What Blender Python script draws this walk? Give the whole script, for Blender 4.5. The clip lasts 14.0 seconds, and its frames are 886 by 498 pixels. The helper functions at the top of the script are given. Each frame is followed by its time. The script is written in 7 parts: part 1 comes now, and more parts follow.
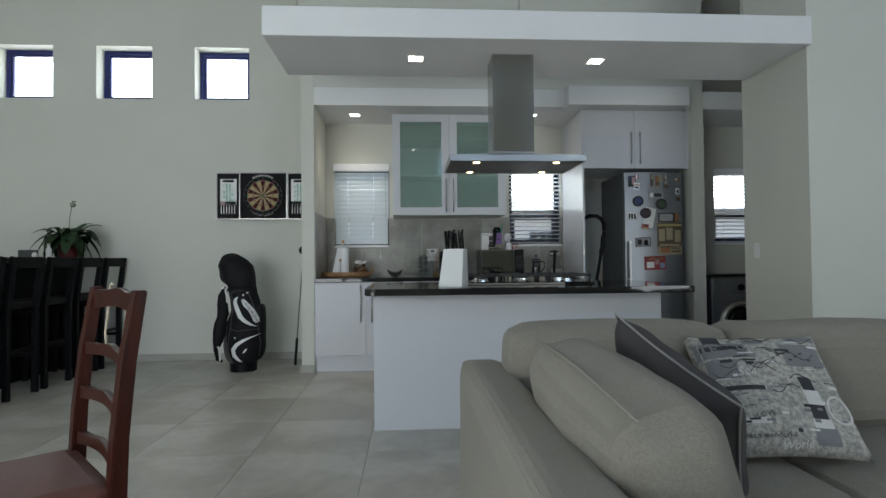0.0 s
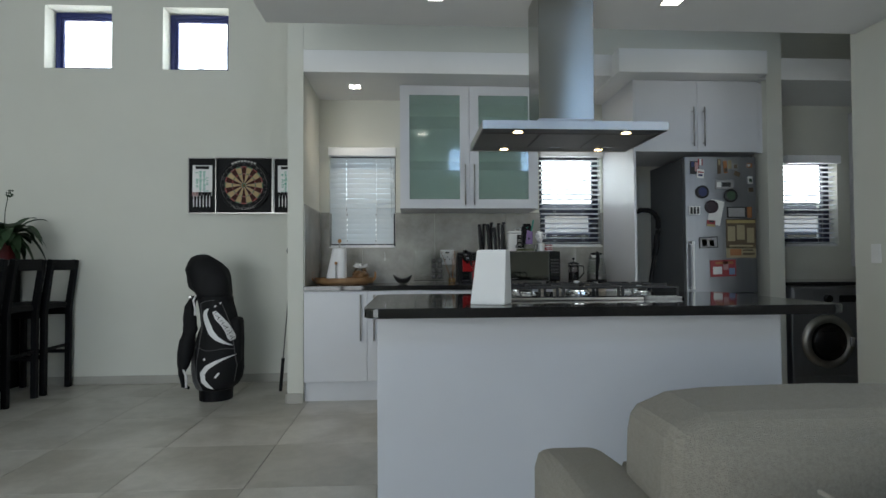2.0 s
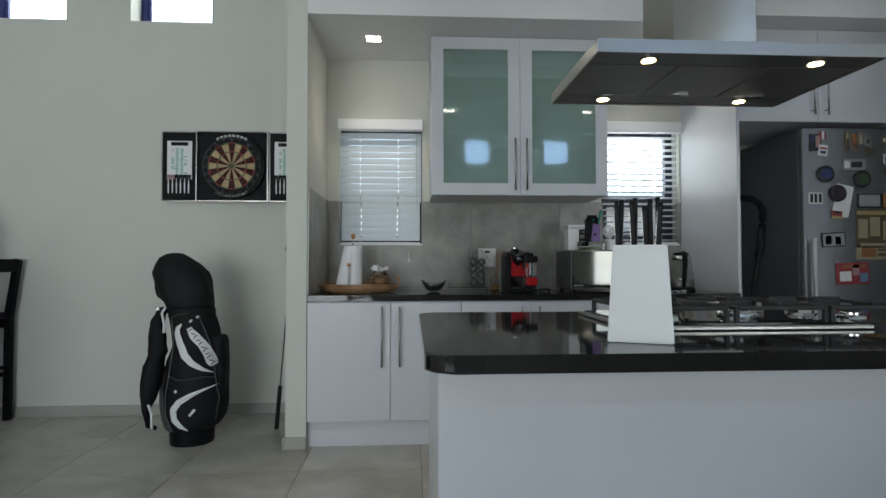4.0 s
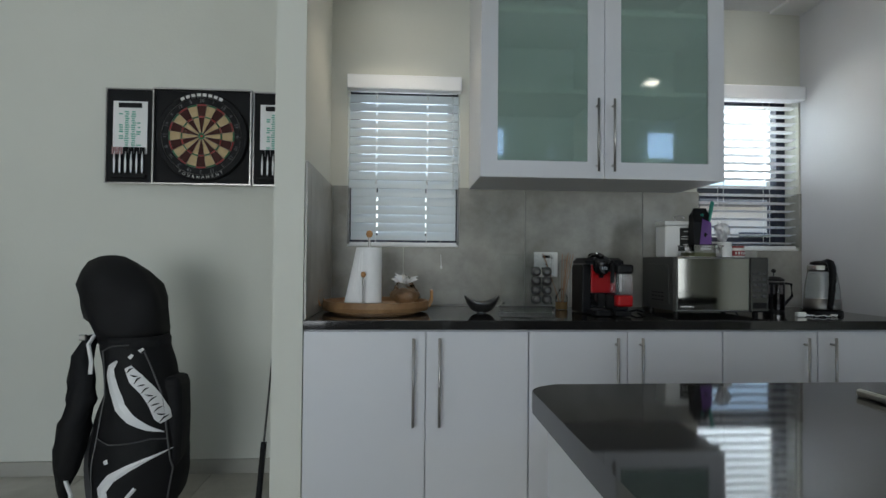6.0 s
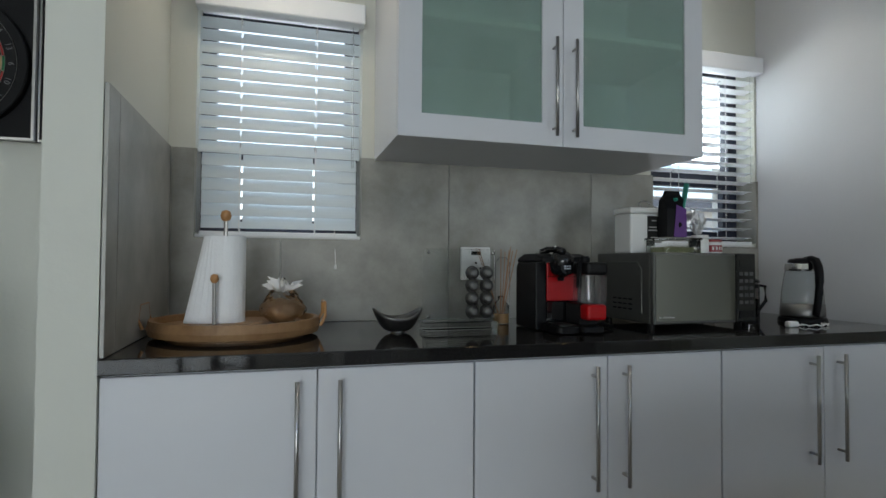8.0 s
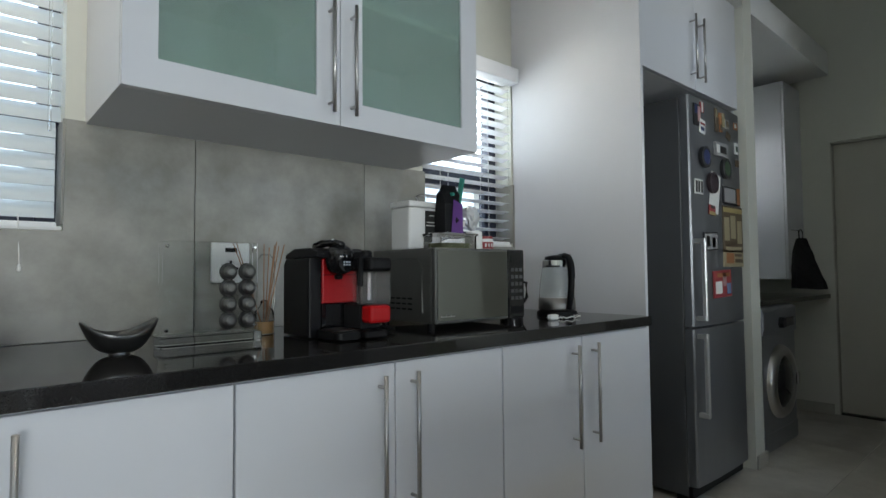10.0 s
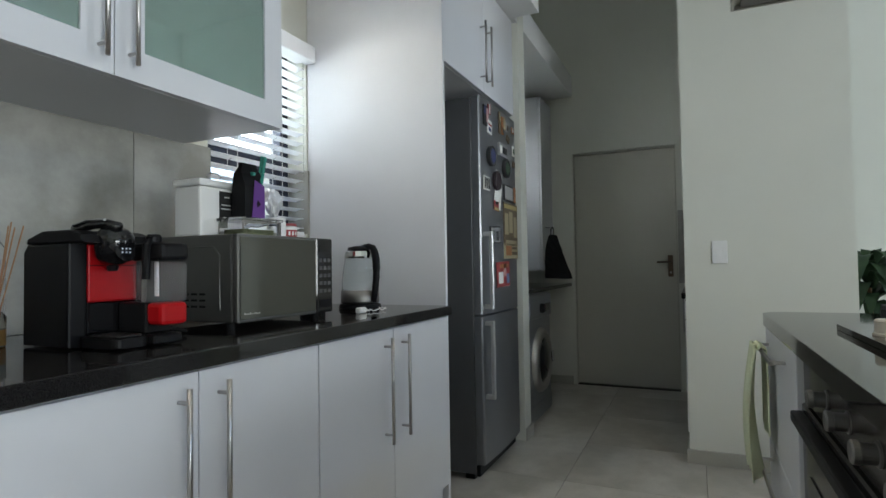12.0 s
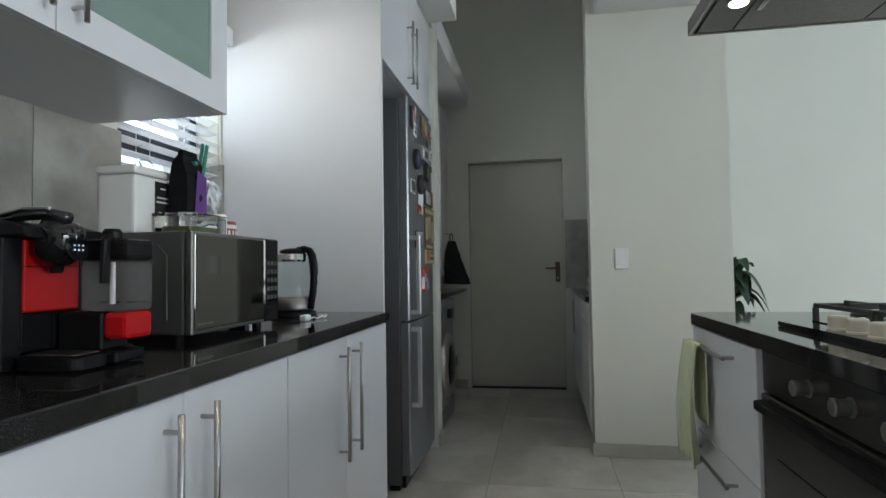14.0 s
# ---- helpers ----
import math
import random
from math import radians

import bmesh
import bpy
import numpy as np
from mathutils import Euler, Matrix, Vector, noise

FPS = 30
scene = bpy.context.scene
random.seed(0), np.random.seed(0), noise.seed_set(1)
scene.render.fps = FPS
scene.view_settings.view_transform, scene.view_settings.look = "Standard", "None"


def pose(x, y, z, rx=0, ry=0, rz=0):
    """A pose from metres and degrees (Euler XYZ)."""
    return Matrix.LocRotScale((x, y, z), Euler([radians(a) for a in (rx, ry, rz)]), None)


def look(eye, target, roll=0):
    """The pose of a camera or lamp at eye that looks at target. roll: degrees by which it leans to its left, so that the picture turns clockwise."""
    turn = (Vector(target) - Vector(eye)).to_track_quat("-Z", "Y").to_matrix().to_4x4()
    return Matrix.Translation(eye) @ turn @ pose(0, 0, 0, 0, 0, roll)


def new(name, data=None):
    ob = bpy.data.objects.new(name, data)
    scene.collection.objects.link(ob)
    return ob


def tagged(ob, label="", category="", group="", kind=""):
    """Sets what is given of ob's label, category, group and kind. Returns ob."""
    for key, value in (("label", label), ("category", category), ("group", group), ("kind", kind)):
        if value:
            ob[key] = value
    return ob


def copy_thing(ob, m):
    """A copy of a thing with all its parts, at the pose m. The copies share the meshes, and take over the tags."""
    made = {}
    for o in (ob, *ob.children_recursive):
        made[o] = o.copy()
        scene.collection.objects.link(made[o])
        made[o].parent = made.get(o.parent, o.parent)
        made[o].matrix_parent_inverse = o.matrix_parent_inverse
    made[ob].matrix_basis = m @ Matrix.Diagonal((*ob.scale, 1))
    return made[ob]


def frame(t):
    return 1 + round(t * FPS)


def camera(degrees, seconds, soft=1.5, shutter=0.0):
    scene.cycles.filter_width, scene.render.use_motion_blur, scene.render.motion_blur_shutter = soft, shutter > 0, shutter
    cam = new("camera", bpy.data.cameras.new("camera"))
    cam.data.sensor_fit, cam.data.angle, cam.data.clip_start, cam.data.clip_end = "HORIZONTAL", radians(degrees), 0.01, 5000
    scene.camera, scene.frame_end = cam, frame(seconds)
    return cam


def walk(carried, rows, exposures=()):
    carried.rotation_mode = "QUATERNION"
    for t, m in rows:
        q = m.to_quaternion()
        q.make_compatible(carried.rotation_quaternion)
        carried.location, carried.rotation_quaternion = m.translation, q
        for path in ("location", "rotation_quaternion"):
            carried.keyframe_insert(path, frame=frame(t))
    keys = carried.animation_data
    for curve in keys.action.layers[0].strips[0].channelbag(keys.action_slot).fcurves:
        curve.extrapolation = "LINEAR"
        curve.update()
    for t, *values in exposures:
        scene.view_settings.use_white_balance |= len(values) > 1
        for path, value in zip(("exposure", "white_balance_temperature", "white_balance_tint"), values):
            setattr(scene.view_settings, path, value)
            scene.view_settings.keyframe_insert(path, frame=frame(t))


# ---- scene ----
cam = camera(77.4, 14.0)
METRES, EYE, TILT, LEAN, TURN = 4.4, 1.03, 0.0, 0.0, -1.8
PATH = [
    (0, (0.122, -0.037, 1.057), (0.246, 1.959, 1.101), -0.5),
    (0.5, (0.119, 0.214, 1.052), (0.239, 2.21, 1.097), -0.5),
    (1, (0.083, 0.486, 1.074), (0.2, 2.482, 1.118), -0.4),
    (1.5, (0.077, 0.741, 1.076), (0.191, 2.737, 1.123), -0.3),
    (2, (0.05, 0.998, 1.078), (0.166, 2.994, 1.127), -0.3),
    (2.5, (-0.016, 1.279, 1.094), (0.098, 3.275, 1.139), -0.2),
    (2.7, (-0.03, 1.365, 1.081), (0.084, 3.361, 1.131), -0.3),
    (4.8, (-0.242, 2.499, 1.112), (-0.132, 4.495, 1.163), 0.3),
    (5, (-0.253, 2.604, 1.12), (-0.144, 4.6, 1.171), 0.4),
    (5.5, (-0.312, 2.871, 1.121), (-0.2, 4.868, 1.171), 0.5),
    (6, (-0.38, 3.108, 1.139), (-0.244, 5.103, 1.184), 0.5),
    (6.5, (-0.372, 3.354, 1.154), (-0.205, 5.347, 1.196), 0.6),
    (7, (-0.364, 3.584, 1.147), (-0.153, 5.572, 1.201), 0.7),
    (7.5, (-0.375, 3.755, 1.13), (-0.045, 5.726, 1.194), 0.6),
    (8, (-0.381, 3.914, 1.123), (0.174, 5.835, 1.178), 0.4),
    (8.5, (-0.345, 4.068, 1.125), (0.419, 5.916, 1.167), 0.1),
    (8.7, (-0.333, 4.095, 1.11), (0.509, 5.909, 1.171), 0.2),
    (10.8, (-0.316, 4.245, 1.085), (1.249, 5.489, 1.141), -0.6),
    (11, (-0.324, 4.262, 1.084), (1.294, 5.436, 1.137), -0.5),
    (11.5, (-0.321, 4.301, 1.074), (1.423, 5.279, 1.132), -0.7),
    (12, (-0.312, 4.397, 1.07), (1.509, 5.224, 1.131), -0.9),
    (12.5, (-0.291, 4.512, 1.085), (1.61, 5.131, 1.148), -0.9),
    (13, (-0.299, 4.606, 1.085), (1.633, 5.118, 1.16), -1.0),
    (13.5, (-0.328, 4.684, 1.07), (1.627, 5.102, 1.149), -0.8),
    (14, (-0.348, 4.732, 1.065), (1.62, 5.078, 1.143), -0.8),
]
walk(cam, [(t, look(eye, target, roll)) for t, eye, target, roll in PATH], exposures=((0.0, 1.0), (7.0, 1.0), (8.5, 1.22), (11.0, 1.75), (14.0, 1.88)))


# ---- world, sun and large lights ----
world = bpy.data.worlds.new("sky")
scene.world = world
world.use_nodes = True
wn = world.node_tree.nodes
sky = wn.new("ShaderNodeTexSky")
sky.sky_type = "NISHITA"
sky.sun_disc = False
sky.sun_elevation = radians(52)
sky.sun_rotation = radians(265)
wn["Background"].inputs["Strength"].default_value = 0.15
world.node_tree.links.new(sky.outputs[0], wn["Background"].inputs[0])

sun = new("sun", bpy.data.lights.new("sun", "SUN"))
sun.data.energy = 3.0
sun.data.angle = radians(0.5)
sun.data.color = (1, 0.95, 0.88)
sun.matrix_world = look((-20, 1.5, 25), (0, 2, 0))


def area(name, eye, target, w, h, watts, colour=(1, 1, 1)):
    ob = new(name, bpy.data.lights.new(name, "AREA"))
    ob.data.shape = "RECTANGLE"
    ob.data.size, ob.data.size_y = w, h
    ob.data.energy = watts
    ob.data.color = colour
    ob.matrix_world = look(eye, target)
    return ob


SKYBLUE = (0.885, 0.955, 0.985)
area("daylight_sliding_door", (4.0, -1.56, 1.15), (4.0, 5, 1.15), 1.2, 2.1, 19, SKYBLUE)
# Added fill lamp; the door behind it is unseen, put in for light.
area("fill_light_unseen_door", (-2.6, -1.56, 1.15), (-2.6, 5, 1.15), 3.4, 2.1, 64, SKYBLUE)
# Three windows show in reflections; the one at -0.46 and its lamp are added.
for wx in (1.12, 2.70, 4.25, -0.46):
    area("daylight_high_window", (wx, -1.59, 3.285), (wx, 5, 3.4), 0.47, 0.46, 3.2, (0.40, 0.62, 1.0))
# The lamp at -5.05 stands in an unseen window added to the row.
for wx in (-1.92, -2.965, -4.01, -5.05):
    area("daylight_small_window", (wx, 6.378, 3.15), (wx, 0, 3.15), 0.48, 0.47, 2.2, (0.90, 0.96, 1.0))
area("daylight_kitchen_window", (1.55, 6.30, 1.87), (1.55, 0, 1.6), 0.56, 0.46, 1.9, (0.88, 0.97, 1.0))
area("daylight_side_window", (-0.41, 6.27, 1.68), (-0.41, 0, 1.5), 0.56, 0.84, 1.4, (0.85, 0.93, 1.0))
area("daylight_laundry_window", (3.92, 6.30, 1.87), (3.92, 0, 1.5), 0.5, 0.42, 2.2, (0.93, 0.97, 1.0))


# ---- materials ----
def material(name, colour, rough=0.5, metal=0.0, second=None, scale=6.0, bump=0.0, bump_scale=120.0, coat=0.0, spread=0.5, spec=0.5, stretch=(1, 1, 1), fine=None, vary=0.0, sheen=0.0):
    """A principled material: two colours mixed by broad noise, fine relief, and a little variation from thing to thing."""
    m = bpy.data.materials.new(name)
    m.use_nodes = True
    nt = m.node_tree
    b = nt.nodes["Principled BSDF"]
    b.inputs["Base Color"].default_value = (*colour, 1)
    b.inputs["Roughness"].default_value = rough
    b.inputs["Metallic"].default_value = metal
    b.inputs["Coat Weight"].default_value = coat
    b.inputs["Specular IOR Level"].default_value = spec
    b.inputs["Sheen Weight"].default_value = sheen
    tc = nt.nodes.new("ShaderNodeTexCoord")
    mp = nt.nodes.new("ShaderNodeMapping")
    mp.inputs["Scale"].default_value = stretch
    nt.links.new(tc.outputs["Object"], mp.inputs[0])
    if second:
        nz = nt.nodes.new("ShaderNodeTexNoise")
        nz.inputs["Scale"].default_value = scale
        nz.inputs["Detail"].default_value = 6
        nz.inputs["Roughness"].default_value = 0.6
        nt.links.new(mp.outputs[0], nz.inputs["Vector"])
        rp = nt.nodes.new("ShaderNodeValToRGB")
        rp.color_ramp.elements[0].position = 0.5 - spread / 2
        rp.color_ramp.elements[1].position = 0.5 + spread / 2
        rp.color_ramp.elements[0].color = (*colour, 1)
        rp.color_ramp.elements[1].color = (*second, 1)
        nt.links.new(nz.outputs["Fac"], rp.inputs[0])
        out = rp.outputs[0]
        if vary:
            oi = nt.nodes.new("ShaderNodeObjectInfo")
            mr = nt.nodes.new("ShaderNodeMapRange")
            mr.inputs["To Min"].default_value = 1 - vary
            mr.inputs["To Max"].default_value = 1 + vary
            nt.links.new(oi.outputs["Random"], mr.inputs["Value"])
            hs = nt.nodes.new("ShaderNodeHueSaturation")
            nt.links.new(mr.outputs[0], hs.inputs["Value"])
            nt.links.new(out, hs.inputs["Color"])
            out = hs.outputs[0]
            sh = nt.nodes.new("ShaderNodeVectorMath")
            sc = nt.nodes.new("ShaderNodeMath")
            sc.operation = "MULTIPLY"
            sc.inputs[1].default_value = 37.0
            nt.links.new(oi.outputs["Random"], sc.inputs[0])
            nt.links.new(tc.outputs["Object"], sh.inputs[0])
            nt.links.new(sc.outputs[0], sh.inputs[1])
            nt.links.new(sh.outputs[0], mp.inputs[0])
        nt.links.new(out, b.inputs["Base Color"])
        mr2 = nt.nodes.new("ShaderNodeMapRange")
        mr2.inputs["To Min"].default_value = max(0.02, rough * 0.85)
        mr2.inputs["To Max"].default_value = min(1, rough * 1.15)
        nt.links.new(nz.outputs["Fac"], mr2.inputs["Value"])
        nt.links.new(mr2.outputs[0], b.inputs["Roughness"])
    if bump:
        n2 = nt.nodes.new("ShaderNodeTexNoise")
        n2.inputs["Scale"].default_value = bump_scale
        n2.inputs["Detail"].default_value = 4
        nt.links.new(mp.outputs[0], n2.inputs["Vector"])
        bp = nt.nodes.new("ShaderNodeBump")
        bp.inputs["Strength"].default_value = bump
        bp.inputs["Distance"].default_value = 0.004
        nt.links.new(n2.outputs["Fac"], bp.inputs["Height"])
        nt.links.new(bp.outputs[0], b.inputs["Normal"])
    return m


def glassy(name, colour, rough=0.0, ior=1.45):
    m = bpy.data.materials.new(name)
    m.use_nodes = True
    b = m.node_tree.nodes["Principled BSDF"]
    b.inputs["Base Color"].default_value = (*colour, 1)
    b.inputs["Roughness"].default_value = rough
    b.inputs["Transmission Weight"].default_value = 1.0
    b.inputs["IOR"].default_value = ior
    return m


def emitter(name, colour, strength):
    m = bpy.data.materials.new(name)
    m.use_nodes = True
    b = m.node_tree.nodes["Principled BSDF"]
    b.inputs["Base Color"].default_value = (0.8, 0.8, 0.8, 1)
    b.inputs["Emission Color"].default_value = (*colour, 1)
    b.inputs["Emission Strength"].default_value = strength
    return m


M = {}
M["wall"] = material("wall_paint", (0.60, 0.605, 0.545), 0.75, second=(0.64, 0.645, 0.585), scale=1.3, bump=0.15, bump_scale=60)
# Wall paint with the downlights' warm tint put into its colour; unused.
M["wall_warm_lit"] = material("warm_lit_wall_paint", (0.56, 0.55, 0.45), 0.75, second=(0.60, 0.59, 0.49), scale=1.3, bump=0.15, bump_scale=60)
M["white"] = material("white_paint", (0.72, 0.73, 0.73), 0.7, second=(0.78, 0.78, 0.78), scale=1.6, bump=0.12, bump_scale=70)
# A trace of sky light's blue is put into this white.
M["lacquer"] = material("white_lacquer", (0.61, 0.62, 0.65), 0.33, second=(0.635, 0.645, 0.675), scale=3, spec=0.35)
M["granite"] = material("black_granite", (0.006, 0.006, 0.007), 0.05, second=(0.022, 0.021, 0.020), scale=420, spread=0.3, spec=0.45)


def floor_tile():
    """Matt porcelain: soft cloudy patches, faint fine mottling, each tile cut from another part of the pattern."""
    m = bpy.data.materials.new("floor_tile")
    m.use_nodes = True
    nt = m.node_tree
    b = nt.nodes["Principled BSDF"]
    tc = nt.nodes.new("ShaderNodeTexCoord")
    oi = nt.nodes.new("ShaderNodeObjectInfo")
    mul = nt.nodes.new("ShaderNodeMath")
    mul.operation = "MULTIPLY"
    mul.inputs[1].default_value = 41.0
    nt.links.new(oi.outputs["Random"], mul.inputs[0])
    add = nt.nodes.new("ShaderNodeVectorMath")
    nt.links.new(tc.outputs["Object"], add.inputs[0])
    nt.links.new(mul.outputs[0], add.inputs[1])
    mixes = []
    for scale, detail, lo, hi, dark, light in ((2.2, 3, 0.34, 0.64, (0.39, 0.37, 0.32), (0.54, 0.52, 0.47)), (14.0, 4, 0.3, 0.7, (0.90, 0.90, 0.90), (1.0, 1.0, 1.0)), (90.0, 2, 0.3, 0.7, (0.95, 0.95, 0.95), (1.0, 1.0, 1.0))):
        nz = nt.nodes.new("ShaderNodeTexNoise")
        nz.inputs["Scale"].default_value = scale
        nz.inputs["Detail"].default_value = detail
        nz.inputs["Distortion"].default_value = 0.4
        nt.links.new(add.outputs[0], nz.inputs["Vector"])
        rp = nt.nodes.new("ShaderNodeValToRGB")
        rp.color_ramp.interpolation = "EASE"
        rp.color_ramp.elements[0].position, rp.color_ramp.elements[1].position = lo, hi
        rp.color_ramp.elements[0].color, rp.color_ramp.elements[1].color = (*dark, 1), (*light, 1)
        nt.links.new(nz.outputs["Fac"], rp.inputs[0])
        mixes.append(rp.outputs[0])
    out = mixes[0]
    for other in mixes[1:]:
        mx = nt.nodes.new("ShaderNodeMix")
        mx.data_type = "RGBA"
        mx.blend_type = "MULTIPLY"
        mx.inputs["Factor"].default_value = 1.0
        nt.links.new(out, mx.inputs["A"])
        nt.links.new(other, mx.inputs["B"])
        out = mx.outputs["Result"]
    nt.links.new(out, b.inputs["Base Color"])
    b.inputs["Roughness"].default_value = 0.3
    return m


M["tile"] = floor_tile()
M["grout"] = material("grout", (0.17, 0.16, 0.145), 0.9, second=(0.22, 0.21, 0.19), scale=20)
M["splash"] = material("splash_tile", (0.22, 0.215, 0.19), 0.33, second=(0.36, 0.352, 0.322), scale=5.0, spread=0.30, bump=0.10, bump_scale=90, vary=0.04)
M["skirting"] = material("skirting_tile", (0.34, 0.33, 0.29), 0.4, second=(0.42, 0.41, 0.37), scale=3)
M["steel"] = material("brushed_steel", (0.46, 0.445, 0.42), 0.30, 1.0, second=(0.49, 0.475, 0.45), scale=3)
M["fridge_steel"] = material("fridge_steel", (0.27, 0.28, 0.30), 0.38, 0.85, second=(0.30, 0.31, 0.33), scale=30, stretch=(1, 1, 0.03), bump=0.02, bump_scale=180)
M["fridge_side"] = material("fridge_side", (0.08, 0.083, 0.088), 0.45, second=(0.095, 0.098, 0.105), scale=5, bump=0.08, bump_scale=300)
M["chrome"] = material("chrome", (0.75, 0.75, 0.76), 0.1, 1.0)
M["knob_steel"] = material("knob_steel", (0.22, 0.215, 0.21), 0.4, 0.9)
M["handle"] = material("handle_steel", (0.42, 0.41, 0.40), 0.3, 1.0)
M["black"] = material("black_plastic", (0.005, 0.005, 0.006), 0.38, second=(0.009, 0.009, 0.010), scale=8, spec=0.12)
M["gloss_black"] = material("gloss_black", (0.008, 0.008, 0.009), 0.05)
M["iron"] = material("cast_iron", (0.015, 0.015, 0.016), 0.55, second=(0.03, 0.03, 0.03), scale=30, bump=0.2, bump_scale=200)
M["red"] = material("red_plastic", (0.36, 0.004, 0.006), 0.34, second=(0.40, 0.005, 0.008), scale=5, spec=0.2)
M["navy"] = material("navy_aluminium", (0.012, 0.02, 0.11), 0.4, second=(0.016, 0.026, 0.14), scale=10)
M["blackframe"] = material("dark_aluminium", (0.012, 0.016, 0.035), 0.4)
M["slat"] = material("blind_slat", (0.80, 0.82, 0.84), 0.45, second=(0.84, 0.85, 0.87), scale=4)
M["slat_grey"] = material("thin_blind_slat", (0.62, 0.68, 0.71), 0.45, second=(0.66, 0.72, 0.75), scale=4)
M["chimney"] = material("chimney_steel", (0.36, 0.345, 0.31), 0.21, 1.0, second=(0.39, 0.375, 0.34), scale=3)
M["cord"] = material("blind_cord", (0.75, 0.75, 0.74), 0.8)
M["sofa"] = material("sofa_fabric", (0.195, 0.176, 0.142), 0.95, second=(0.300, 0.276, 0.228), scale=160, spread=0.6, bump=0.9, bump_scale=420, sheen=0.1)
M["seam"] = material("seam_thread", (0.27, 0.25, 0.21), 0.9)
M["darkcushion"] = material("grey_cushion", (0.055, 0.049, 0.050), 0.9, second=(0.078, 0.070, 0.072), scale=8, bump=0.5, bump_scale=450)
M["piping"] = material("pale_piping", (0.30, 0.29, 0.28), 0.85)
M["mahogany"] = material("red_brown_wood", (0.014, 0.0035, 0.0025), 0.42, second=(0.055, 0.010, 0.005), scale=7, stretch=(6, 6, 0.7), bump=0.06, bump_scale=60, spec=0.22)
M["seatred"] = material("brown_leather_seat", (0.09, 0.028, 0.02), 0.5, second=(0.12, 0.038, 0.027), scale=10, bump=0.2, bump_scale=150)
M["barwood"] = material("black_stained_wood", (0.0025, 0.0025, 0.0032), 0.55, second=(0.006, 0.006, 0.0075), scale=9, stretch=(1, 1, 0.2), bump=0.1, bump_scale=80, spec=0.12)
M["bartop"] = material("dark_bar_top", (0.022, 0.022, 0.024), 0.4, second=(0.034, 0.034, 0.038), scale=12, spec=0.3)
M["board"] = material("tray_wood", (0.17, 0.085, 0.035), 0.5, second=(0.33, 0.19, 0.085), scale=14, bump=0.15, bump_scale=60)
M["knobwood"] = material("knob_wood", (0.36, 0.17, 0.06), 0.35, second=(0.45, 0.24, 0.09), scale=20)
M["paper"] = material("paper_towel", (0.82, 0.82, 0.82), 0.95, second=(0.86, 0.86, 0.86), scale=30, bump=0.4, bump_scale=180)
M["plastic_white"] = material("white_plastic", (0.74, 0.74, 0.73), 0.4, second=(0.78, 0.78, 0.77), scale=4)
M["cream"] = material("cream_plastic", (0.55, 0.51, 0.44), 0.35)
M["leaf"] = material("leaf", (0.014, 0.032, 0.014), 0.5, second=(0.030, 0.062, 0.024), scale=12, vary=0.2, spec=0.25)
M["pot"] = material("red_pot", (0.10, 0.015, 0.014), 0.3, second=(0.14, 0.02, 0.02), scale=8)
M["soil"] = material("soil", (0.03, 0.02, 0.014), 0.95)
M["petal"] = material("white_petal", (0.75, 0.74, 0.70), 0.6)
M["nylon"] = material("black_nylon", (0.005, 0.005, 0.006), 0.7, second=(0.010, 0.010, 0.011), scale=12, bump=0.3, bump_scale=250, spec=0.25)
M["greynylon"] = material("grey_nylon", (0.05, 0.05, 0.052), 0.5, second=(0.07, 0.07, 0.072), scale=10)
M["whitevinyl"] = material("white_vinyl", (0.72, 0.72, 0.72), 0.4)
M["sisal"] = material("sisal_cream", (0.42, 0.31, 0.16), 0.9, second=(0.50, 0.38, 0.22), scale=60)
M["sisal_dark"] = material("sisal_dark", (0.035, 0.008, 0.006), 0.9, second=(0.06, 0.015, 0.012), scale=60)
M["dartred"] = material("dart_red", (0.35, 0.03, 0.03), 0.8)
M["dartgreen"] = material("dart_green", (0.02, 0.16, 0.07), 0.8)
M["purple"] = material("purple_foil", (0.10, 0.03, 0.19), 0.3, second=(0.13, 0.04, 0.24), scale=12)
M["teal"] = material("teal_plastic", (0.01, 0.20, 0.15), 0.4)
M["towel"] = material("green_towel", (0.55, 0.60, 0.42), 0.95, second=(0.62, 0.67, 0.48), scale=14, bump=0.6, bump_scale=300)
M["darkmetal"] = material("dark_pewter", (0.10, 0.10, 0.10), 0.3, 0.9, second=(0.16, 0.16, 0.155), scale=20)
M["reed"] = material("reed", (0.30, 0.15, 0.07), 0.7)
M["doorpaint"] = material("door_paint", (0.50, 0.49, 0.43), 0.5, second=(0.53, 0.52, 0.46), scale=2)
M["casing"] = material("silver_casing", (0.10, 0.10, 0.095), 0.4, 0.6, second=(0.125, 0.125, 0.12), scale=5)
M["filter"] = material("hood_filter", (0.22, 0.21, 0.20), 0.4, 0.9, second=(0.30, 0.29, 0.28), scale=300, spread=0.1)
M["jug"] = glassy("smoky_jug_plastic", (0.86, 0.84, 0.87), 0.0, 1.01)
M["jug"].node_tree.nodes["Principled BSDF"].inputs["Transmission Weight"].default_value = 0.96
M["jug"].node_tree.nodes["Principled BSDF"].inputs["Coat Weight"].default_value = 0.5
M["acrylic"] = glassy("clear_acrylic", (0.97, 0.98, 0.98), 0.02, 1.2)
M["glass"] = glassy("clear_glass", (0.97, 0.99, 0.98), 0.0, 1.2)
M["smoke"] = glassy("smoked_plastic", (0.60, 0.57, 0.62), 0.05, 1.25)
M["kettle_glass"] = glassy("kettle_glass", (0.90, 0.93, 0.93), 0.0, 1.03)
M["kettle_glass"].node_tree.nodes["Principled BSDF"].inputs["Coat Weight"].default_value = 0.6
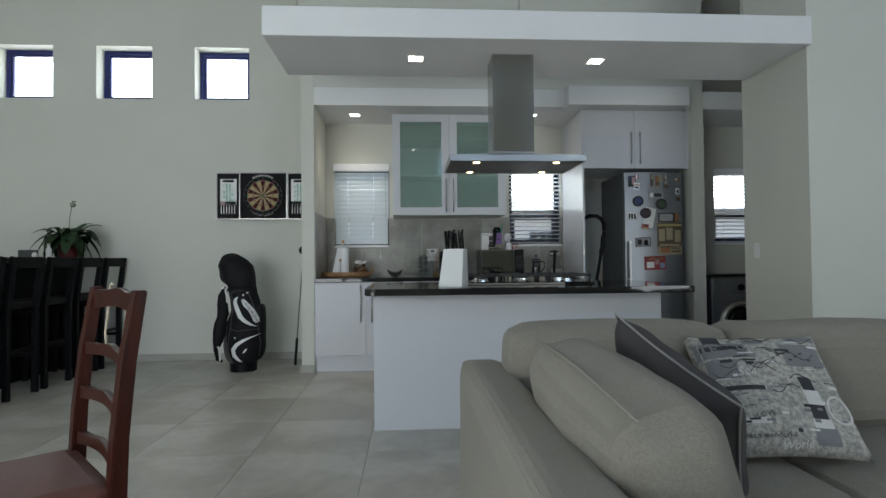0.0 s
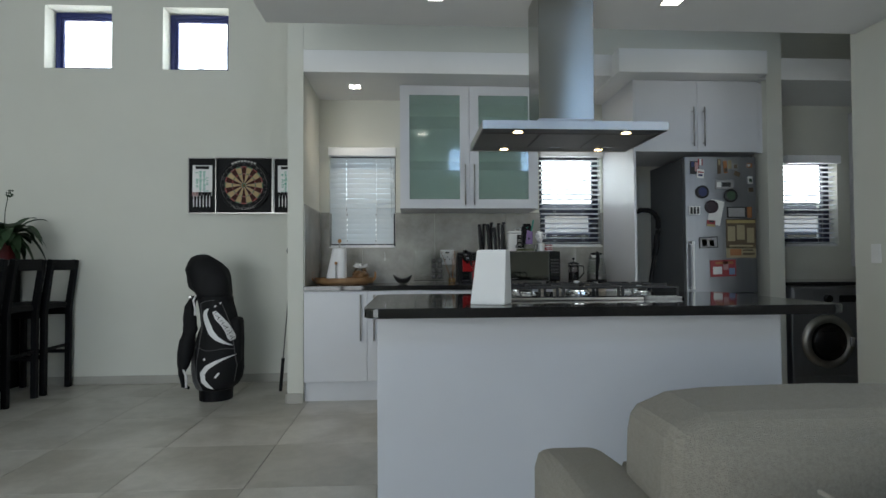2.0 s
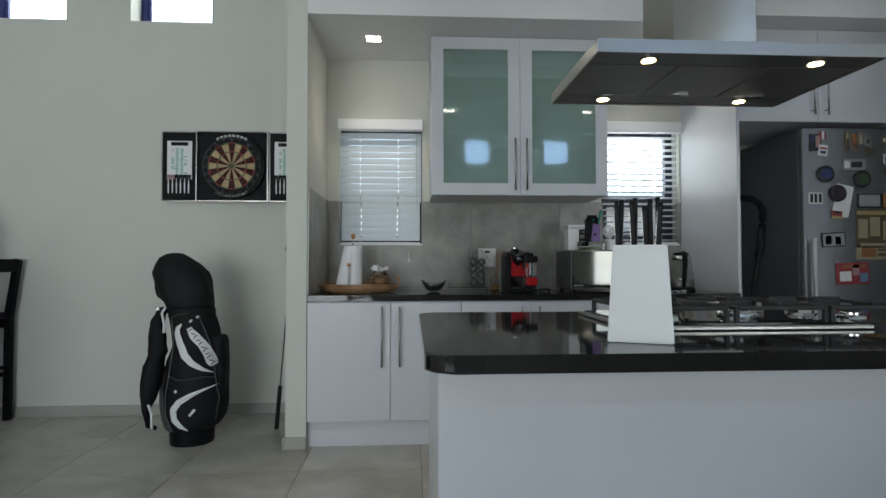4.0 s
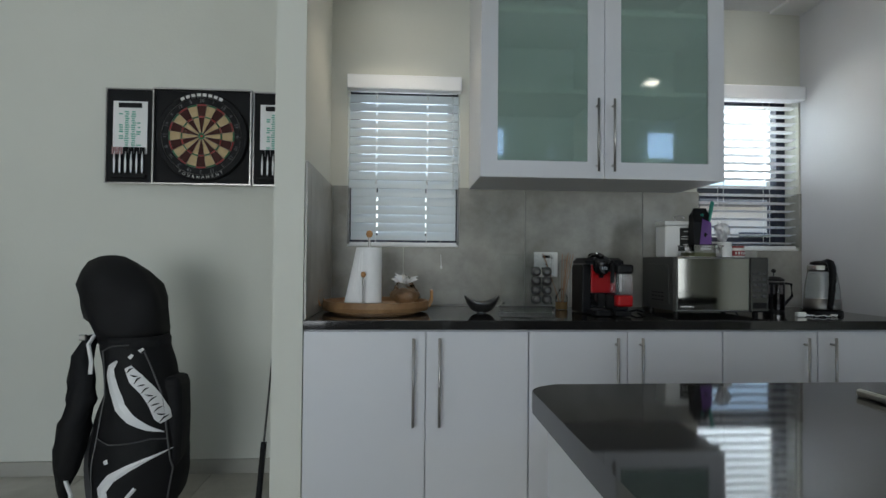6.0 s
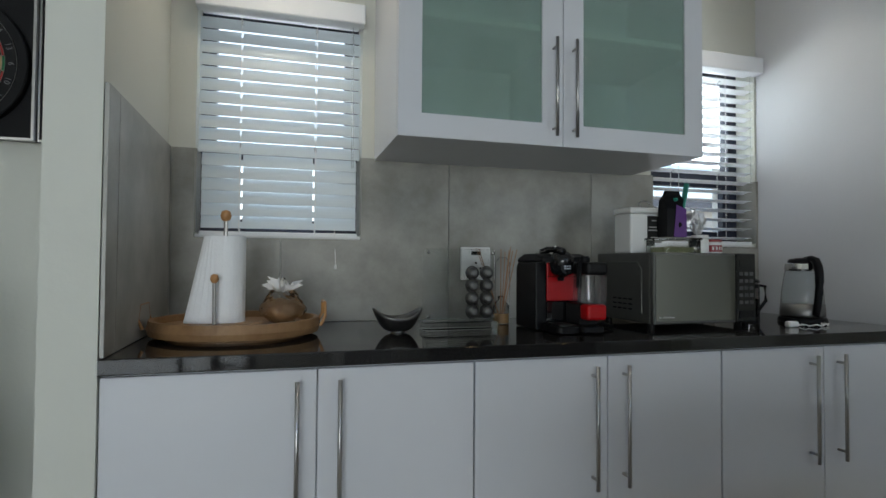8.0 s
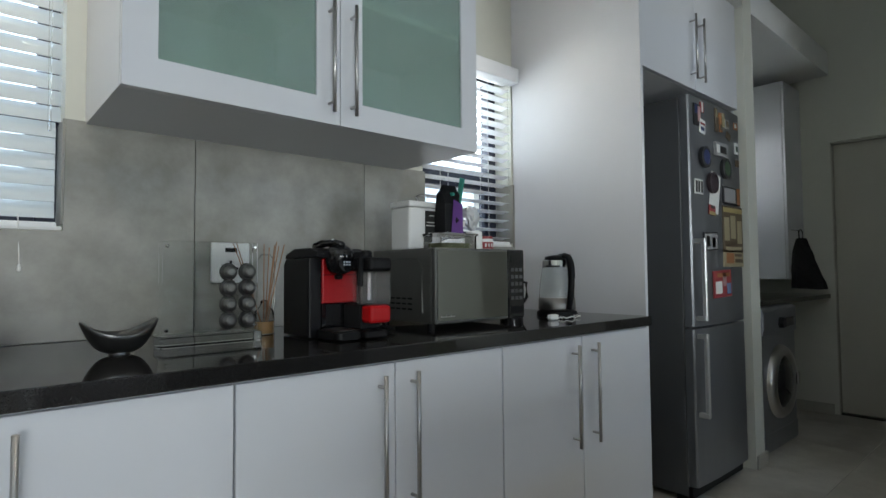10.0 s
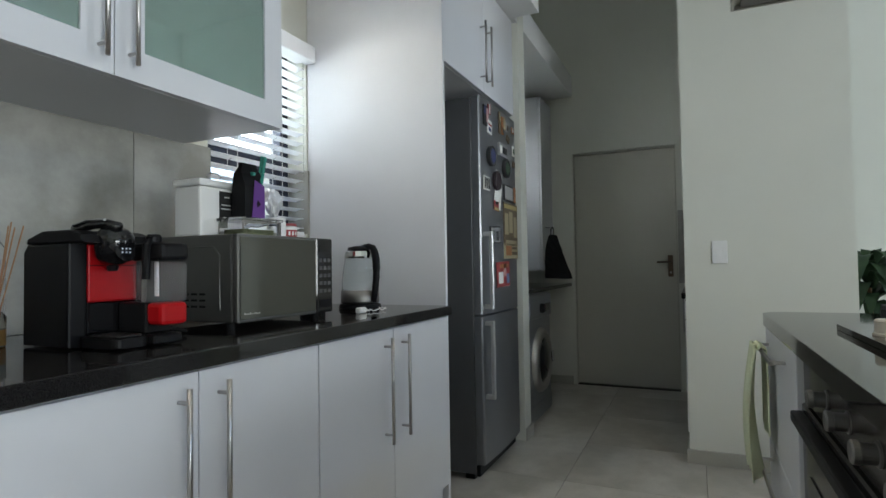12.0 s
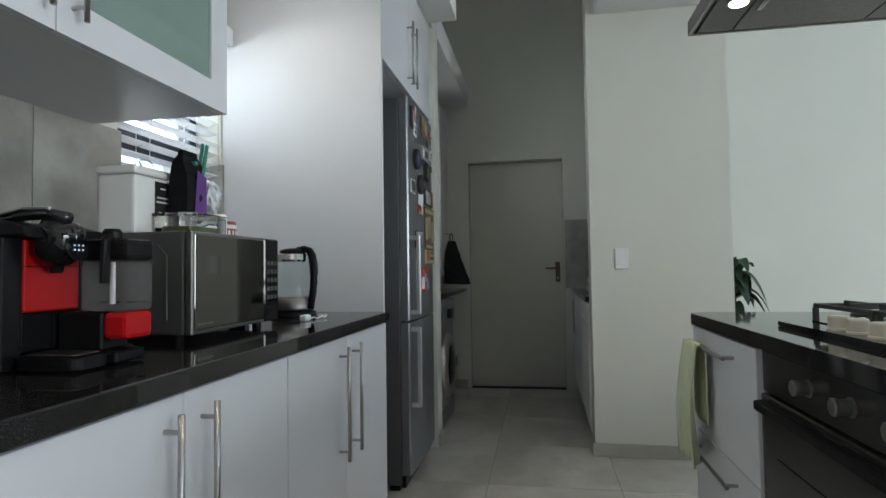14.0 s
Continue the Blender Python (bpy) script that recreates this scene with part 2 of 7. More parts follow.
M["oven"] = material("oven_enamel", (0.022, 0.020, 0.019), 0.16, second=(0.028, 0.026, 0.024), scale=5)
M["fridge_handle"] = material("fridge_handle", (0.62, 0.62, 0.62), 0.38, 0.8)
M["bronze"] = material("aged_bronze", (0.11, 0.075, 0.05), 0.4, 0.8)
M["string"] = material("cotton_string", (0.50, 0.42, 0.31), 0.9)
M["lamp"] = emitter("lamp_glow", (1.0, 0.93, 0.82), 12)
M["hoodlamp"] = emitter("hood_lamp_glow", (1.0, 0.72, 0.38), 4.5)
M["display"] = emitter("blue_display", (0.4, 0.6, 1.0), 0.06)
M["exterior"] = material("neighbour_wall", (0.62, 0.60, 0.56), 0.9, second=(0.68, 0.66, 0.62), scale=2)
M["paving"] = material("paving", (0.36, 0.34, 0.31), 0.9, second=(0.42, 0.40, 0.37), scale=3, bump=0.2)
M["roof"] = material("roof_sheet", (0.16, 0.16, 0.17), 0.7, second=(0.2, 0.2, 0.21), scale=5)


def frosted():
    m = material("frosted_glass", (0.55, 0.73, 0.66), 0.13, second=(0.58, 0.76, 0.69), scale=2)
    b = m.node_tree.nodes["Principled BSDF"]
    b.inputs["Transmission Weight"].default_value = 0.73
    b.inputs["IOR"].default_value = 1.3
    b.inputs["Coat Weight"].default_value = 1.0
    b.inputs["Specular IOR Level"].default_value = 0.08
    b.inputs["Coat Roughness"].default_value = 0.0
    b.inputs["Coat IOR"].default_value = 1.48
    return m


M["frosted"] = frosted()


def brushed(m):
    """Steel brushed level: what it mirrors is drawn out up and down."""
    nt = m.node_tree
    b = nt.nodes["Principled BSDF"]
    tg = nt.nodes.new("ShaderNodeTangent")
    tg.direction_type, tg.axis = "RADIAL", "Z"
    nt.links.new(tg.outputs[0], b.inputs["Tangent"])
    b.inputs["Anisotropic"].default_value = 0.95
    b.inputs["Anisotropic Rotation"].default_value = 0.25


brushed(M["chimney"])


# ---- building helpers ----
def part(name, bm, mat, parent=None, label="", smooth=False, at=None):
    """Links a bmesh as one mesh object, under a parent if one is given; the verts are in the parent's space."""
    me = bpy.data.meshes.new(name)
    bmesh.ops.recalc_face_normals(bm, faces=bm.faces)
    bm.to_mesh(me)
    bm.free()
    me.materials.append(M[mat] if isinstance(mat, str) else mat)
    ob = new(name, me)
    if smooth:
        for p in me.polygons:
            p.use_smooth = True
    if parent:
        ob.parent = parent
    if at:
        ob.location = at
    if label:
        tagged(ob, label)
    return ob


def empty(name, x, y, z, rz=0.0, label="", category="", group="", rx=0.0, ry=0.0):
    ob = new(name)
    ob.matrix_world = pose(x, y, z, rx, ry, rz)
    ob.empty_display_size = 0.1
    return tagged(ob, label, category, group)


def add_box(bm, x0, x1, y0, y1, z0, z1, bevel=0.0, seg=1, m=None):
    g = bmesh.ops.create_cube(bm, size=1.0)
    vs = g["verts"]
    for v in vs:
        v.co = Vector(((x0 + x1) / 2 + v.co.x * (x1 - x0), (y0 + y1) / 2 + v.co.y * (y1 - y0), (z0 + z1) / 2 + v.co.z * (z1 - z0)))
    if bevel:
        es = list({e for v in vs for e in v.link_edges})
        r = bmesh.ops.bevel(bm, geom=es, offset=bevel, segments=seg, affect="EDGES", profile=0.5)
        vs = list({v for f in r["faces"] for v in f.verts} | {v for v in vs if v.is_valid})
    if m is not None:
        bmesh.ops.transform(bm, matrix=m, verts=vs)
    return vs


def box(x0, x1, y0, y1, z0, z1, bevel=0.0, seg=1, m=None):
    bm = bmesh.new()
    add_box(bm, x0, x1, y0, y1, z0, z1, bevel, seg, m)
    return bm


def add_lathe(bm, profile, seg=24, m=None, cap=True):
    """Turns (radius, z) pairs about z."""
    rings = []
    for r, z in profile:
        ring = [bm.verts.new((r * math.cos(2 * math.pi * i / seg), r * math.sin(2 * math.pi * i / seg), z)) for i in range(seg)]
        rings.append(ring)
    for a, b in zip(rings, rings[1:]):
        for i in range(seg):
            bm.faces.new((a[i], a[(i + 1) % seg], b[(i + 1) % seg], b[i]))
    if cap:
        bm.faces.new(rings[0])
        bm.faces.new(rings[-1])
    vs = [v for r in rings for v in r]
    if m is not None:
        bmesh.ops.transform(bm, matrix=m, verts=vs)
    return vs


def lathe(profile, seg=24, m=None, cap=True):
    bm = bmesh.new()
    add_lathe(bm, profile, seg, m, cap)
    return bm


def add_tube(bm, pts, r, seg=8, radii=None):
    """A round bar along a line of points."""
    pts = [Vector(p) for p in pts]
    rings = []
    up = Vector((0, 0, 1))
    for i, p in enumerate(pts):
        d = (pts[min(i + 1, len(pts) - 1)] - pts[max(i - 1, 0)]).normalized()
        a = d.cross(up)
        if a.length < 1e-3:
            a = d.cross(Vector((1, 0, 0)))
        a.normalize()
        b = d.cross(a).normalized()
        up = -b if abs(d.dot(Vector((0, 0, 1)))) > 0.99 else Vector((0, 0, 1))
        rr = radii[i] if radii else r
        rings.append([bm.verts.new(p + a * rr * math.cos(2 * math.pi * k / seg) + b * rr * math.sin(2 * math.pi * k / seg)) for k in range(seg)])
        up = Vector((0, 0, 1))
    for a, b in zip(rings, rings[1:]):
        for i in range(seg):
            bm.faces.new((a[i], a[(i + 1) % seg], b[(i + 1) % seg], b[i]))
    bm.faces.new(rings[0])
    bm.faces.new(rings[-1])


def tube(pts, r, seg=8, radii=None):
    bm = bmesh.new()
    add_tube(bm, pts, r, seg, radii)
    return bm


def rod(p0, p1, r, seg=10):
    return tube([p0, p1], r, seg)


def add_prism(bm, outline, h0, h1, axis="z", bevel=0.0):
    """Pushes a flat outline (pairs) from h0 to h1 along an axis."""
    def put(a, b, h):
        return (a, b, h) if axis == "z" else ((a, h, b) if axis == "y" else (h, a, b))
    lo = [bm.verts.new(put(a, b, h0)) for a, b in outline]
    hi = [bm.verts.new(put(a, b, h1)) for a, b in outline]
    fs = [bm.faces.new(lo), bm.faces.new(hi)]
    n = len(outline)
    for i in range(n):
        fs.append(bm.faces.new((lo[i], lo[(i + 1) % n], hi[(i + 1) % n], hi[i])))
    if bevel:
        es = list({e for f in fs[:2] for e in f.edges})
        bmesh.ops.bevel(bm, geom=es, offset=bevel, segments=2, affect="EDGES", profile=0.5)


def prism(outline, h0, h1, axis="z", bevel=0.0):
    bm = bmesh.new()
    add_prism(bm, outline, h0, h1, axis, bevel)
    return bm


def rounded(x0, x1, y0, y1, r, n=5):
    """The outline of a rectangle with round corners."""
    out = []
    for cx, cy, a0 in ((x1 - r, y1 - r, 0), (x0 + r, y1 - r, 90), (x0 + r, y0 + r, 180), (x1 - r, y0 + r, 270)):
        for i in range(n + 1):
            a = radians(a0 + 90 * i / n)
            out.append((cx + r * math.cos(a), cy + r * math.sin(a)))
    return out


def holed(u0, u1, z0, z1, holes):
    """Splits a wall's face with rectangular holes (u0, u1, z0, z1) into rectangles."""
    us = sorted({u0, u1, *[h[0] for h in holes], *[h[1] for h in holes]})
    out = []
    for a, b in zip(us, us[1:]):
        cuts = sorted([(h[2], h[3]) for h in holes if h[0] <= a + 1e-6 and h[1] >= b - 1e-6])
        z = z0
        for c0, c1 in cuts:
            if c0 > z + 1e-6:
                out.append((a, b, z, c0))
            z = c1
        if z1 > z + 1e-6:
            out.append((a, b, z, z1))
    return out


def wall(name, axis, at0, at1, u0, u1, z0, z1, holes=(), mat="wall"):
    """A wall of true thickness from at0 to at1 on one axis, with openings through it."""
    bm = bmesh.new()
    for a, b, c, d in holed(u0, u1, z0, z1, list(holes)):
        if axis == "y":
            add_box(bm, a, b, at0, at1, c, d)
        else:
            add_box(bm, at0, at1, a, b, c, d)
    bmesh.ops.remove_doubles(bm, verts=bm.verts, dist=1e-5)
    seen = {}
    for f in list(bm.faces):
        seen.setdefault(tuple(sorted(v.index for v in f.verts)), []).append(f)
    bm.verts.index_update()
    inner = [f for fs in seen.values() if len(fs) > 1 for f in fs]
    if inner:
        bmesh.ops.delete(bm, geom=inner, context="FACES_ONLY")
    ob = part(name, bm, mat)
    return tagged(ob, kind="structure")


# ---- the large structure ----
ZC = 4.4
HW = [(-2.215, -1.625), (-3.26, -2.67), (-4.305, -3.715), (-5.345, -4.755)]
back_holes = [(-0.695, -0.088, 1.215, 2.115), (1.25, 1.85, 1.215, 2.115), (3.63, 4.17, 1.215, 2.08)]
wall("wall_north_living", "y", 6.165, 6.385, -6.5, -0.905, 0, ZC, [(a, b, 2.86, 3.44) for a, b in HW])
wall("wall_north_kitchen", "y", 6.10, 6.385, -0.905, 5.4, 0, ZC, back_holes)
# the last opening is unseen, added to carry on the row
SW = [(0.88, 1.36), (2.46, 2.94), (4.02, 4.48), (-0.70, -0.22)]
south_holes = [(a, b, 3.05, 3.52) for a, b in SW] + [(3.35, 4.65, 0.0, 2.25), (-4.4, -0.8, 0.0, 2.25)]
wall("wall_south", "y", -1.82, -1.60, -6.5, 5.4, 0, ZC, south_holes)
wall("wall_west", "x", -6.5, -6.28, -1.60, 6.165, 0, ZC)
wall("wall_east", "x", 5.18, 5.40, -1.60, 6.10, 0, ZC)
wall("wall_passage_end", "x", 4.67, 4.89, 3.88, 6.10, 0, ZC, [(4.52, 5.37, 0, 2.055)])
wall("wall_switch", "x", 2.945, 3.115, 3.68, 4.445, 0, ZC)
wall("wall_living_east", "y", 3.68, 3.88, 3.115, 5.18, 0, ZC)
wall("wall_nib", "x", -0.905, -0.785, 5.35, 6.10, 0, ZC)
wall("wall_over_kitchen", "y", 5.356, 5.52, -0.785, 2.98, 2.758, ZC)
wall("wall_pier", "x", 2.98, 3.11, 5.36, 6.10, 0, ZC)
wall("beam_kitchen", "y", 5.352, 6.10, -0.785, 1.68, 2.58, 2.755, mat="white")
wall("beam_fridge", "y", 5.20, 6.10, 1.68, 2.885, 2.565, 2.75, mat="white")
wall("beam_laundry", "y", 5.362, 6.10, 3.11, 4.67, 2.575, 2.755, mat="white")
wall("beam_fridge_end", "y", 5.362, 6.10, 2.885, 2.98, 2.575, 2.755, mat="white")
tagged(part("ceiling", box(-6.5, 5.4, -1.82, 6.385, ZC, ZC + 0.2), "white"), kind="structure")

slab = tagged(part("ceiling_slab", box(-0.83, 2.943, 3.62, 4.40, 2.55, 2.748, 0.004), "white"), kind="structure")
for hx in (-0.62, 0.9, 2.5):
    tagged(part("hanger_rod", rod((hx, 3.72, 2.748), (hx, 3.72, ZC), 0.006), "steel"), "thin steel hanger rod of the floating ceiling slab", "rod", "rods that hang the ceiling slab")

# skirting
SK = 0.075
for name, b in {
    "north": (-6.28, -0.92, 6.150, 6.163), "nib": (-0.905, -0.785, 5.335, 5.348), "nib_side": (-0.92, -0.907, 5.335, 6.163),
    "pier": (2.98, 3.125, 5.345, 5.358), "pier_side": (3.112, 3.125, 5.36, 5.395), "switch": (2.930, 2.943, 3.665, 4.46),
    "switch_end": (2.945, 3.115, 4.447, 4.46), "living": (2.945, 5.17, 3.665, 3.678), "west": (-6.278, -6.265, -1.6, 6.08),
    "passage_end": (4.655, 4.668, 5.40, 6.09),
}.items():
    tagged(part("baseboard", box(*b, 0, SK, 0.002), "skirting"), kind="structure")


# ---- windows and blinds ----
def high_window(x0, x1, z0, z1, y, mat, name):
    w = tagged(empty(name, (x0 + x1) / 2, y, z0), kind="structure")
    hx, h, f = (x1 - x0) / 2 - 0.002, z1 - z0 - 0.002, 0.045
    for n, b in (("frame_side", (-hx, -hx + f, 0.002, h)), ("frame_side", (hx - f, hx, 0.002, h)), ("frame_head", (-hx + f, hx - f, h - f, h)), ("frame_sill", (-hx + f, hx - f, 0.002, f))):
        part(n, box(b[0], b[1], -0.025, 0.025, b[2], b[3], 0.003), mat, w)
    part("sash", frame_ring(-hx + f, hx - f, f, h - f, 0.022, -0.012, 0.018), mat, w)
    part("latch", box(-0.03, 0.03, -0.04, -0.012, f, f + 0.018, 0.003), mat, w)
    p = part("pane", box(-hx + f + 0.02, hx - f - 0.02, 0.0, 0.005, f + 0.02, h - f - 0.02), "glass", w)
    p.visible_shadow = False
    return w


def frame_ring(x0, x1, z0, z1, t, y0, y1):
    bm = bmesh.new()
    add_box(bm, x0, x0 + t, y0, y1, z0, z1)
    add_box(bm, x1 - t, x1, y0, y1, z0, z1)
    add_box(bm, x0 + t, x1 - t, y0, y1, z1 - t, z1)
    add_box(bm, x0 + t, x1 - t, y0, y1, z0, z0 + t)
    return bm


for i, (a, b) in enumerate(HW):
    high_window(a, b, 2.86, 3.44, 6.345, "navy", "window_%d" % (i + 1))
for i, (a, b) in enumerate(SW):
    high_window(a, b, 3.05, 3.52, -1.72, "navy", "window_%d" % (i + 5))


def kitchen_window(name, x0, x1, z0, z1):
    """A window of two lights, the upper one fixed and the lower one top-hung."""
    w = tagged(empty(name, (x0 + x1) / 2, 6.24, z0), kind="structure")
    hx, h, f = (x1 - x0) / 2 - 0.002, z1 - z0 - 0.002, 0.055
    for n, b in (("frame_side", (-hx, -hx + f, 0.002, h)), ("frame_side", (hx - f, hx, 0.002, h)), ("frame_head", (-hx + f, hx - f, h - f, h)), ("frame_sill", (-hx + f, hx - f, 0.002, f)), ("transom", (-hx + f, hx - f, 0.33, 0.38))):
        part(n, box(b[0], b[1], -0.03, 0.03, b[2], b[3], 0.003), "blackframe", w)
    part("sash", frame_ring(-hx + f, hx - f, f, 0.33, 0.025, -0.02, 0.02), "blackframe", w)
    for za, zb in ((f + 0.025, 0.305), (0.38, h - f)):
        p = part("pane", box(-hx + f, hx - f, 0.0, 0.005, za, zb), "glass", w)
        p.visible_shadow = False
    part("window_sill", box(-hx, hx, -0.138, -0.032, 0.002, 0.014, 0.002), "white", w)
    return w


kitchen_window("window_9", -0.695, -0.088, 1.215, 2.115)
kitchen_window("window_10", 1.25, 1.85, 1.215, 2.115)
kitchen_window("window_11", 3.63, 4.17, 1.215, 2.08)


def blind(x0, x1, ztop, zbot, y, tilt, pitch, label, slat="slat"):
    b = tagged(empty("venetian_blind", (x0 + x1) / 2, y, ztop), label, "window blind", "venetian blinds")
    hx = (x1 - x0) / 2
    cords = (-hx * 0.5, hx * 0.42)
    part("valance", box(-hx - 0.005, hx + 0.005, -0.075, -0.012, -0.065, 0.012, 0.004), "slat", b)
    part("headrail", box(-hx + 0.01, hx - 0.01, -0.01, 0.03, -0.055, 0.0), "slat", b)
    bm = bmesh.new()
    w = 0.050
    prof = []
    for k in range(5):
        u = -w / 2 + w * k / 4
        prof.append((u, 0.003 * (1 - (2 * u / w) ** 2)))
    xs = [-hx + 0.004] + [c + d for c in cords for d in (-0.004, 0.004)] + [hx - 0.004]
    lo = [[bm.verts.new((sx, u, v)) for u, v in prof] for sx in xs]
    hi = [[bm.verts.new((sx, u, v + 0.0025)) for u, v in prof] for sx in xs]
    for i in range(5):
        for g in (lo, hi):
            for k in range(4):
                if not (i % 2 and k in (2, 3)):
                    bm.faces.new((g[i][k], g[i][k + 1], g[i + 1][k + 1], g[i + 1][k]))
        for k in (0, 4):
            if not (i % 2 and k == 4):
                bm.faces.new((lo[i][k], lo[i + 1][k], hi[i + 1][k], hi[i][k]))
    first = part("slat", bm, slat, b)
    mesh = first.data
    n = int((ztop - 0.095 - zbot - 0.012) / pitch) + 1
    rnd = random.Random(int(x0 * 100) + 7)
    for k in range(n):
        s = first if k == 0 else new("slat", mesh)
        s.parent = b
        s.location = (0, 0.012, -0.095 - pitch * k)
        s.scale = (0.96 if ztop - 0.095 - pitch * k < 1.53 else 1.0, 1, 1)
        s.rotation_euler = (radians(tilt + rnd.uniform(-1.5, 1.5)), 0, radians(rnd.uniform(-0.15, 0.15)))
    part("bottom_rail", box(-hx + 0.012, hx - 0.012, -0.014, 0.034, zbot - ztop, zbot - ztop + 0.018, 0.003), "slat", b)
    for cx in cords:
        for cy in (-0.016, 0.04):
            part("ladder_cord", rod((cx, cy, -0.06), (cx, cy, zbot - ztop + 0.01), 0.0014, 5), "cord", b)
    return b


b1 = blind(-0.692, -0.091, 2.118, 1.222, 6.115, 71, 0.0467, "pale grey slatted blind shut over the side kitchen window", "slat_grey")
part("pull_cord", rod((0.20, -0.02, -0.86), (0.205, -0.03, -1.0), 0.0016, 5), "cord", b1)
part("pull_tassel", lathe([(0.001, 0), (0.006, 0.004), (0.004, 0.02), (0.001, 0.022)], 8, Matrix.Translation((0.205, -0.03, -1.02))), "plastic_white", b1)
b2 = blind(1.256, 1.846, 2.125, 1.225, 6.115, -9, 0.0455, "white slatted blind tilted open before the kitchen window with bars")
b3 = blind(3.636, 4.164, 2.075, 1.225, 6.115, -9, 0.0455, "white slatted blind tilted open in the laundry window")
for bb in (b1, b2):
    part("tilt_wand", rod((0.262, -0.03, -0.06), (0.266, -0.028, -0.62), 0.004, 6), "acrylic", bb)


# glazed sliding doors on the terrace side; the wider, unseen one is added for light
def glazed(name, x0, x1, n):
    d = tagged(empty(name, (x0 + x1) / 2, -1.71, 0), kind="structure")
    hx = (x1 - x0) / 2 - 0.003
    part("door_frame", frame_ring(-hx, hx, 0.003, 2.245, 0.05, -0.04, 0.04), "navy", d)
    w = (2 * hx - 0.1) / n
    for i in range(n):
        a = -hx + 0.05 + i * w
        leaf = part("sliding_leaf", frame_ring(a, a + w, 0.053, 2.195, 0.055, -0.02, 0.015), "navy", d)
        p = part("pane", box(a + 0.055, a + w - 0.055, -0.004, 0.002, 0.108, 2.14), "glass", leaf)
        p.visible_shadow = False


glazed("door_1", 3.35, 4.65, 2)
glazed("door_2", -4.4, -0.8, 3)

# outside: ground, neighbouring house
tagged(part("ground", box(-90, 90, -90, 90, -0.30, -0.20), "paving"), kind="structure")
hs = tagged(empty("neighbour_house", 2.5, 15.0, -0.2), "pale plastered neighbouring house with a flat grey roof edge", "house")
part("wall", box(-9, 9, -2.5, 3.5, 0, 2.35), "exterior", hs)
part("roof", box(-9.3, 9.3, -2.8, 3.8, 2.35, 2.55, 0.01), "roof", hs)
for i in range(6):
    wv = part("window", box(-7.4 + i * 2.6, -6.2 + i * 2.6, -2.53, -2.49, 0.9, 1.9, 0.01), "blackframe", hs)
    part("pane", box(-7.34 + i * 2.6, -6.26 + i * 2.6, -2.545, -2.532, 0.96, 1.84), "gloss_black", wv)

# ---- passage door ----
door = tagged(empty("door_3", 4.74, 4.945, 0), kind="structure")
part("door_leaf", box(-0.02, 0.02, -0.418, 0.418, 0.012, 2.04, 0.002), "doorpaint", door)
jm = bmesh.new()
add_box(jm, -0.066, 0.10, 0.420, 0.424, 0, 2.05)
add_box(jm, -0.066, 0.10, -0.424, -0.420, 0, 2.05)
add_box(jm, -0.066, 0.10, -0.420, 0.420, 2.042, 2.05)
part("door_jamb", jm, "doorpaint", door)
hd = part("door_handle", box(-0.028, -0.02, -0.385, -0.345, 0.95, 1.13, 0.003), "bronze", door, "dark bronze lever handle on a long plate")
part("lever", tube([(-0.028, -0.365, 1.075), (-0.065, -0.365, 1.075), (-0.07, -0.35, 1.075), (-0.07, -0.26, 1.073)], 0.008, 8), "bronze", hd)
part("lock_barrel", lathe([(0.009, 0), (0.009, 0.006)], 10, Matrix.Translation((-0.028, -0.365, 0.985)) @ pose(0, 0, 0, 0, -90, 0)), "handle", hd)
part("threshold", box(-0.06, 0.06, -0.418, 0.418, 0.001, 0.009), "gloss_black", door)


# ---- lamps in the ceilings ----
def downlight(x, y, z, watts=5, size=0.1):
    d = tagged(empty("downlight", x, y, z), "square white recessed ceiling spotlight, lit", "ceiling light", "square recessed downlights")
    part("trim", frame_ring_z(-size / 2 - 0.012, size / 2 + 0.012, 0.012, -0.006, 0.0), "plastic_white", d)
    p = part("diffuser", box(-size / 2, size / 2, -size / 2, size / 2, -0.003, -0.0005), "lamp", d)
    l = new("downlight_lamp", bpy.data.lights.new("downlight_lamp", "SPOT"))
    l.data.energy, l.data.spot_size, l.data.spot_blend = watts, radians(110), 0.8
    l.data.shadow_soft_size = 0.04
    l.data.color = (1.0, 0.86, 0.66)
    l.location = (x, y, z - 0.02)


def frame_ring_z(a, b, t, z0, z1):
    bm = bmesh.new()
    add_box(bm, a, a + t, a, b, z0, z1)
    add_box(bm, b - t, b, a, b, z0, z1)
    add_box(bm, a + t, b - t, a, a + t, z0, z1)
    add_box(bm, a + t, b - t, b - t, b, z0, z1)
    return bm


downlight(0.185, 4.00, 2.55, 4)
downlight(1.53, 4.00, 2.55, 4)
downlight(-0.42, 5.70, 2.58, 4.5, 0.09)
downlight(1.42, 5.66, 2.58, 3.0, 0.09)


# ---- kitchen units ----
def bar_handle(parent, x, y, z0, z1, out=0.032, r=0.006):
    h = part("handle", rod((x, y - out, z0), (x, y - out, z1), r, 10), "handle", parent, "slim round steel bar handle", smooth=True)
    for z in (z0 + 0.03, z1 - 0.03):
        part("post", rod((x, y, z), (x, y - out, z), r * 0.75, 8), "handle", h)
    return h


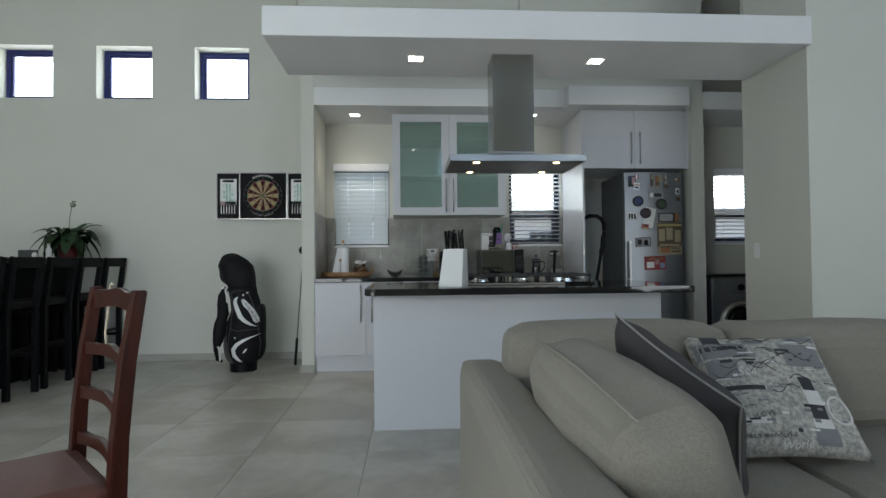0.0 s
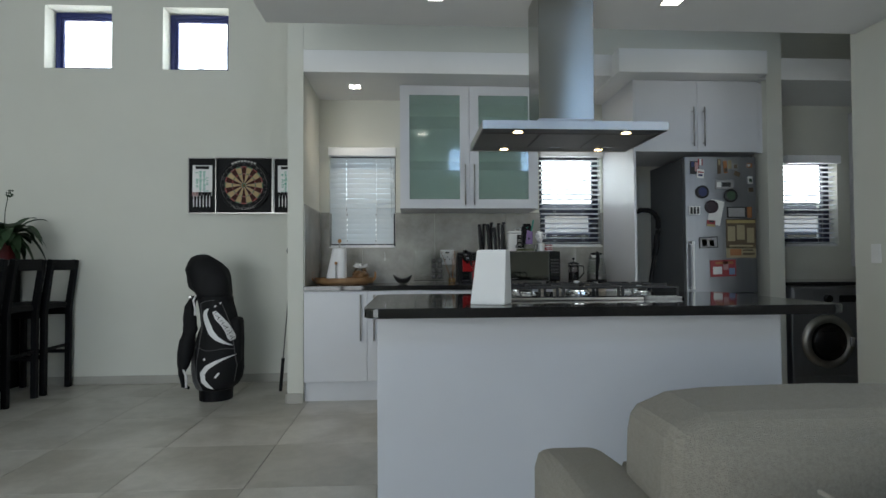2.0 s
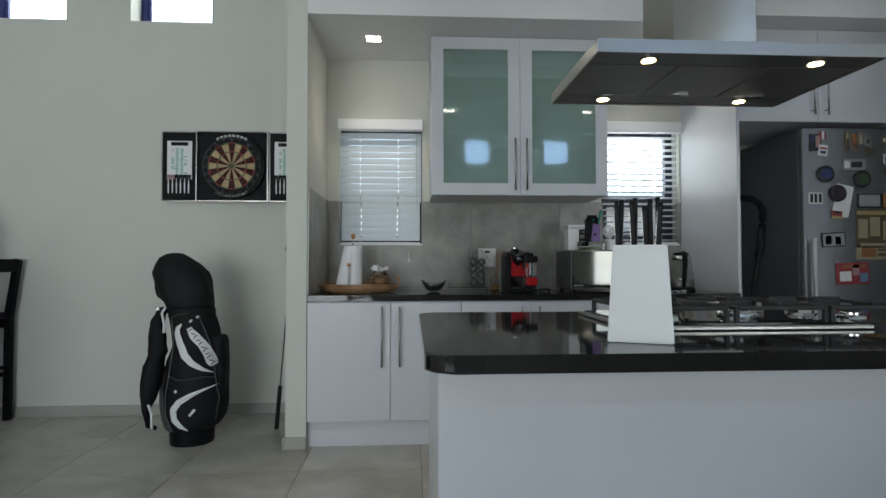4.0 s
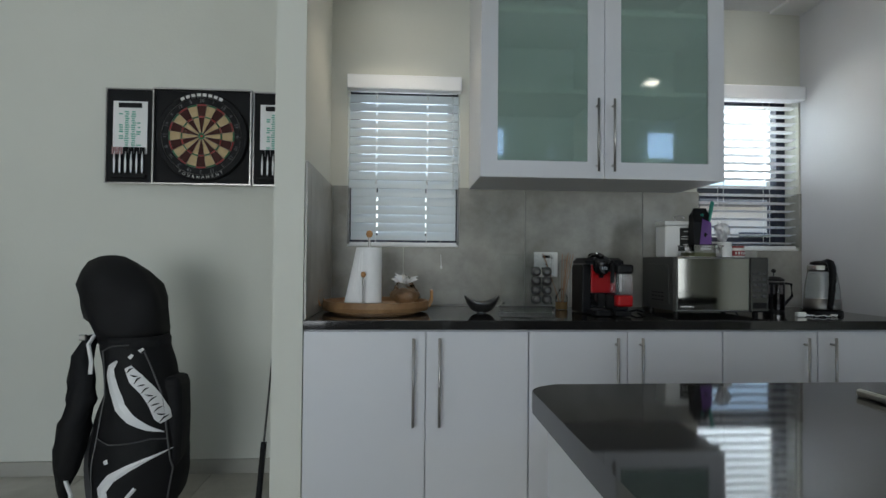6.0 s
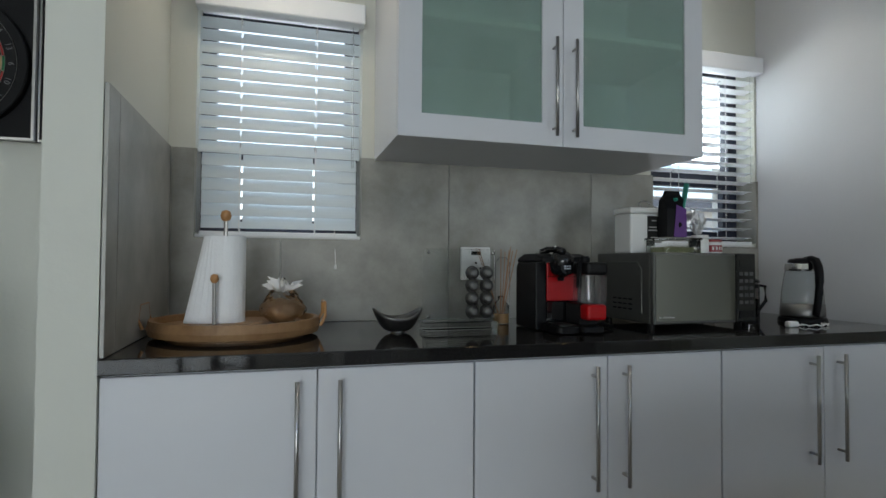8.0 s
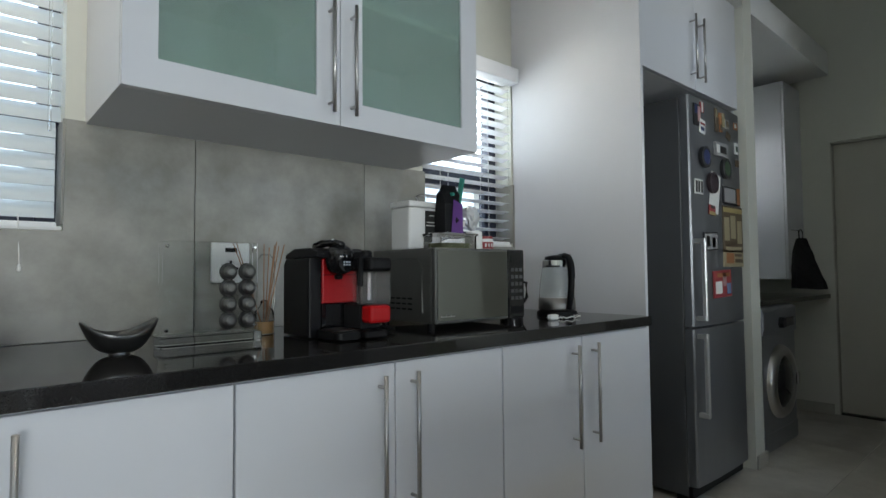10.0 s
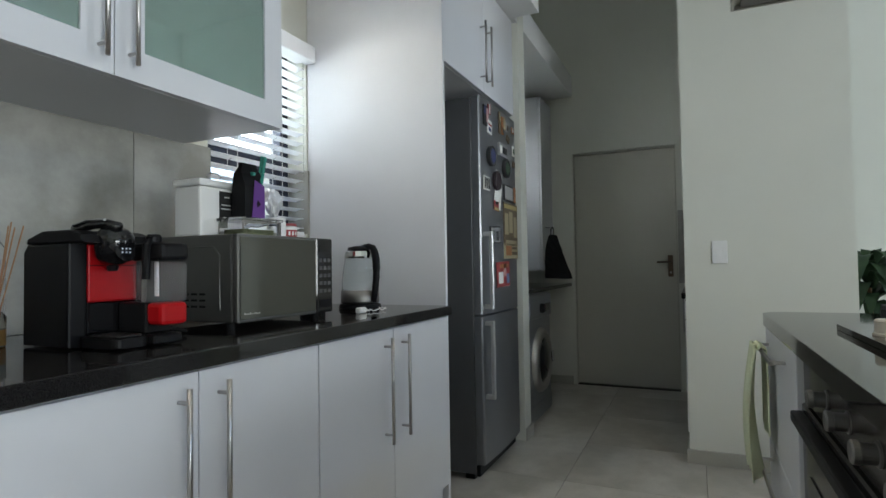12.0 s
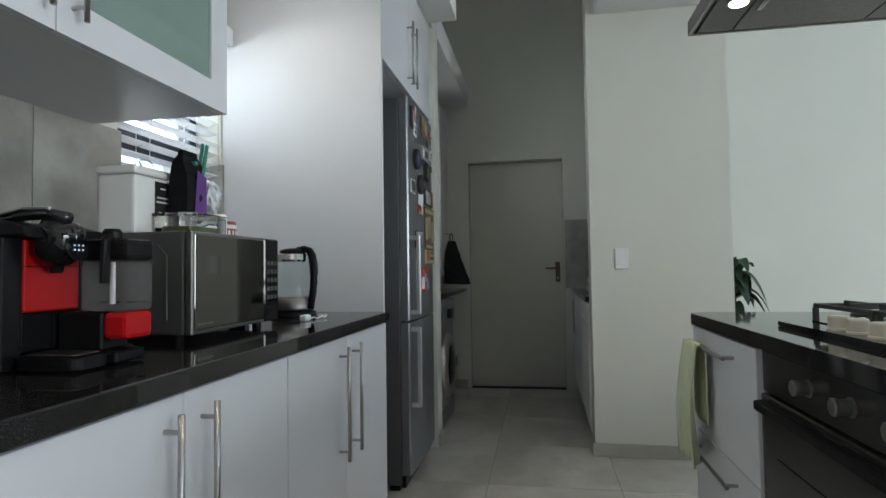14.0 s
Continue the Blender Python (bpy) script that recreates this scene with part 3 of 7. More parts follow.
XS = [-0.785, -0.293, 0.130, 0.547, 0.958, 1.378, 1.852]
pairs = [(0, 2, -0.343, -0.238), (2, 4, 0.496, 0.600), (4, 6, 1.318, 1.438)]
for a, c, h1, h2 in pairs:
    x0, x1 = XS[a] + 0.001, XS[c] - 0.001
    u = tagged(empty("base_cabinet", (x0 + x1) / 2, 5.38, 0), "white gloss two-door base cabinet with long steel bar handles", "kitchen cabinet", "white base cabinets under the back worktop")
    hx = (x1 - x0) / 2
    part("body", box(-hx, hx, 0.0, 0.60, 0.15, 0.86), "lacquer", u)
    part("plinth", box(-hx, hx, 0.018, 0.04, 0.0, 0.148), "lacquer", u)
    mid = XS[a + 1] - (x0 + x1) / 2
    dr = part("door", box(-hx + 0.0015, mid - 0.0015, -0.02, -0.001, 0.155, 0.855, 0.0015), "lacquer", u)
    bar_handle(dr, h1 - (x0 + x1) / 2, -0.02, 0.475, 0.83)
    dr = part("door", box(mid + 0.0015, hx - 0.0015, -0.02, -0.001, 0.155, 0.855, 0.0015), "lacquer", u)
    bar_handle(dr, h2 - (x0 + x1) / 2, -0.02, 0.475, 0.83)

bm = bmesh.new()
add_prism(bm, [(-0.783, 5.345), (1.854, 5.345), (1.854, 6.098), (-0.783, 6.098)], 0.862, 0.90, "z", 0.003)
tagged(part("worktop", bm, "granite", label="polished black granite worktop along the back wall"), category="worktop")

# wall cabinet with frosted doors
wc = tagged(empty("wall_cabinet", 0.547, 5.655, 1.533), "white wall cabinet with two frosted green glass doors", "kitchen cabinet")
for nm, b in (("side", (-0.585, -0.567, 0.0, 0.443, 0, 1.04)), ("side", (0.567, 0.585, 0.0, 0.443, 0, 1.04)), ("bottom", (-0.567, 0.567, 0.0, 0.443, 0, 0.018)), ("top", (-0.567, 0.567, 0.0, 0.443, 1.022, 1.04)), ("back", (-0.567, 0.567, 0.43, 0.443, 0.018, 1.022)), ("divider", (-0.009, 0.009, 0.02, 0.43, 0.018, 1.022))):
    part(nm, box(*b), "lacquer", wc)
for z in (0.40, 0.78):
    part("shelf", box(-0.566, -0.010, -0.0015, 0.428, z, z + 0.020), "white", wc)
    part("shelf", box(0.010, 0.566, -0.0015, 0.428, z, z + 0.020), "white", wc)
    for xa, xb in ((-0.500, -0.085), (0.085, 0.500)):
        part("shelf_edge", box(xa, xb, -0.0100, -0.0020, z + 0.001, z + 0.021), "plastic_white", wc, "white edge strip of the shelf")
for s in (-1, 1):
    x0, x1 = (-0.584, -0.0015) if s < 0 else (0.0015, 0.584)
    d = part("door", frame_ring(x0, x1, 0.0, 1.04, 0.078, -0.022, -0.002), "lacquer", wc)
    part("pane", box(x0 + 0.078, x1 - 0.078, -0.016, -0.011, 0.078, 0.962), "frosted", d, "frosted green glass pane")
    bar_handle(d, s * 0.038, -0.022, 0.03, 0.37)

# fridge housing: side panel and over-fridge cabinet
sp = tagged(part("side_panel", box(1.858, 1.878, 5.372, 6.098, 0.0, 2.563, 0.001), "lacquer"), "tall white lacquered side panel beside the fridge recess", "kitchen panel")
oc = tagged(empty("over_fridge_cabinet", 2.400, 5.40, 1.975), "white two-door cabinet above the fridge", "kitchen cabinet")
part("body", box(-0.520, 0.516, 0.0, 0.68, 0, 0.585), "lacquer", oc)
part("filler_strip", box(0.517, 0.578, 0.02, 0.04, 0, 0.585), "lacquer", oc)
for s in (-1, 1):
    x0, x1 = (-0.519, -0.0015) if s < 0 else (0.0015, 0.515)
    d = part("door", box(x0, x1, -0.022, -0.002, 0.0, 0.585, 0.0015), "lacquer", oc)
    bar_handle(d, s * 0.045, -0.022, 0.04, 0.36)


# ---- island ----
AT = pose(0.055, 0.095, 0)
isl = tagged(new("kitchen_island"), "white kitchen island unit with plain back panel, drawers and oven", "kitchen island")
isl.matrix_world = AT
part("front_panel", box(-0.155, 1.70, 3.37, 3.392, 0.0, 0.855, 0.0015), "lacquer", isl, "plain white back panel of the island")
part("side_panel", box(-0.155, -0.133, 3.394, 4.08, 0.0, 0.855, 0.0015), "lacquer", isl)
part("side_panel", box(1.762, 1.775, 3.60, 4.07, 0.0, 0.855, 0.0015), "lacquer", isl)
part("body", box(-0.131, 0.25, 3.394, 4.05, 0.10, 0.853), "lacquer", isl)
part("body", box(1.162, 1.70, 3.394, 4.05, 0.10, 0.853), "lacquer", isl)
part("plinth", box(-0.131, 1.70, 3.98, 4.00, 0.0, 0.098), "lacquer", isl)
for x0, x1 in ((-0.129, 0.059), (0.062, 0.25)):
    part("door", box(x0, x1, 4.052, 4.072, 0.105, 0.85, 0.0015), "lacquer", isl)
for z0, z1 in ((0.105, 0.485), (0.488, 0.85)):
    d = part("drawer", box(1.162, 1.760, 4.072, 4.092, z0, z1, 0.0015), "lacquer", isl)
    h = part("handle", rod((1.31, 4.127, z1 - 0.05), (1.71, 4.127, z1 - 0.05), 0.006), "handle", d, "slim round steel bar handle")
    for hx in (1.33, 1.69):
        part("post", rod((hx, 4.092, z1 - 0.05), (hx, 4.127, z1 - 0.05), 0.005, 8), "handle", h)
top = tagged(part("island_worktop", prism(rounded(-0.195, 1.81, 3.10, 4.10, 0.06), 0.857, 0.897, "z", 0.006), "granite"), "polished black granite island worktop with rounded corners", "worktop")
top.matrix_world = AT

# oven under the hob
ov = tagged(new("oven"), "black glass built-in oven with round steel knobs, door shut", "oven")
ov.matrix_world = AT @ pose(0.706, 4.05, 0)
part("body", box(-0.452, 0.452, -0.60, 0.0, 0.12, 0.85), "black", ov)
part("control_panel", box(-0.452, 0.452, 0.002, 0.028, 0.745, 0.85, 0.003), "oven", ov)
dr = part("door", box(-0.452, 0.452, 0.002, 0.034, 0.20, 0.74, 0.004), "oven", ov, "black glass oven door")
part("window", box(-0.36, 0.36, 0.0345, 0.037, 0.27, 0.60), "oven", dr)
part("handle", prism([(-0.44, 0.034), (-0.43, 0.06), (0.43, 0.06), (0.44, 0.034)], 0.70, 0.725, "z", 0.004), "black", dr, "full-width black grip")
part("drawer", box(-0.452, 0.452, 0.002, 0.03, 0.12, 0.196, 0.003), "black", ov)
for i in range(4):
    kx = 0.20 - i * 0.165
    kn = part("knob", lathe([(0.019, 0), (0.019, 0.003), (0.015, 0.004), (0.015, 0.022), (0.017, 0.024), (0.017, 0.032), (0.015, 0.034)], 20, Matrix.Translation((kx, 0.028, 0.802)) @ pose(0, 0, 0, -90, 0, 0)), "knob_steel", ov, "round satin steel knob", smooth=False)

# hob
hob = tagged(new("gas_hob"), "stainless gas hob with black iron pan supports and cream knobs", "hob")
hob.matrix_world = AT @ pose(0.86, 3.735, 0.897)
part("plate", prism(rounded(-0.45, 0.45, -0.25, 0.25, 0.02), 0.001, 0.014, "z", 0.004), "gloss_black", hob)
part("front_trim", box(-0.45, 0.235, -0.275, -0.252, 0.001, 0.013, 0.003), "steel", hob, "thin steel edge trim")
part("side_trim", box(-0.464, -0.452, -0.25, 0.25, 0.001, 0.014, 0.003), "steel", hob)
part("glass_inlay", prism(rounded(-0.44, 0.43, -0.235, 0.17, 0.015), 0.0145, 0.017), "gloss_black", hob)
for i, (bx, by, br) in enumerate(((-0.30, -0.12, 0.04), (-0.30, 0.10, 0.03), (0.0, 0.0, 0.055), (0.29, -0.12, 0.03), (0.29, 0.10, 0.04))):
    bn = part("burner", lathe([(br + 0.012, 0.017), (br + 0.010, 0.026), (br, 0.030), (br, 0.035), (br - 0.004, 0.038)], 24, Matrix.Translation((bx, by, 0))), "chrome", hob, "polished burner ring")
    part("cap", lathe([(br - 0.006, 0.0385), (br - 0.006, 0.044), (br - 0.012, 0.047)], 24, Matrix.Translation((bx, by, 0))), "iron", bn)
for gx in (-0.30, 0.0, 0.29):
    g = bmesh.new()
    w = 0.135
    for s in (-1, 1):
        add_box(g, gx + s * w - 0.005, gx + s * w + 0.005, -0.22, 0.16, 0.052, 0.064, 0.002)
        for yy in (-0.22, 0.15):
            add_box(g, gx + s * w - 0.006, gx + s * w + 0.006, yy, yy + 0.012, 0.017, 0.052)
    for yy in (-0.22, 0.15):
        add_box(g, gx - w + 0.005, gx + w - 0.005, yy, yy + 0.010, 0.052, 0.064, 0.002)
    for yy in (-0.12, 0.08):
        add_box(g, gx - w + 0.005, gx - 0.03, yy, yy + 0.009, 0.056, 0.072, 0.002)
        add_box(g, gx + 0.03, gx + w - 0.005, yy, yy + 0.009, 0.056, 0.072, 0.002)
    for yy in (-0.21, 0.06):
        add_box(g, gx - 0.0045, gx + 0.0045, yy, yy + 0.08, 0.056, 0.072, 0.002)
    part("pan_support", g, "iron", hob, "black cast iron pan support")
for i in range(5):
    part("knob", lathe([(0.024, 0.014), (0.024, 0.018), (0.021, 0.020), (0.021, 0.044), (0.018, 0.048)], 20, Matrix.Translation((0.20 - i * 0.085, 0.208, 0))), "cream", hob, "cream ribbed control knob")

# ---- extractor hood ----
hoodz = 1.745
hd_ = tagged(empty("extractor_hood", 0.885, 4.0, hoodz), "stainless steel island extractor hood with four small lit lamps", "cooker hood")
bm = bmesh.new()
x, y0, y1 = 0.475, -0.28, 0.29
out = [(-x, y0), (x, y0), (x, y1), (-x, y1)]
rim = [[bm.verts.new((a, b, z)) for a, b in out] for z in (0.0, 0.042)]
low = [bm.verts.new((a * 0.985, b * 0.975 + 0.0, 0.0)) for a, b in out]
up = [bm.verts.new((a * 0.37, b * 0.48 + 0.03, 0.085)) for a, b in out]
mid = [bm.verts.new((a * 0.93, b * 0.90, 0.048)) for a, b in out]
for r0, r1 in ((rim[0], rim[1]), (rim[1], mid), (mid, up)):
    for i in range(4):
        bm.faces.new((r0[i], r0[(i + 1) % 4], r1[(i + 1) % 4], r1[i]))
for i in range(4):
    bm.faces.new((rim[0][i], low[i], low[(i + 1) % 4], rim[0][(i + 1) % 4]))
inn = [bm.verts.new((v.co.x, v.co.y, 0.012)) for v in low]
for i in range(4):
    bm.faces.new((low[i], inn[i], inn[(i + 1) % 4], low[(i + 1) % 4]))
bm.faces.new(inn)
bm.faces.new(up)
part("canopy", bm, "steel", hd_)
part("chimney", box(-0.150, 0.150, -0.11, 0.14, 0.086, 0.804, 0.003), "chimney", hd_, "tall square brushed steel chimney")
part("collar", box(-0.153, 0.153, -0.113, 0.143, 0.086, 0.098, 0.002), "steel", hd_)
part("lamp_strip", box(-0.465, 0.465, 0.175, 0.268, 0.003, 0.011), "knob_steel", hd_)
part("lamp_strip", box(-0.465, 0.465, -0.268, -0.17, 0.003, 0.011), "knob_steel", hd_)
for i in range(3):
    f = part("filter", box(-0.467 + i * 0.312, -0.159 + i * 0.312, -0.166, 0.171, 0.002, 0.010, 0.002), "filter", hd_, "fine mesh grease filter")
    part("catch", box(-0.33 + i * 0.302, -0.27 + i * 0.302, 0.14, 0.155, -0.002, 0.0015, 0.0005), "chrome", f)
for lx in (-0.285, 0.28):
    for ly in (-0.215, 0.215):
        hl = part("lamp", lathe([(0.030, -0.002), (0.030, 0.0025)], 20, Matrix.Translation((lx, ly, 0))), "chrome", hd_, "small round lit hood lamp")
        part("bulb", lathe([(0.023, -0.004), (0.023, -0.0022)], 20, Matrix.Translation((lx, ly, 0))), "hoodlamp", hl)
        l = new("hood_spot", bpy.data.lights.new("hood_spot", "SPOT"))
        l.data.energy, l.data.spot_size, l.data.spot_blend, l.data.shadow_soft_size = 0.7, radians(100), 0.8, 0.02
        l.data.color = (1.0, 0.78, 0.5)
        l.location = (0.885 + lx, 4.0 + ly, hoodz - 0.006)


# ---- fridge with its magnets ----
fr = tagged(empty("fridge_freezer", 2.580, 5.375, 0), "grey steel two-door fridge freezer covered with magnets, both doors shut", "fridge")
part("body", box(-0.318, 0.318, 0.035, 0.64, 0.03, 1.925, 0.004), "fridge_side", fr, "dark grey painted cabinet sides")
for fx in (-0.27, 0.27):
    part("foot", box(fx - 0.03, fx + 0.03, 0.05, 0.10, 0.0, 0.03), "black", fr)
part("grille", box(-0.315, 0.315, 0.015, 0.035, 0.02, 0.075, 0.003), "black", fr)
arc = [(-0.318, 0.032), (-0.318, -0.004), (-0.312, -0.012)] + [(-0.30 + 0.6 * k / 10, -0.012 - 0.008 * math.sin(math.pi * k / 10)) for k in range(1, 10)] + [(0.312, -0.012), (0.318, -0.004), (0.318, 0.032)]
upd = part("fridge_door", prism(arc, 0.822, 1.93, "z", 0.002), "fridge_steel", fr)
lod = part("freezer_door", prism(arc, 0.08, 0.812, "z", 0.002), "fridge_steel", fr)
for d, z0, z1 in ((upd, 0.85, 1.24), (lod, 0.40, 0.79)):
    h = part("handle", box(-0.288, -0.268, -0.062, -0.042, z0, z1, 0.004), "fridge_handle", d, "upright flat steel grip")
    for z in (z0 + 0.012, z1 - 0.012):
        part("bracket", box(-0.292, -0.264, -0.060, -0.012, z - 0.011, z + 0.011, 0.002), "fridge_handle", h)
for hz in (1.925,):
    part("hinge_cover", box(0.20, 0.30, 0.0, 0.07, hz, hz + 0.015, 0.003), "black", fr)

fr.scale = (0.945, 1, 1)
FLAT = {}


def flat(name, rgb, rough=0.5):
    if name not in FLAT:
        FLAT[name] = material(name, rgb, rough, second=tuple(min(1, c * 1.25 + 0.01) for c in rgb), scale=60, spread=0.7)
    return FLAT[name]


def face_y(u):
    return -0.0135 - 0.008 * math.sin(math.pi * max(0, min(1, (u + 0.30) / 0.6)))


def magnet(px, pz, w, h, mat, label, kind="box", name="fridge_magnet", tilt=0, t=0.006, extra=()):
    """A magnet or picture on the fridge door; extra: coloured fields inside it (u0, u1, v0, v1, material)."""
    m = tagged(empty(name, 2.580 + 0.945 * px, 5.375 + face_y(px), pz), label, "fridge magnet", "magnets and pictures on the fridge door")
    m.rotation_euler = (0, radians(tilt), 0)
    if kind == "disc":
        part("casing", lathe([(w * 0.5, 0), (w * 0.5, t * 3), (w * 0.40, t * 3 + 0.004), (w * 0.36, t * 3)], 24, pose(0, 0, 0, 90, 0, 0)), mat, m)
        part("face", lathe([(w * 0.34, 0), (w * 0.34, t * 3 + 0.001)], 24, pose(0, 0, 0, 90, 0, 0)), extra[0] if extra else mat, m)
    else:
        part("card", box(-w / 2, w / 2, -t, 0, -h / 2, h / 2, 0.001), mat, m)
        for u0, u1, v0, v1, mm in extra:
            part("print", box(-w / 2 + u0 * w, -w / 2 + u1 * w, -t - 0.0012, -t - 0.0002, -h / 2 + v0 * h, -h / 2 + v1 * h), mm, m)
    return m


white_, navy_, redp, yel, brown, tan, blackp, greyp, greenp, pink, skyp, orange = (flat("print_white", (0.6, 0.6, 0.58)), flat("print_navy", (0.02, 0.03, 0.10)), flat("print_red", (0.24, 0.03, 0.035)), flat("print_yellow", (0.30, 0.24, 0.10)), flat("print_brown", (0.085, 0.06, 0.035)), flat("print_tan", (0.28, 0.24, 0.15)), flat("print_black", (0.015, 0.015, 0.016)), flat("print_grey", (0.25, 0.25, 0.25)), flat("print_green", (0.03, 0.06, 0.03)), flat("print_pink", (0.34, 0.20, 0.20)), flat("print_sky", (0.12, 0.18, 0.30)), flat("print_orange", (0.26, 0.11, 0.04)))
magnet(-0.235, 1.84, 0.075, 0.105, blackp, "small dark picture magnet with a white patch", extra=((0.1, 0.45, 0.55, 0.95, navy_), (0.5, 0.9, 0.2, 0.9, pink)))
magnet(-0.185, 1.79, 0.06, 0.07, white_, "small white card with red lettering bars", extra=((0.1, 0.9, 0.6, 0.75, redp), (0.2, 0.8, 0.2, 0.45, navy_)), tilt=6)
magnet(-0.185, 1.885, 0.04, 0.05, redp, "tiny red and white flag magnet", extra=((0.3, 0.7, 0, 1, white_),))
magnet(-0.02, 1.85, 0.028, 0.12, brown, "narrow brown carved figure magnet", extra=((0.2, 0.8, 0.6, 0.95, tan),))
magnet(0.035, 1.845, 0.03, 0.10, orange, "narrow orange souvenir magnet", extra=((0.1, 0.9, 0.1, 0.4, brown),), tilt=-5)
magnet(0.075, 1.865, 0.028, 0.07, tan, "small tan souvenir magnet")
magnet(0.125, 1.85, 0.045, 0.05, greyp, "small grey animal-shaped magnet", extra=((0.2, 0.8, 0.2, 0.8, brown),))
magnet(0.14, 1.79, 0.05, 0.035, brown, "small brown oval magnet", tilt=20)
magnet(0.255, 1.86, 0.045, 0.035, orange, "small orange and white magnet", extra=((0.1, 0.6, 0.2, 0.8, white_),))
magnet(0.26, 1.74, 0.04, 0.06, white_, "small white magnet with a dark motif", extra=((0.2, 0.8, 0.2, 0.7, greenp),))
magnet(0.265, 1.66, 0.04, 0.035, brown, "small dark round souvenir magnet")
magnet(0.02, 1.70, 0.145, 0.07, greyp, "grey plastic kitchen timer with a dark display", extra=((0.35, 0.85, 0.25, 0.75, blackp), (0.05, 0.28, 0.2, 0.8, white_)), name="kitchen_timer", t=0.014)
magnet(-0.175, 1.64, 0.105, 0, blackp, "round black spice tin on the fridge door", "disc", "spice_tin", extra=(navy_,))
magnet(0.075, 1.61, 0.105, 0, blackp, "round black spice tin with a green rim", "disc", "spice_tin", extra=(greenp,))
magnet(-0.095, 1.52, 0.105, 0, flat("tin_maroon", (0.02, 0.010, 0.014)), "round maroon spice tin holding a white note", "disc", "spice_tin", extra=(flat("tin_maroon", (0.02, 0.010, 0.014)),))
magnet(-0.055, 1.475, 0.11, 0.20, white_, "tilted white paper note", t=0.001, tilt=12, name="paper_note")
magnet(-0.24, 1.49, 0.09, 0.07, white_, "black and white picture card", extra=((0.08, 0.3, 0.1, 0.9, blackp), (0.38, 0.6, 0.1, 0.9, blackp), (0.7, 0.92, 0.1, 0.9, blackp)))
magnet(-0.10, 1.385, 0.07, 0.05, redp, "small red, yellow and black magnet", extra=((0, 1, 0, 0.35, yel), (0.2, 0.8, 0.65, 0.95, blackp)), tilt=5)
magnet(-0.125, 1.23, 0.155, 0.09, blackp, "small framed black and white photograph", extra=((0.05, 0.95, 0.08, 0.92, greyp), (0.15, 0.4, 0.2, 0.8, white_), (0.55, 0.8, 0.15, 0.7, blackp)), tilt=-3)
magnet(0.155, 1.475, 0.21, 0.09, blackp, "dark rectangular souvenir plaque", extra=((0.05, 0.7, 0.1, 0.9, greyp), (0.8, 0.98, 0.0, 1.0, orange)), t=0.008)
magnet(0.165, 1.30, 0.25, 0.24, brown, "brown vintage map poster", extra=((0.05, 0.30, 0.25, 0.75, tan), (0.36, 0.62, 0.3, 0.8, tan), (0.70, 0.94, 0.2, 0.7, tan), (0.02, 0.98, 0.86, 0.96, yel), (0.1, 0.9, 0.04, 0.12, tan)), name="poster")
magnet(0.165, 1.15, 0.25, 0.09, tan, "tan and red lower strip of a vintage poster", extra=((0.12, 0.5, 0.2, 0.8, orange), (0.55, 0.95, 0.25, 0.45, brown), (0.55, 0.9, 0.6, 0.75, brown)), name="poster")
magnet(0.0, 1.02, 0.215, 0.135, redp, "red and white photo magnet", extra=((0.1, 0.45, 0.15, 0.6, white_), (0.5, 0.7, 0.4, 0.9, pink), (0.72, 0.95, 0.1, 0.5, skyp), (0.2, 0.9, 0.75, 0.9, orange)), tilt=-2)

# ---- vacuum cleaner standing beside the fridge ----
vc = tagged(empty("vacuum_cleaner", 2.05, 5.62, 0), "black vacuum cleaner with its hose hung over, beside the fridge", "vacuum cleaner")
hose = [(-0.16, -0.06, 1.44), (-0.13, -0.07, 1.485), (-0.06, -0.07, 1.512), (0.01, -0.07, 1.508), (0.06, -0.07, 1.478), (0.085, -0.07, 1.43), (0.085, -0.07, 1.34), (0.072, -0.07, 1.25)]
pts = []
for i in range(len(hose) - 1):
    for k in range(5):
        pts.append(Vector(hose[i]).lerp(Vector(hose[i + 1]), k / 5))
part("hose", tube(pts, 0.019, 10, [0.019 if i % 2 else 0.0225 for i in range(len(pts))]), "black", vc, "ribbed black hose")
part("grip", tube([(0.073, -0.07, 1.30), (0.068, -0.072, 1.20), (0.045, -0.075, 1.12)], 0.024, 10), "black", vc)
part("tube", rod((0.055, -0.075, 1.16), (-0.10, -0.10, 0.34), 0.016, 12), "black", vc, "straight black suction tube", smooth=False)
part("floor_head", box(-0.155, 0.04, -0.16, -0.03, 0.0, 0.06, 0.015, 2), "black", vc)
part("neck", rod((-0.10, -0.10, 0.34), (-0.095, -0.12, 0.05), 0.02, 12), "greynylon", vc)
part("canister", box(-0.14, 0.17, 0.02, 0.42, 0.0, 0.30, 0.06, 3), "black", vc)

# ---- laundry corner ----
wm = tagged(empty("washing_machine", 3.48, 5.39, 0), "dark silver front-loading washing machine with a round glass door", "washing machine")
part("body", box(-0.30, 0.30, 0.0, 0.56, 0.015, 0.865, 0.008, 2), "fridge_steel", wm)
part("control_panel", box(-0.295, 0.295, -0.012, -0.001, 0.70, 0.855, 0.004), "fridge_steel", wm)
part("display", box(0.10, 0.245, -0.016, -0.0125, 0.735, 0.79, 0.001), "gloss_black", wm)
part("drawer", box(-0.285, -0.13, -0.017, -0.0125, 0.735, 0.835, 0.002), "fridge_steel", wm)
part("knob", lathe([(0.034, 0), (0.032, 0.02), (0.028, 0.028)], 24, Matrix.Translation((0.0, -0.012, 0.765)) @ pose(0, 0, 0, 90, 0, 0)), "black", wm)
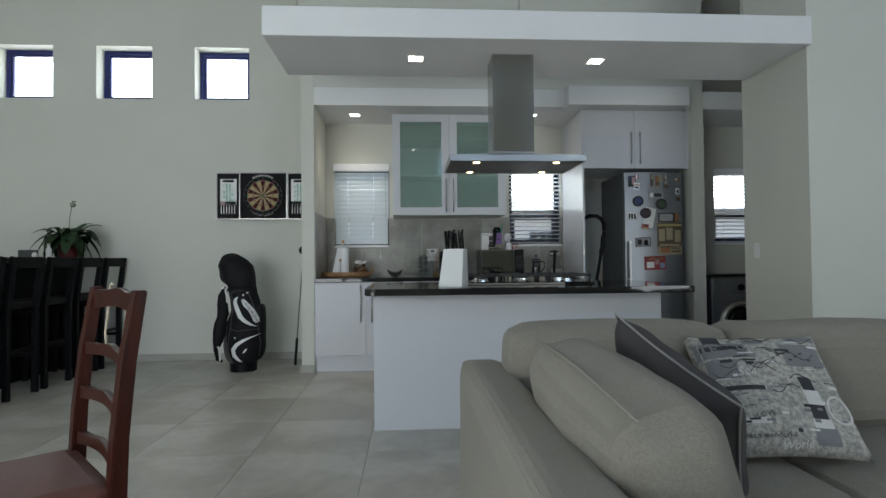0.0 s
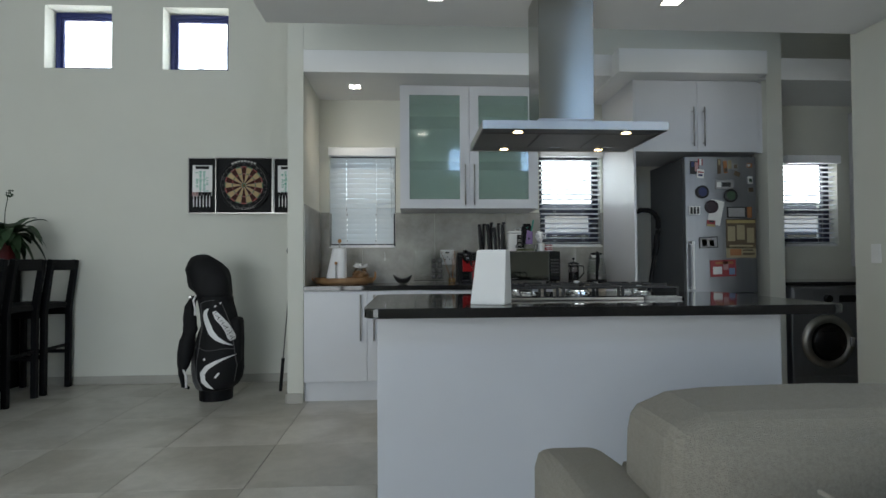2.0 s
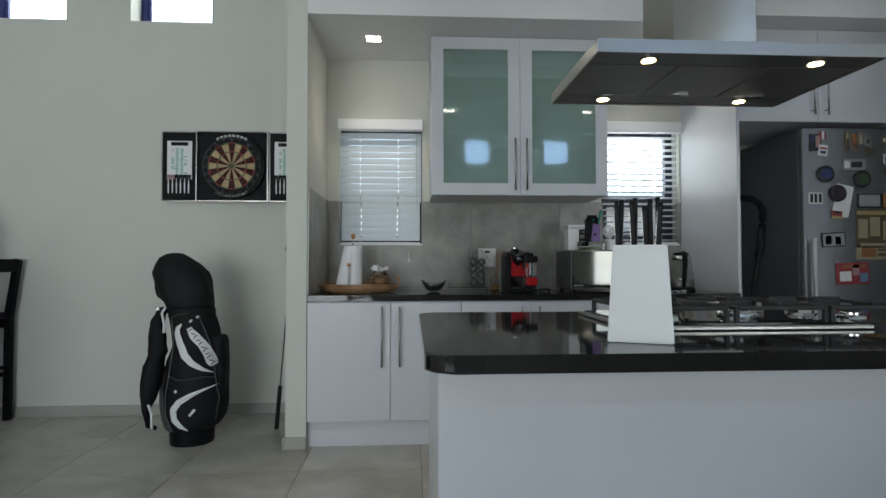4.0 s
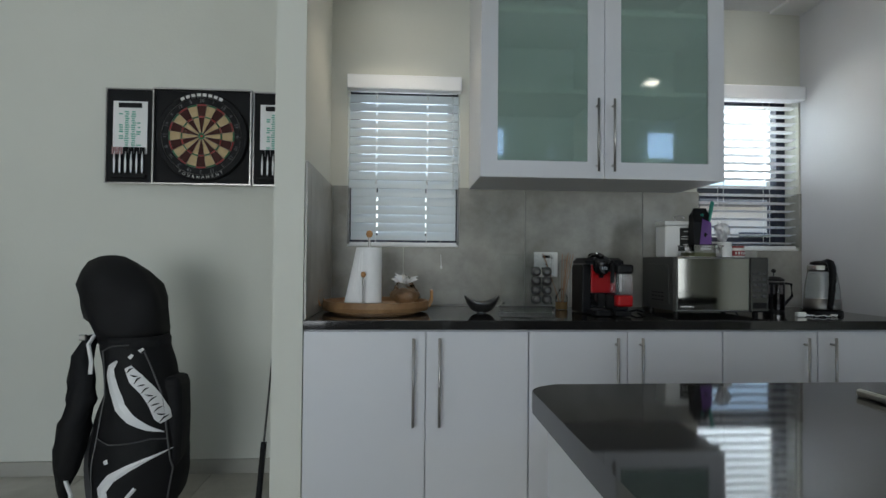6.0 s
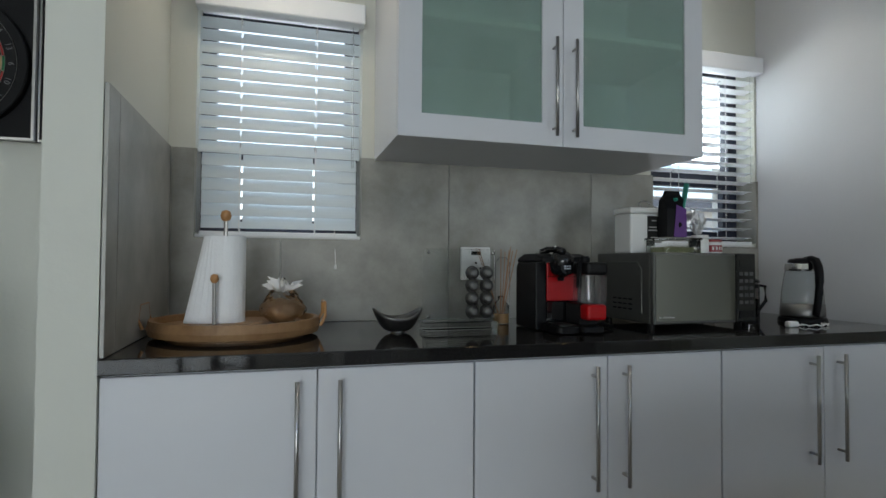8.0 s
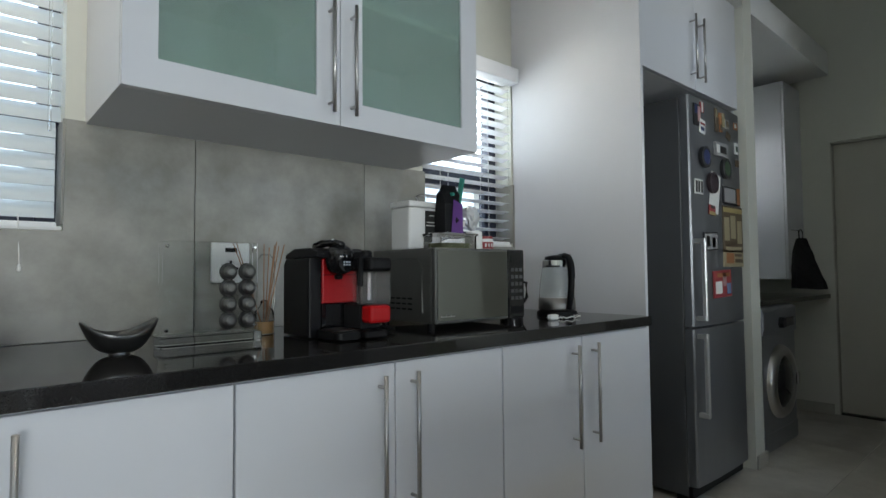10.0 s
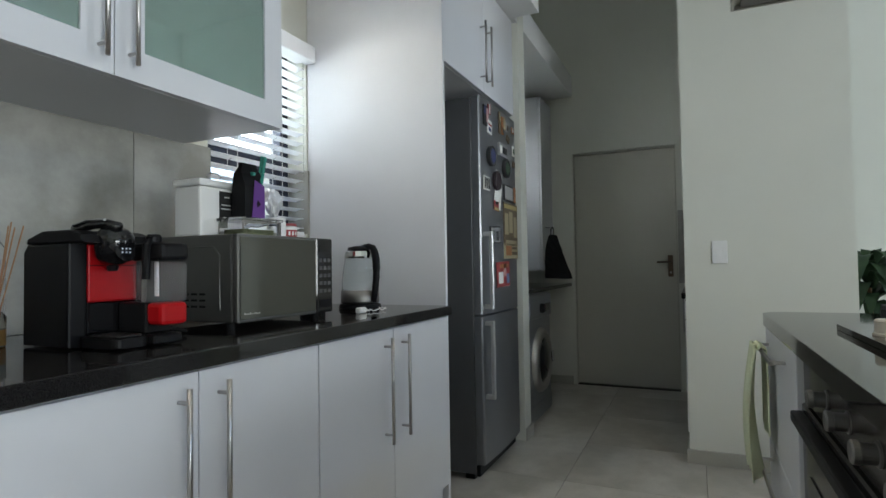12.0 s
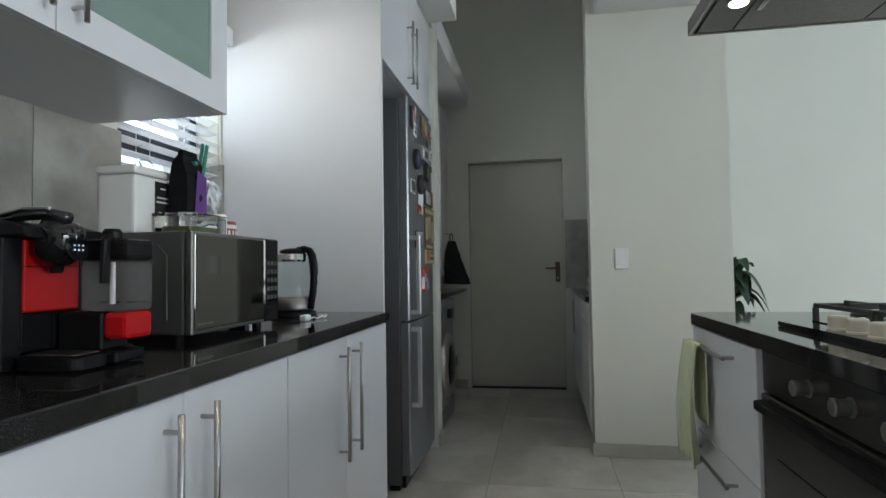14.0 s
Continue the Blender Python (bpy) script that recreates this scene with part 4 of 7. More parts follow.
wd = part("door", lathe([(0.155, 0.02), (0.165, 0.038), (0.20, 0.036), (0.218, 0.015), (0.222, 0)], 40, Matrix.Translation((0, -0.001, 0.41)) @ pose(0, 0, 0, 90, 0, 0), cap=False), "steel", wm, "wide silver door ring", smooth=True)
part("porthole", lathe([(0.155, 0.018), (0.12, 0.040), (0.06, 0.052), (0.005, 0.055)], 32, Matrix.Translation((0, -0.001, 0.41)) @ pose(0, 0, 0, 90, 0, 0)), "gloss_black", wd, "dark bulging door glass", smooth=True)
part("door_grip", box(0.165, 0.205, -0.052, -0.03, 0.37, 0.45, 0.006), "chrome", wd)
part("foot_plate", box(-0.29, 0.29, -0.006, -0.001, 0.03, 0.13, 0.002), "fridge_steel", wm)
tagged(part("laundry_worktop", box(3.112, 4.668, 5.40, 6.098, 0.872, 0.902, 0.002), "granite"), "black granite worktop over the washing machine", "worktop")
tp = tagged(empty("tall_wall_cabinet", 4.48, 5.56, 0.92), "pale tall wall cabinet at the end of the laundry corner", "cabinet")
part("body", box(-0.19, 0.187, 0.02, 0.535, 0.10, 1.58), "lacquer", tp)
part("door", box(-0.188, 0.186, 0.0, 0.018, 0.10, 1.58, 0.002), "lacquer", tp)
bagb = tagged(empty("hanging_bag", 4.26, 5.47, 1.33), "black crumpled shopping bag hanging from a hook", "bag")
bm = bmesh.new()
rows = []
rb = random.Random(4)
for i in range(9):
    f = i / 8
    w = 0.03 + 0.085 * f ** 0.8
    rows.append([bm.verts.new((0.035 * math.cos(2 * math.pi * k / 12) * (0.6 + f * 0.6) + rb.uniform(-0.006, 0.006), w * math.sin(2 * math.pi * k / 12) - 0.04 * f + rb.uniform(-0.008, 0.008), -0.02 - 0.36 * f + rb.uniform(-0.006, 0.006))) for k in range(12)])
for a, b in zip(rows, rows[1:]):
    for k in range(12):
        bm.faces.new((a[k], a[(k + 1) % 12], b[(k + 1) % 12], b[k]))
bm.faces.new(rows[0])
bm.faces.new(rows[-1])
part("sack", bm, "nylon", bagb)
part("strap", tube([(0, -0.01, -0.03), (0.0, -0.012, 0.03), (0, 0.0, 0.05), (0, 0.012, 0.03), (0, 0.012, -0.03)], 0.005, 6), "nylon", bagb)
part("hook", tube([(0.0, 0.06, 0.05), (0.0, 0.0, 0.042), (0, -0.012, 0.06)], 0.004, 6), "chrome", bagb)

# scullery units past the switch wall
dw = tagged(empty("dishwasher", 3.425, 4.455, 0), "white dishwasher under the scullery worktop, door shut", "dishwasher")
part("body", box(-0.30, 0.30, -0.56, -0.025, 0.02, 0.85), "plastic_white", dw)
part("door", box(-0.298, 0.298, -0.024, 0.0, 0.11, 0.74, 0.006, 2), "plastic_white", dw)
part("control_panel", box(-0.298, 0.298, -0.024, 0.002, 0.745, 0.85, 0.006, 2), "plastic_white", dw)
part("kickboard", box(-0.295, 0.295, -0.06, -0.045, 0.0, 0.10), "black", dw)
sc = tagged(empty("scullery_cabinet", 4.20, 4.455, 0), "white scullery base cabinet beside the dishwasher", "kitchen cabinet")
part("body", box(-0.44, 0.45, -0.56, -0.025, 0.1, 0.85), "lacquer", sc)
part("plinth", box(-0.44, 0.45, -0.07, -0.05, 0.0, 0.098), "lacquer", sc)
for s in (-1, 1):
    dr = part("door", box(-0.438 if s < 0 else 0.002, -0.001 if s < 0 else 0.438, -0.022, -0.002, 0.105, 0.848, 0.0015), "lacquer", sc)
    part("handle", rod((0.03 * s, 0.025, 0.55), (0.03 * s, 0.025, 0.82), 0.005), "handle", dr)
tagged(part("scullery_worktop", box(3.118, 4.668, 3.882, 4.47, 0.862, 0.895, 0.003), "granite"), "black granite scullery worktop", "worktop")
tagged(part("scullery_splashback", box(4.652, 4.668, 3.882, 4.515, 0.897, 1.50, 0.001), "splash"), kind="structure")
pl = tagged(empty("stacked_dishes", 3.75, 4.30, 0.895), "grey stacked dishes and a tilted white plate on the scullery worktop", "dishes")
for i in range(4):
    part("plate", lathe([(0.05, 0.0), (0.11, 0.012), (0.115, 0.014), (0.05, 0.006)], 24, Matrix.Translation((0, 0, 0.012 * i))), "plastic_white", pl)
part("tilted_plate", lathe([(0.02, 0.0), (0.10, 0.010), (0.105, 0.013), (0.02, 0.006)], 24, pose(0.03, 0.0, 0.075, 0, 28, 0)), "plastic_white", pl)

# ---- switch and socket plates ----
sw = tagged(empty("light_switch", 2.9435, 4.275, 1.12), "square white light switch on the wall", "light switch")
part("plate", box(-0.008, 0, -0.037, 0.037, -0.06, 0.06, 0.003), "plastic_white", sw)
part("rocker", box(-0.0115, -0.0082, -0.014, 0.014, -0.026, 0.026, 0.001), "plastic_white", sw)
so = tagged(empty("wall_socket", 0.385, 6.085, 1.127), "white double socket plate on the splashback", "socket")
part("plate", box(-0.065, 0.065, -0.009, 0, -0.068, 0.068, 0.003), "plastic_white", so)
part("rocker", box(-0.02, 0.02, -0.013, -0.0092, 0.035, 0.05, 0.001), "gloss_black", so)
bm = bmesh.new()
for a, b in ((-0.02, -0.01), (0.02, -0.01), (0, 0.012)):
    add_lathe(bm, [(0.005, 0), (0.005, 0.001)], 10, Matrix.Translation((a, -0.0092, b - 0.01)) @ pose(0, 0, 0, 90, 0, 0))
part("socket_hole", bm, "black", so)

CT = 0.90


# ---- worktop things ----
# tray with paper towel holder
tr = tagged(empty("serving_tray", -0.515, 5.74, CT), "round light and dark wooden tray with rope-wrapped iron handles", "tray")
part("board", lathe([(0.225, 0.008), (0.245, 0.012), (0.25, 0.03), (0.245, 0.055), (0.232, 0.055), (0.228, 0.034), (0.02, 0.032)], 48), "board", tr, smooth=False)
part("foot_ring", lathe([(0.18, 0.0), (0.20, 0.0), (0.20, 0.008), (0.18, 0.008)], 32), "board", tr)
for s in (-1, 1):
    part("handle", tube([(s * 0.248, -0.07, 0.03), (s * 0.262, -0.07, 0.06), (s * 0.262, -0.05, 0.10), (s * 0.262, 0.05, 0.10), (s * 0.262, 0.07, 0.06), (s * 0.248, 0.07, 0.03)], 0.005, 8), "knobwood", tr, "bent handle wound with twine")
pt = tagged(empty("paper_towel_holder", -0.545, 5.66, CT + 0.034), "white paper towel roll on a wooden holder with ball knobs", "paper towel holder")
part("base", lathe([(0.105, 0), (0.110, 0.005), (0.110, 0.012), (0.104, 0.016), (0.01, 0.015)], 40), "board", pt, "round turned wooden base")
part("rod", rod((0, 0, 0.014), (0, 0, 0.315), 0.006), "handle", pt)
part("knob", lathe([(0.002, 0.31), (0.012, 0.315), (0.016, 0.328), (0.012, 0.341), (0.002, 0.345)], 16), "knobwood", pt, "round wooden knob", smooth=True)
bm = bmesh.new()
N = 40
lo, hi = [], []
for k in range(N):
    a = 2 * math.pi * k / N
    ex = 0.0
    if math.pi * 0.85 < a < math.pi * 1.35:
        ex = math.sin((a - math.pi * 0.85) / (math.pi * 0.5) * math.pi)
    lo.append(bm.verts.new(((0.058 + 0.055 * ex) * math.cos(a), (0.058 + 0.02 * ex) * math.sin(a), 0.016)))
    hi.append(bm.verts.new((0.058 * math.cos(a), 0.058 * math.sin(a), 0.266)))
inner = [bm.verts.new((0.02 * math.cos(2 * math.pi * k / N), 0.02 * math.sin(2 * math.pi * k / N), 0.266)) for k in range(N)]
inner2 = [bm.verts.new((0.02 * math.cos(2 * math.pi * k / N), 0.02 * math.sin(2 * math.pi * k / N), 0.016)) for k in range(N)]
for ra, rb2 in ((lo, hi), (hi, inner), (inner, inner2), (inner2, lo)):
    for k in range(N):
        bm.faces.new((ra[k], ra[(k + 1) % N], rb2[(k + 1) % N], rb2[k]))
part("paper_roll", bm, "paper", pt, "white paper roll with a loose end fanning out", smooth=False)
part("side_rod", rod((-0.02, -0.078, 0.012), (-0.02, -0.078, 0.135), 0.005), "handle", pt)
part("side_knob", lathe([(0.002, 0.13), (0.009, 0.134), (0.012, 0.144), (0.009, 0.154), (0.002, 0.157)], 14, Matrix.Translation((-0.02, -0.078, 0))), "knobwood", pt, smooth=True)

bb = tagged(empty("bread_bag", -0.38, 5.76, CT + 0.034), "knotted clear plastic bag of brown rolls on the tray", "food bag")
bm = bmesh.new()
bmesh.ops.create_icosphere(bm, subdivisions=3, radius=1)
rb = random.Random(9)
for v in bm.verts:
    n = noise.noise(v.co * 2.2) * 0.3
    v.co = Vector((v.co.x * 0.062 * (1 + n), v.co.y * 0.055 * (1 + n), 0.035 + v.co.z * 0.036 * (1 + n)))
part("rolls", bm, "board", bb, smooth=True)
bm = bmesh.new()
bmesh.ops.create_icosphere(bm, subdivisions=3, radius=1)
for v in bm.verts:
    n = noise.noise(v.co * 4.0 + Vector((3, 0, 0))) * 0.5
    top = max(0, v.co.z)
    v.co = Vector((v.co.x * 0.072 * (1 + n * 0.5) * (1 - 0.6 * top), v.co.y * 0.06 * (1 + n * 0.5) * (1 - 0.6 * top), 0.05 + v.co.z * 0.05 * (1 + n * 0.4) + 0.045 * top ** 2))
part("wrapper", bm, M["acrylic"], bb)
bm = bmesh.new()
for i in range(9):
    a = i * 0.7
    p0 = Vector((0.012 * math.cos(a), 0.012 * math.sin(a), 0.095))
    p1 = p0 + Vector((0.05 * math.cos(a), 0.05 * math.sin(a), 0.015 + 0.035 * rb.random()))
    q = Vector((-math.sin(a), math.cos(a), 0.3)) * 0.022
    vs = [bm.verts.new(p0), bm.verts.new(p1 + q), bm.verts.new((p0 + p1) / 2 + Vector((0, 0, 0.018))), bm.verts.new(p1 - q)]
    bm.faces.new((vs[0], vs[1], vs[2]))
    bm.faces.new((vs[0], vs[2], vs[3]))
part("knot", bm, "paper", bb)

# pewter bowl with two raised lips
bo = tagged(empty("boat_bowl", -0.02, 5.69, CT), "dark pewter boat-shaped bowl", "bowl")
bm = bmesh.new()
g = []
for j in range(9):
    f = j / 8
    r = 0.018 + 0.072 * f ** 0.75
    ring = []
    for k in range(32):
        a = 2 * math.pi * k / 32
        z = 0.004 + 0.045 * f ** 1.8 + 0.034 * f ** 2 * abs(math.cos(a)) ** 2.2
        ring.append((r * math.cos(a) * 1.05, r * math.sin(a) * 0.72, z))
    g.append(ring)
outer = [[bm.verts.new(p) for p in ring] for ring in g]
innr = [[bm.verts.new((p[0] * 0.95, p[1] * 0.95, p[2] + 0.004)) for p in ring] for ring in g]
for grid in (outer, innr):
    for a, b in zip(grid, grid[1:]):
        for k in range(32):
            bm.faces.new((a[k], a[(k + 1) % 32], b[(k + 1) % 32], b[k]))
    bm.faces.new(grid[0])
for k in range(32):
    bm.faces.new((outer[-1][k], outer[-1][(k + 1) % 32], innr[-1][(k + 1) % 32], innr[-1][k]))
bo.scale = (0.88, 0.88, 0.95)
part("shell", bm, "darkmetal", bo, smooth=True)
part("foot", lathe([(0.022, 0), (0.026, 0.0), (0.024, 0.006), (0.018, 0.006)], 24), "darkmetal", bo)

# clear acrylic stand with eight coffee capsules
cs = tagged(empty("capsule_stand", 0.205, 5.725, CT), "clear acrylic stand holding eight dark coffee capsules", "capsule holder")
part("front_sheet", box(-0.125, 0.125, -0.004, 0.0, 0.03, 0.275, 0.001), "acrylic", cs)
part("back_sheet", box(-0.125, 0.125, 0.030, 0.034, 0.03, 0.275, 0.001), "acrylic", cs)
part("base_block", box(-0.13, 0.13, -0.025, 0.055, 0.0, 0.028, 0.003), "acrylic", cs)
for sx in (-0.115, 0.115):
    for sz in (0.045, 0.262):
        part("screw", lathe([(0.005, 0), (0.005, 0.004), (0.003, 0.006)], 12, Matrix.Translation((sx, -0.004, sz)) @ pose(0, 0, 0, 90, 0, 0)), "chrome", cs)
for ix, cx in enumerate((0.040, 0.092)):
    for iz in range(4):
        c = part("capsule", lathe([(0.0235, 0), (0.0245, 0.003), (0.0215, 0.006), (0.019, 0.02), (0.009, 0.028)], 24, Matrix.Translation((cx, -0.005, 0.062 + iz * 0.044)) @ pose(0, 0, 0, 90, 0, 0)), "darkmetal", cs, "dark metallic coffee capsule", smooth=False)
        part("lid", lathe([(0.012, 0.0245), (0.0125, 0.029), (0.008, 0.031)], 16, Matrix.Translation((cx, -0.005, 0.062 + iz * 0.044)) @ pose(0, 0, 0, 90, 0, 0)), "casing", c)

rd = tagged(empty("reed_diffuser", 0.41, 5.86, CT), "small clear diffuser bottle with thin brown reeds", "reed diffuser")
part("bottle", lathe([(0.028, 0), (0.03, 0.004), (0.03, 0.07), (0.012, 0.09), (0.012, 0.105)], 20), "glass", rd, smooth=True)
part("liquid", lathe([(0.026, 0.004), (0.026, 0.04)], 20), flat("amber", (0.35, 0.2, 0.08), 0.2), rd)
rr = random.Random(3)
for i in range(8):
    a = rr.uniform(-2.6, 2.6)
    part("reed", rod((0.003 * math.cos(a), 0.003 * math.sin(a), 0.01), (-0.02 + 0.07 * rr.random() * (1 if i < 6 else -1.5), 0.035 * math.sin(a), 0.27 + 0.02 * rr.random()), 0.0016, 5), "reed", rd)
wl = tagged(empty("wire_frame", 0.445, 5.93, CT), "thin chrome wire frame behind the coffee machine", "wire stand")
part("wire", tube([(-0.03, 0, 0.002), (-0.03, 0, 0.23), (-0.015, 0, 0.25), (0.015, 0, 0.25), (0.03, 0, 0.23), (0.03, 0, 0.002)], 0.0016, 8), "darkmetal", wl)

# coffee machine
cm = tagged(empty("coffee_machine", 0.54, 5.64, CT), "red and black capsule coffee machine with a clear milk jug", "coffee machine")
part("side_panel", prism([(-0.01, 0.004), (0.155, 0.004), (0.155, 0.215), (0.14, 0.232), (-0.01, 0.232)], -0.098, -0.056, "x", 0.005), "black", cm, "flat black side panel")
part("side_panel", box(0.066, 0.084, -0.005, 0.155, 0.004, 0.232, 0.004, 2), "black", cm, "flat black side panel")
part("front_shell", box(-0.055, 0.065, -0.010, 0.010, 0.100, 0.231, 0.004, 2), "red", cm, "glossy red front shell")
part("shell_joint", box(-0.054, 0.064, -0.0112, -0.0100, 0.182, 0.184), "black", cm)
part("body", box(-0.055, 0.065, 0.011, 0.150, 0.004, 0.231, 0.003), "black", cm)
part("brew_recess", box(-0.055, 0.065, -0.006, 0.010, 0.030, 0.099, 0.002), "gloss_black", cm)
part("base", prism(rounded(-0.080, 0.004, -0.138, -0.012, 0.02), 0.004, 0.026, "z", 0.003), "black", cm)
part("cup_grid", box(-0.068, -0.008, -0.125, -0.030, 0.0265, 0.031, 0.002), "darkmetal", cm)
part("head", prism([(-0.058, 0.233), (-0.05, 0.250), (0.0, 0.262), (0.09, 0.262), (0.145, 0.246), (0.150, 0.233)], -0.096, 0.082, "x", 0.005), "black", cm, "black domed head")
sp_ = part("spout", lathe([(0.020, -0.020), (0.034, -0.006), (0.040, 0.018), (0.040, 0.040), (0.034, 0.056), (0.020, 0.064)], 24, pose(-0.020, -0.040, 0.205, 18, 0, 0)), "gloss_black", cm, "glossy round brewing head", smooth=True)
part("nozzle", lathe([(0.010, 0), (0.016, 0.02)], 14, Matrix.Translation((-0.020, -0.042, 0.170))), "black", sp_)
part("display", lathe([(0.024, 0.0), (0.024, 0.003)], 24, Matrix.Translation((-0.020, -0.083, 0.213)) @ pose(0, 0, 0, 72, 0, 0)), "gloss_black", cm)
bm = bmesh.new()
for i in range(3):
    for j in range(2):
        add_box(bm, -0.031 + i * 0.009, -0.028 + i * 0.009, -0.0895, -0.0880, 0.210 + j * 0.008, 0.213 + j * 0.008)
part("indicator", bm, "display", cm)
lv = part("lever", tube([(-0.040, 0.06, 0.268), (-0.040, 0.0, 0.276), (-0.036, -0.04, 0.277), (-0.030, -0.078, 0.268)], 0.011, 10), "gloss_black", cm, "glossy lever arm", smooth=True)
part("lever_trim", tube([(-0.050, 0.05, 0.276), (-0.050, 0.0, 0.285), (-0.044, -0.05, 0.284)], 0.004, 8), "chrome", lv)
jg = part("milk_jug", box(0.012, 0.084, -0.160, -0.060, 0.098, 0.190, 0.008, 2), "jug", cm, "clear smoky milk jug")
part("frother_tube", rod((0.048, -0.10, 0.110), (0.048, -0.10, 0.190), 0.005), "plastic_white", jg)
part("jug_lid", box(0.010, 0.086, -0.162, -0.052, 0.192, 0.233, 0.010, 2), "black", cm, "black jug lid")
part("milk_spout", tube([(0.022, -0.118, 0.240), (0.004, -0.122, 0.228), (0.002, -0.122, 0.150)], 0.009, 10), "black", cm)
part("spout_cap", lathe([(0.016, 0.234), (0.017, 0.246), (0.013, 0.252)], 16, Matrix.Translation((0.028, -0.115, 0))), "black", cm)
part("lower_trim", box(0.012, 0.084, -0.160, -0.108, 0.046, 0.097, 0.010, 2), "red", cm, "red lower trim")
part("jug_foot", box(0.014, 0.082, -0.107, -0.012, 0.026, 0.097, 0.004), "black", cm)
part("base_front", box(0.006, 0.082, -0.145, -0.012, 0.004, 0.0255, 0.004), "black", cm)
pcl = tagged(empty("power_lead", 0.70, 5.62, CT), "short black lead lying beside the coffee machine", "cable")
part("cable", tube([(-0.02, 0.06, 0.006), (0.01, 0.03, 0.018), (0.035, 0.0, 0.010), (0.05, 0.05, 0.012), (0.055, 0.12, 0.006)], 0.0045, 8), "black", pcl)

# microwave
mw = tagged(empty("microwave_oven", 1.075, 5.565, CT), "silver microwave oven with dark mirror door, things stacked on top", "microwave")
part("casing", box(-0.232, 0.23, 0.012, 0.37, 0.018, 0.27, 0.006, 2), "casing", mw, "silver grey metal casing")
bm = bmesh.new()
for i in range(3):
    for j in range(4):
        add_box(bm, -0.2328, -0.2322, 0.12 + j * 0.035, 0.145 + j * 0.035, 0.06 + i * 0.018, 0.066 + i * 0.018)
part("vent", bm, "black", mw)
part("side_emboss", tube([(-0.2325, 0.06, 0.055), (-0.2325, 0.06, 0.21), (-0.2325, 0.085, 0.235), (-0.2325, 0.32, 0.235)], 0.0025, 6), "casing", mw)
dr = part("door", box(-0.232, 0.135, -0.012, 0.010, 0.018, 0.27, 0.004, 1), "casing", mw)
part("mirror_glass", box(-0.224, 0.128, -0.0145, -0.0125, 0.028, 0.262, 0.001), material("dark_mirror_glass", (0.15, 0.15, 0.14), 0.05, 1.0), dr, "dark mirror-finish door glass")
cp = part("control_panel", box(0.138, 0.23, -0.012, 0.010, 0.018, 0.27, 0.004), "gloss_black", mw)
part("display", box(0.152, 0.217, -0.0135, -0.0125, 0.222, 0.247), "gloss_black", cp)
bm = bmesh.new()
for i in range(5):
    for j in range(3):
        add_box(bm, 0.150 + j * 0.024, 0.168 + j * 0.024, -0.0135, -0.0125, 0.085 + i * 0.026, 0.098 + i * 0.026, 0.0)
part("button", bm, flat("button_grey", (0.035, 0.035, 0.035)), cp)
part("door_release", box(0.150, 0.218, -0.015, -0.0125, 0.035, 0.062, 0.001), "black", cp)
for fx in (-0.2, 0.2):
    for fy in (0.05, 0.33):
        part("foot", lathe([(0.014, 0.0), (0.014, 0.018)], 14, Matrix.Translation((fx, fy, 0))), "black", mw)
bm = bmesh.new()
for i in range(9):
    add_box(bm, -0.210 + i * 0.0075, -0.2055 + i * 0.0075, -0.0150, -0.0146, 0.040, 0.040 + (0.006, 0.004, 0.0045)[i % 3])
part("maker_mark", bm, "handle", dr)
mw.scale = (0.955, 0.94, 1)

MT = CT + 0.27
tin = tagged(empty("storage_tin", 0.95, 5.80, MT), "white enamel storage tin with a black label and wire handle", "storage tin")
part("body", box(-0.055, 0.085, -0.055, 0.055, 0.0, 0.155, 0.008, 2), "plastic_white", tin)
part("lid", box(-0.058, 0.088, -0.058, 0.058, 0.156, 0.178, 0.006, 2), "plastic_white", tin, "white fitted lid")
lb = part("label", box(0.018, 0.078, -0.0575, -0.0555, 0.03, 0.145, 0.001), flat("label_black", (0.01, 0.01, 0.01)), tin, "black label with pale writing")
bm = bmesh.new()
for i, (w, z) in enumerate(((0.02, 0.125), (0.045, 0.10), (0.05, 0.088), (0.03, 0.06), (0.024, 0.05))):
    add_box(bm, 0.048 - w / 2, 0.048 + w / 2, -0.0585, -0.0577, z, z + 0.004)
part("lettering", bm, white_, lb)
lb2 = part("label", box(0.0855, 0.0872, -0.035, 0.035, 0.03, 0.145, 0.001), flat("label_black", (0.01, 0.01, 0.01)), tin, "black side label")
part("wire_handle", tube([(0.02, -0.02, 0.178), (0.005, -0.02, 0.197), (0.02, -0.02, 0.205), (0.045, -0.02, 0.205), (0.06, -0.02, 0.197), (0.045, -0.02, 0.178)], 0.0025, 6), "chrome", tin)

cb = tagged(empty("coffee_bag", 1.045, 5.70, MT + 0.058), "black and purple coffee bag closed with a teal peg", "coffee bag")
bm = bmesh.new()
rws = []
for z, w, d in ((0, 0.042, 0.028), (0.05, 0.043, 0.030), (0.11, 0.041, 0.026), (0.145, 0.045, 0.016), (0.165, 0.034, 0.008), (0.18, 0.030, 0.006)):
    rws.append([bm.verts.new(p) for p in ((-w, -d, z), (w * 0.2, -d * 1.12, z), (w, -d, z), (w, d, z), (-w, d, z))])
for a, b in zip(rws, rws[1:]):
    for k in range(5):
        bm.faces.new((a[k], a[(k + 1) % 5], b[(k + 1) % 5], b[k]))
bm.faces.new(rws[0])
bm.faces.new(rws[-1])
part("pouch", bm, "black", cb, "black foil pouch")
bm = bmesh.new()
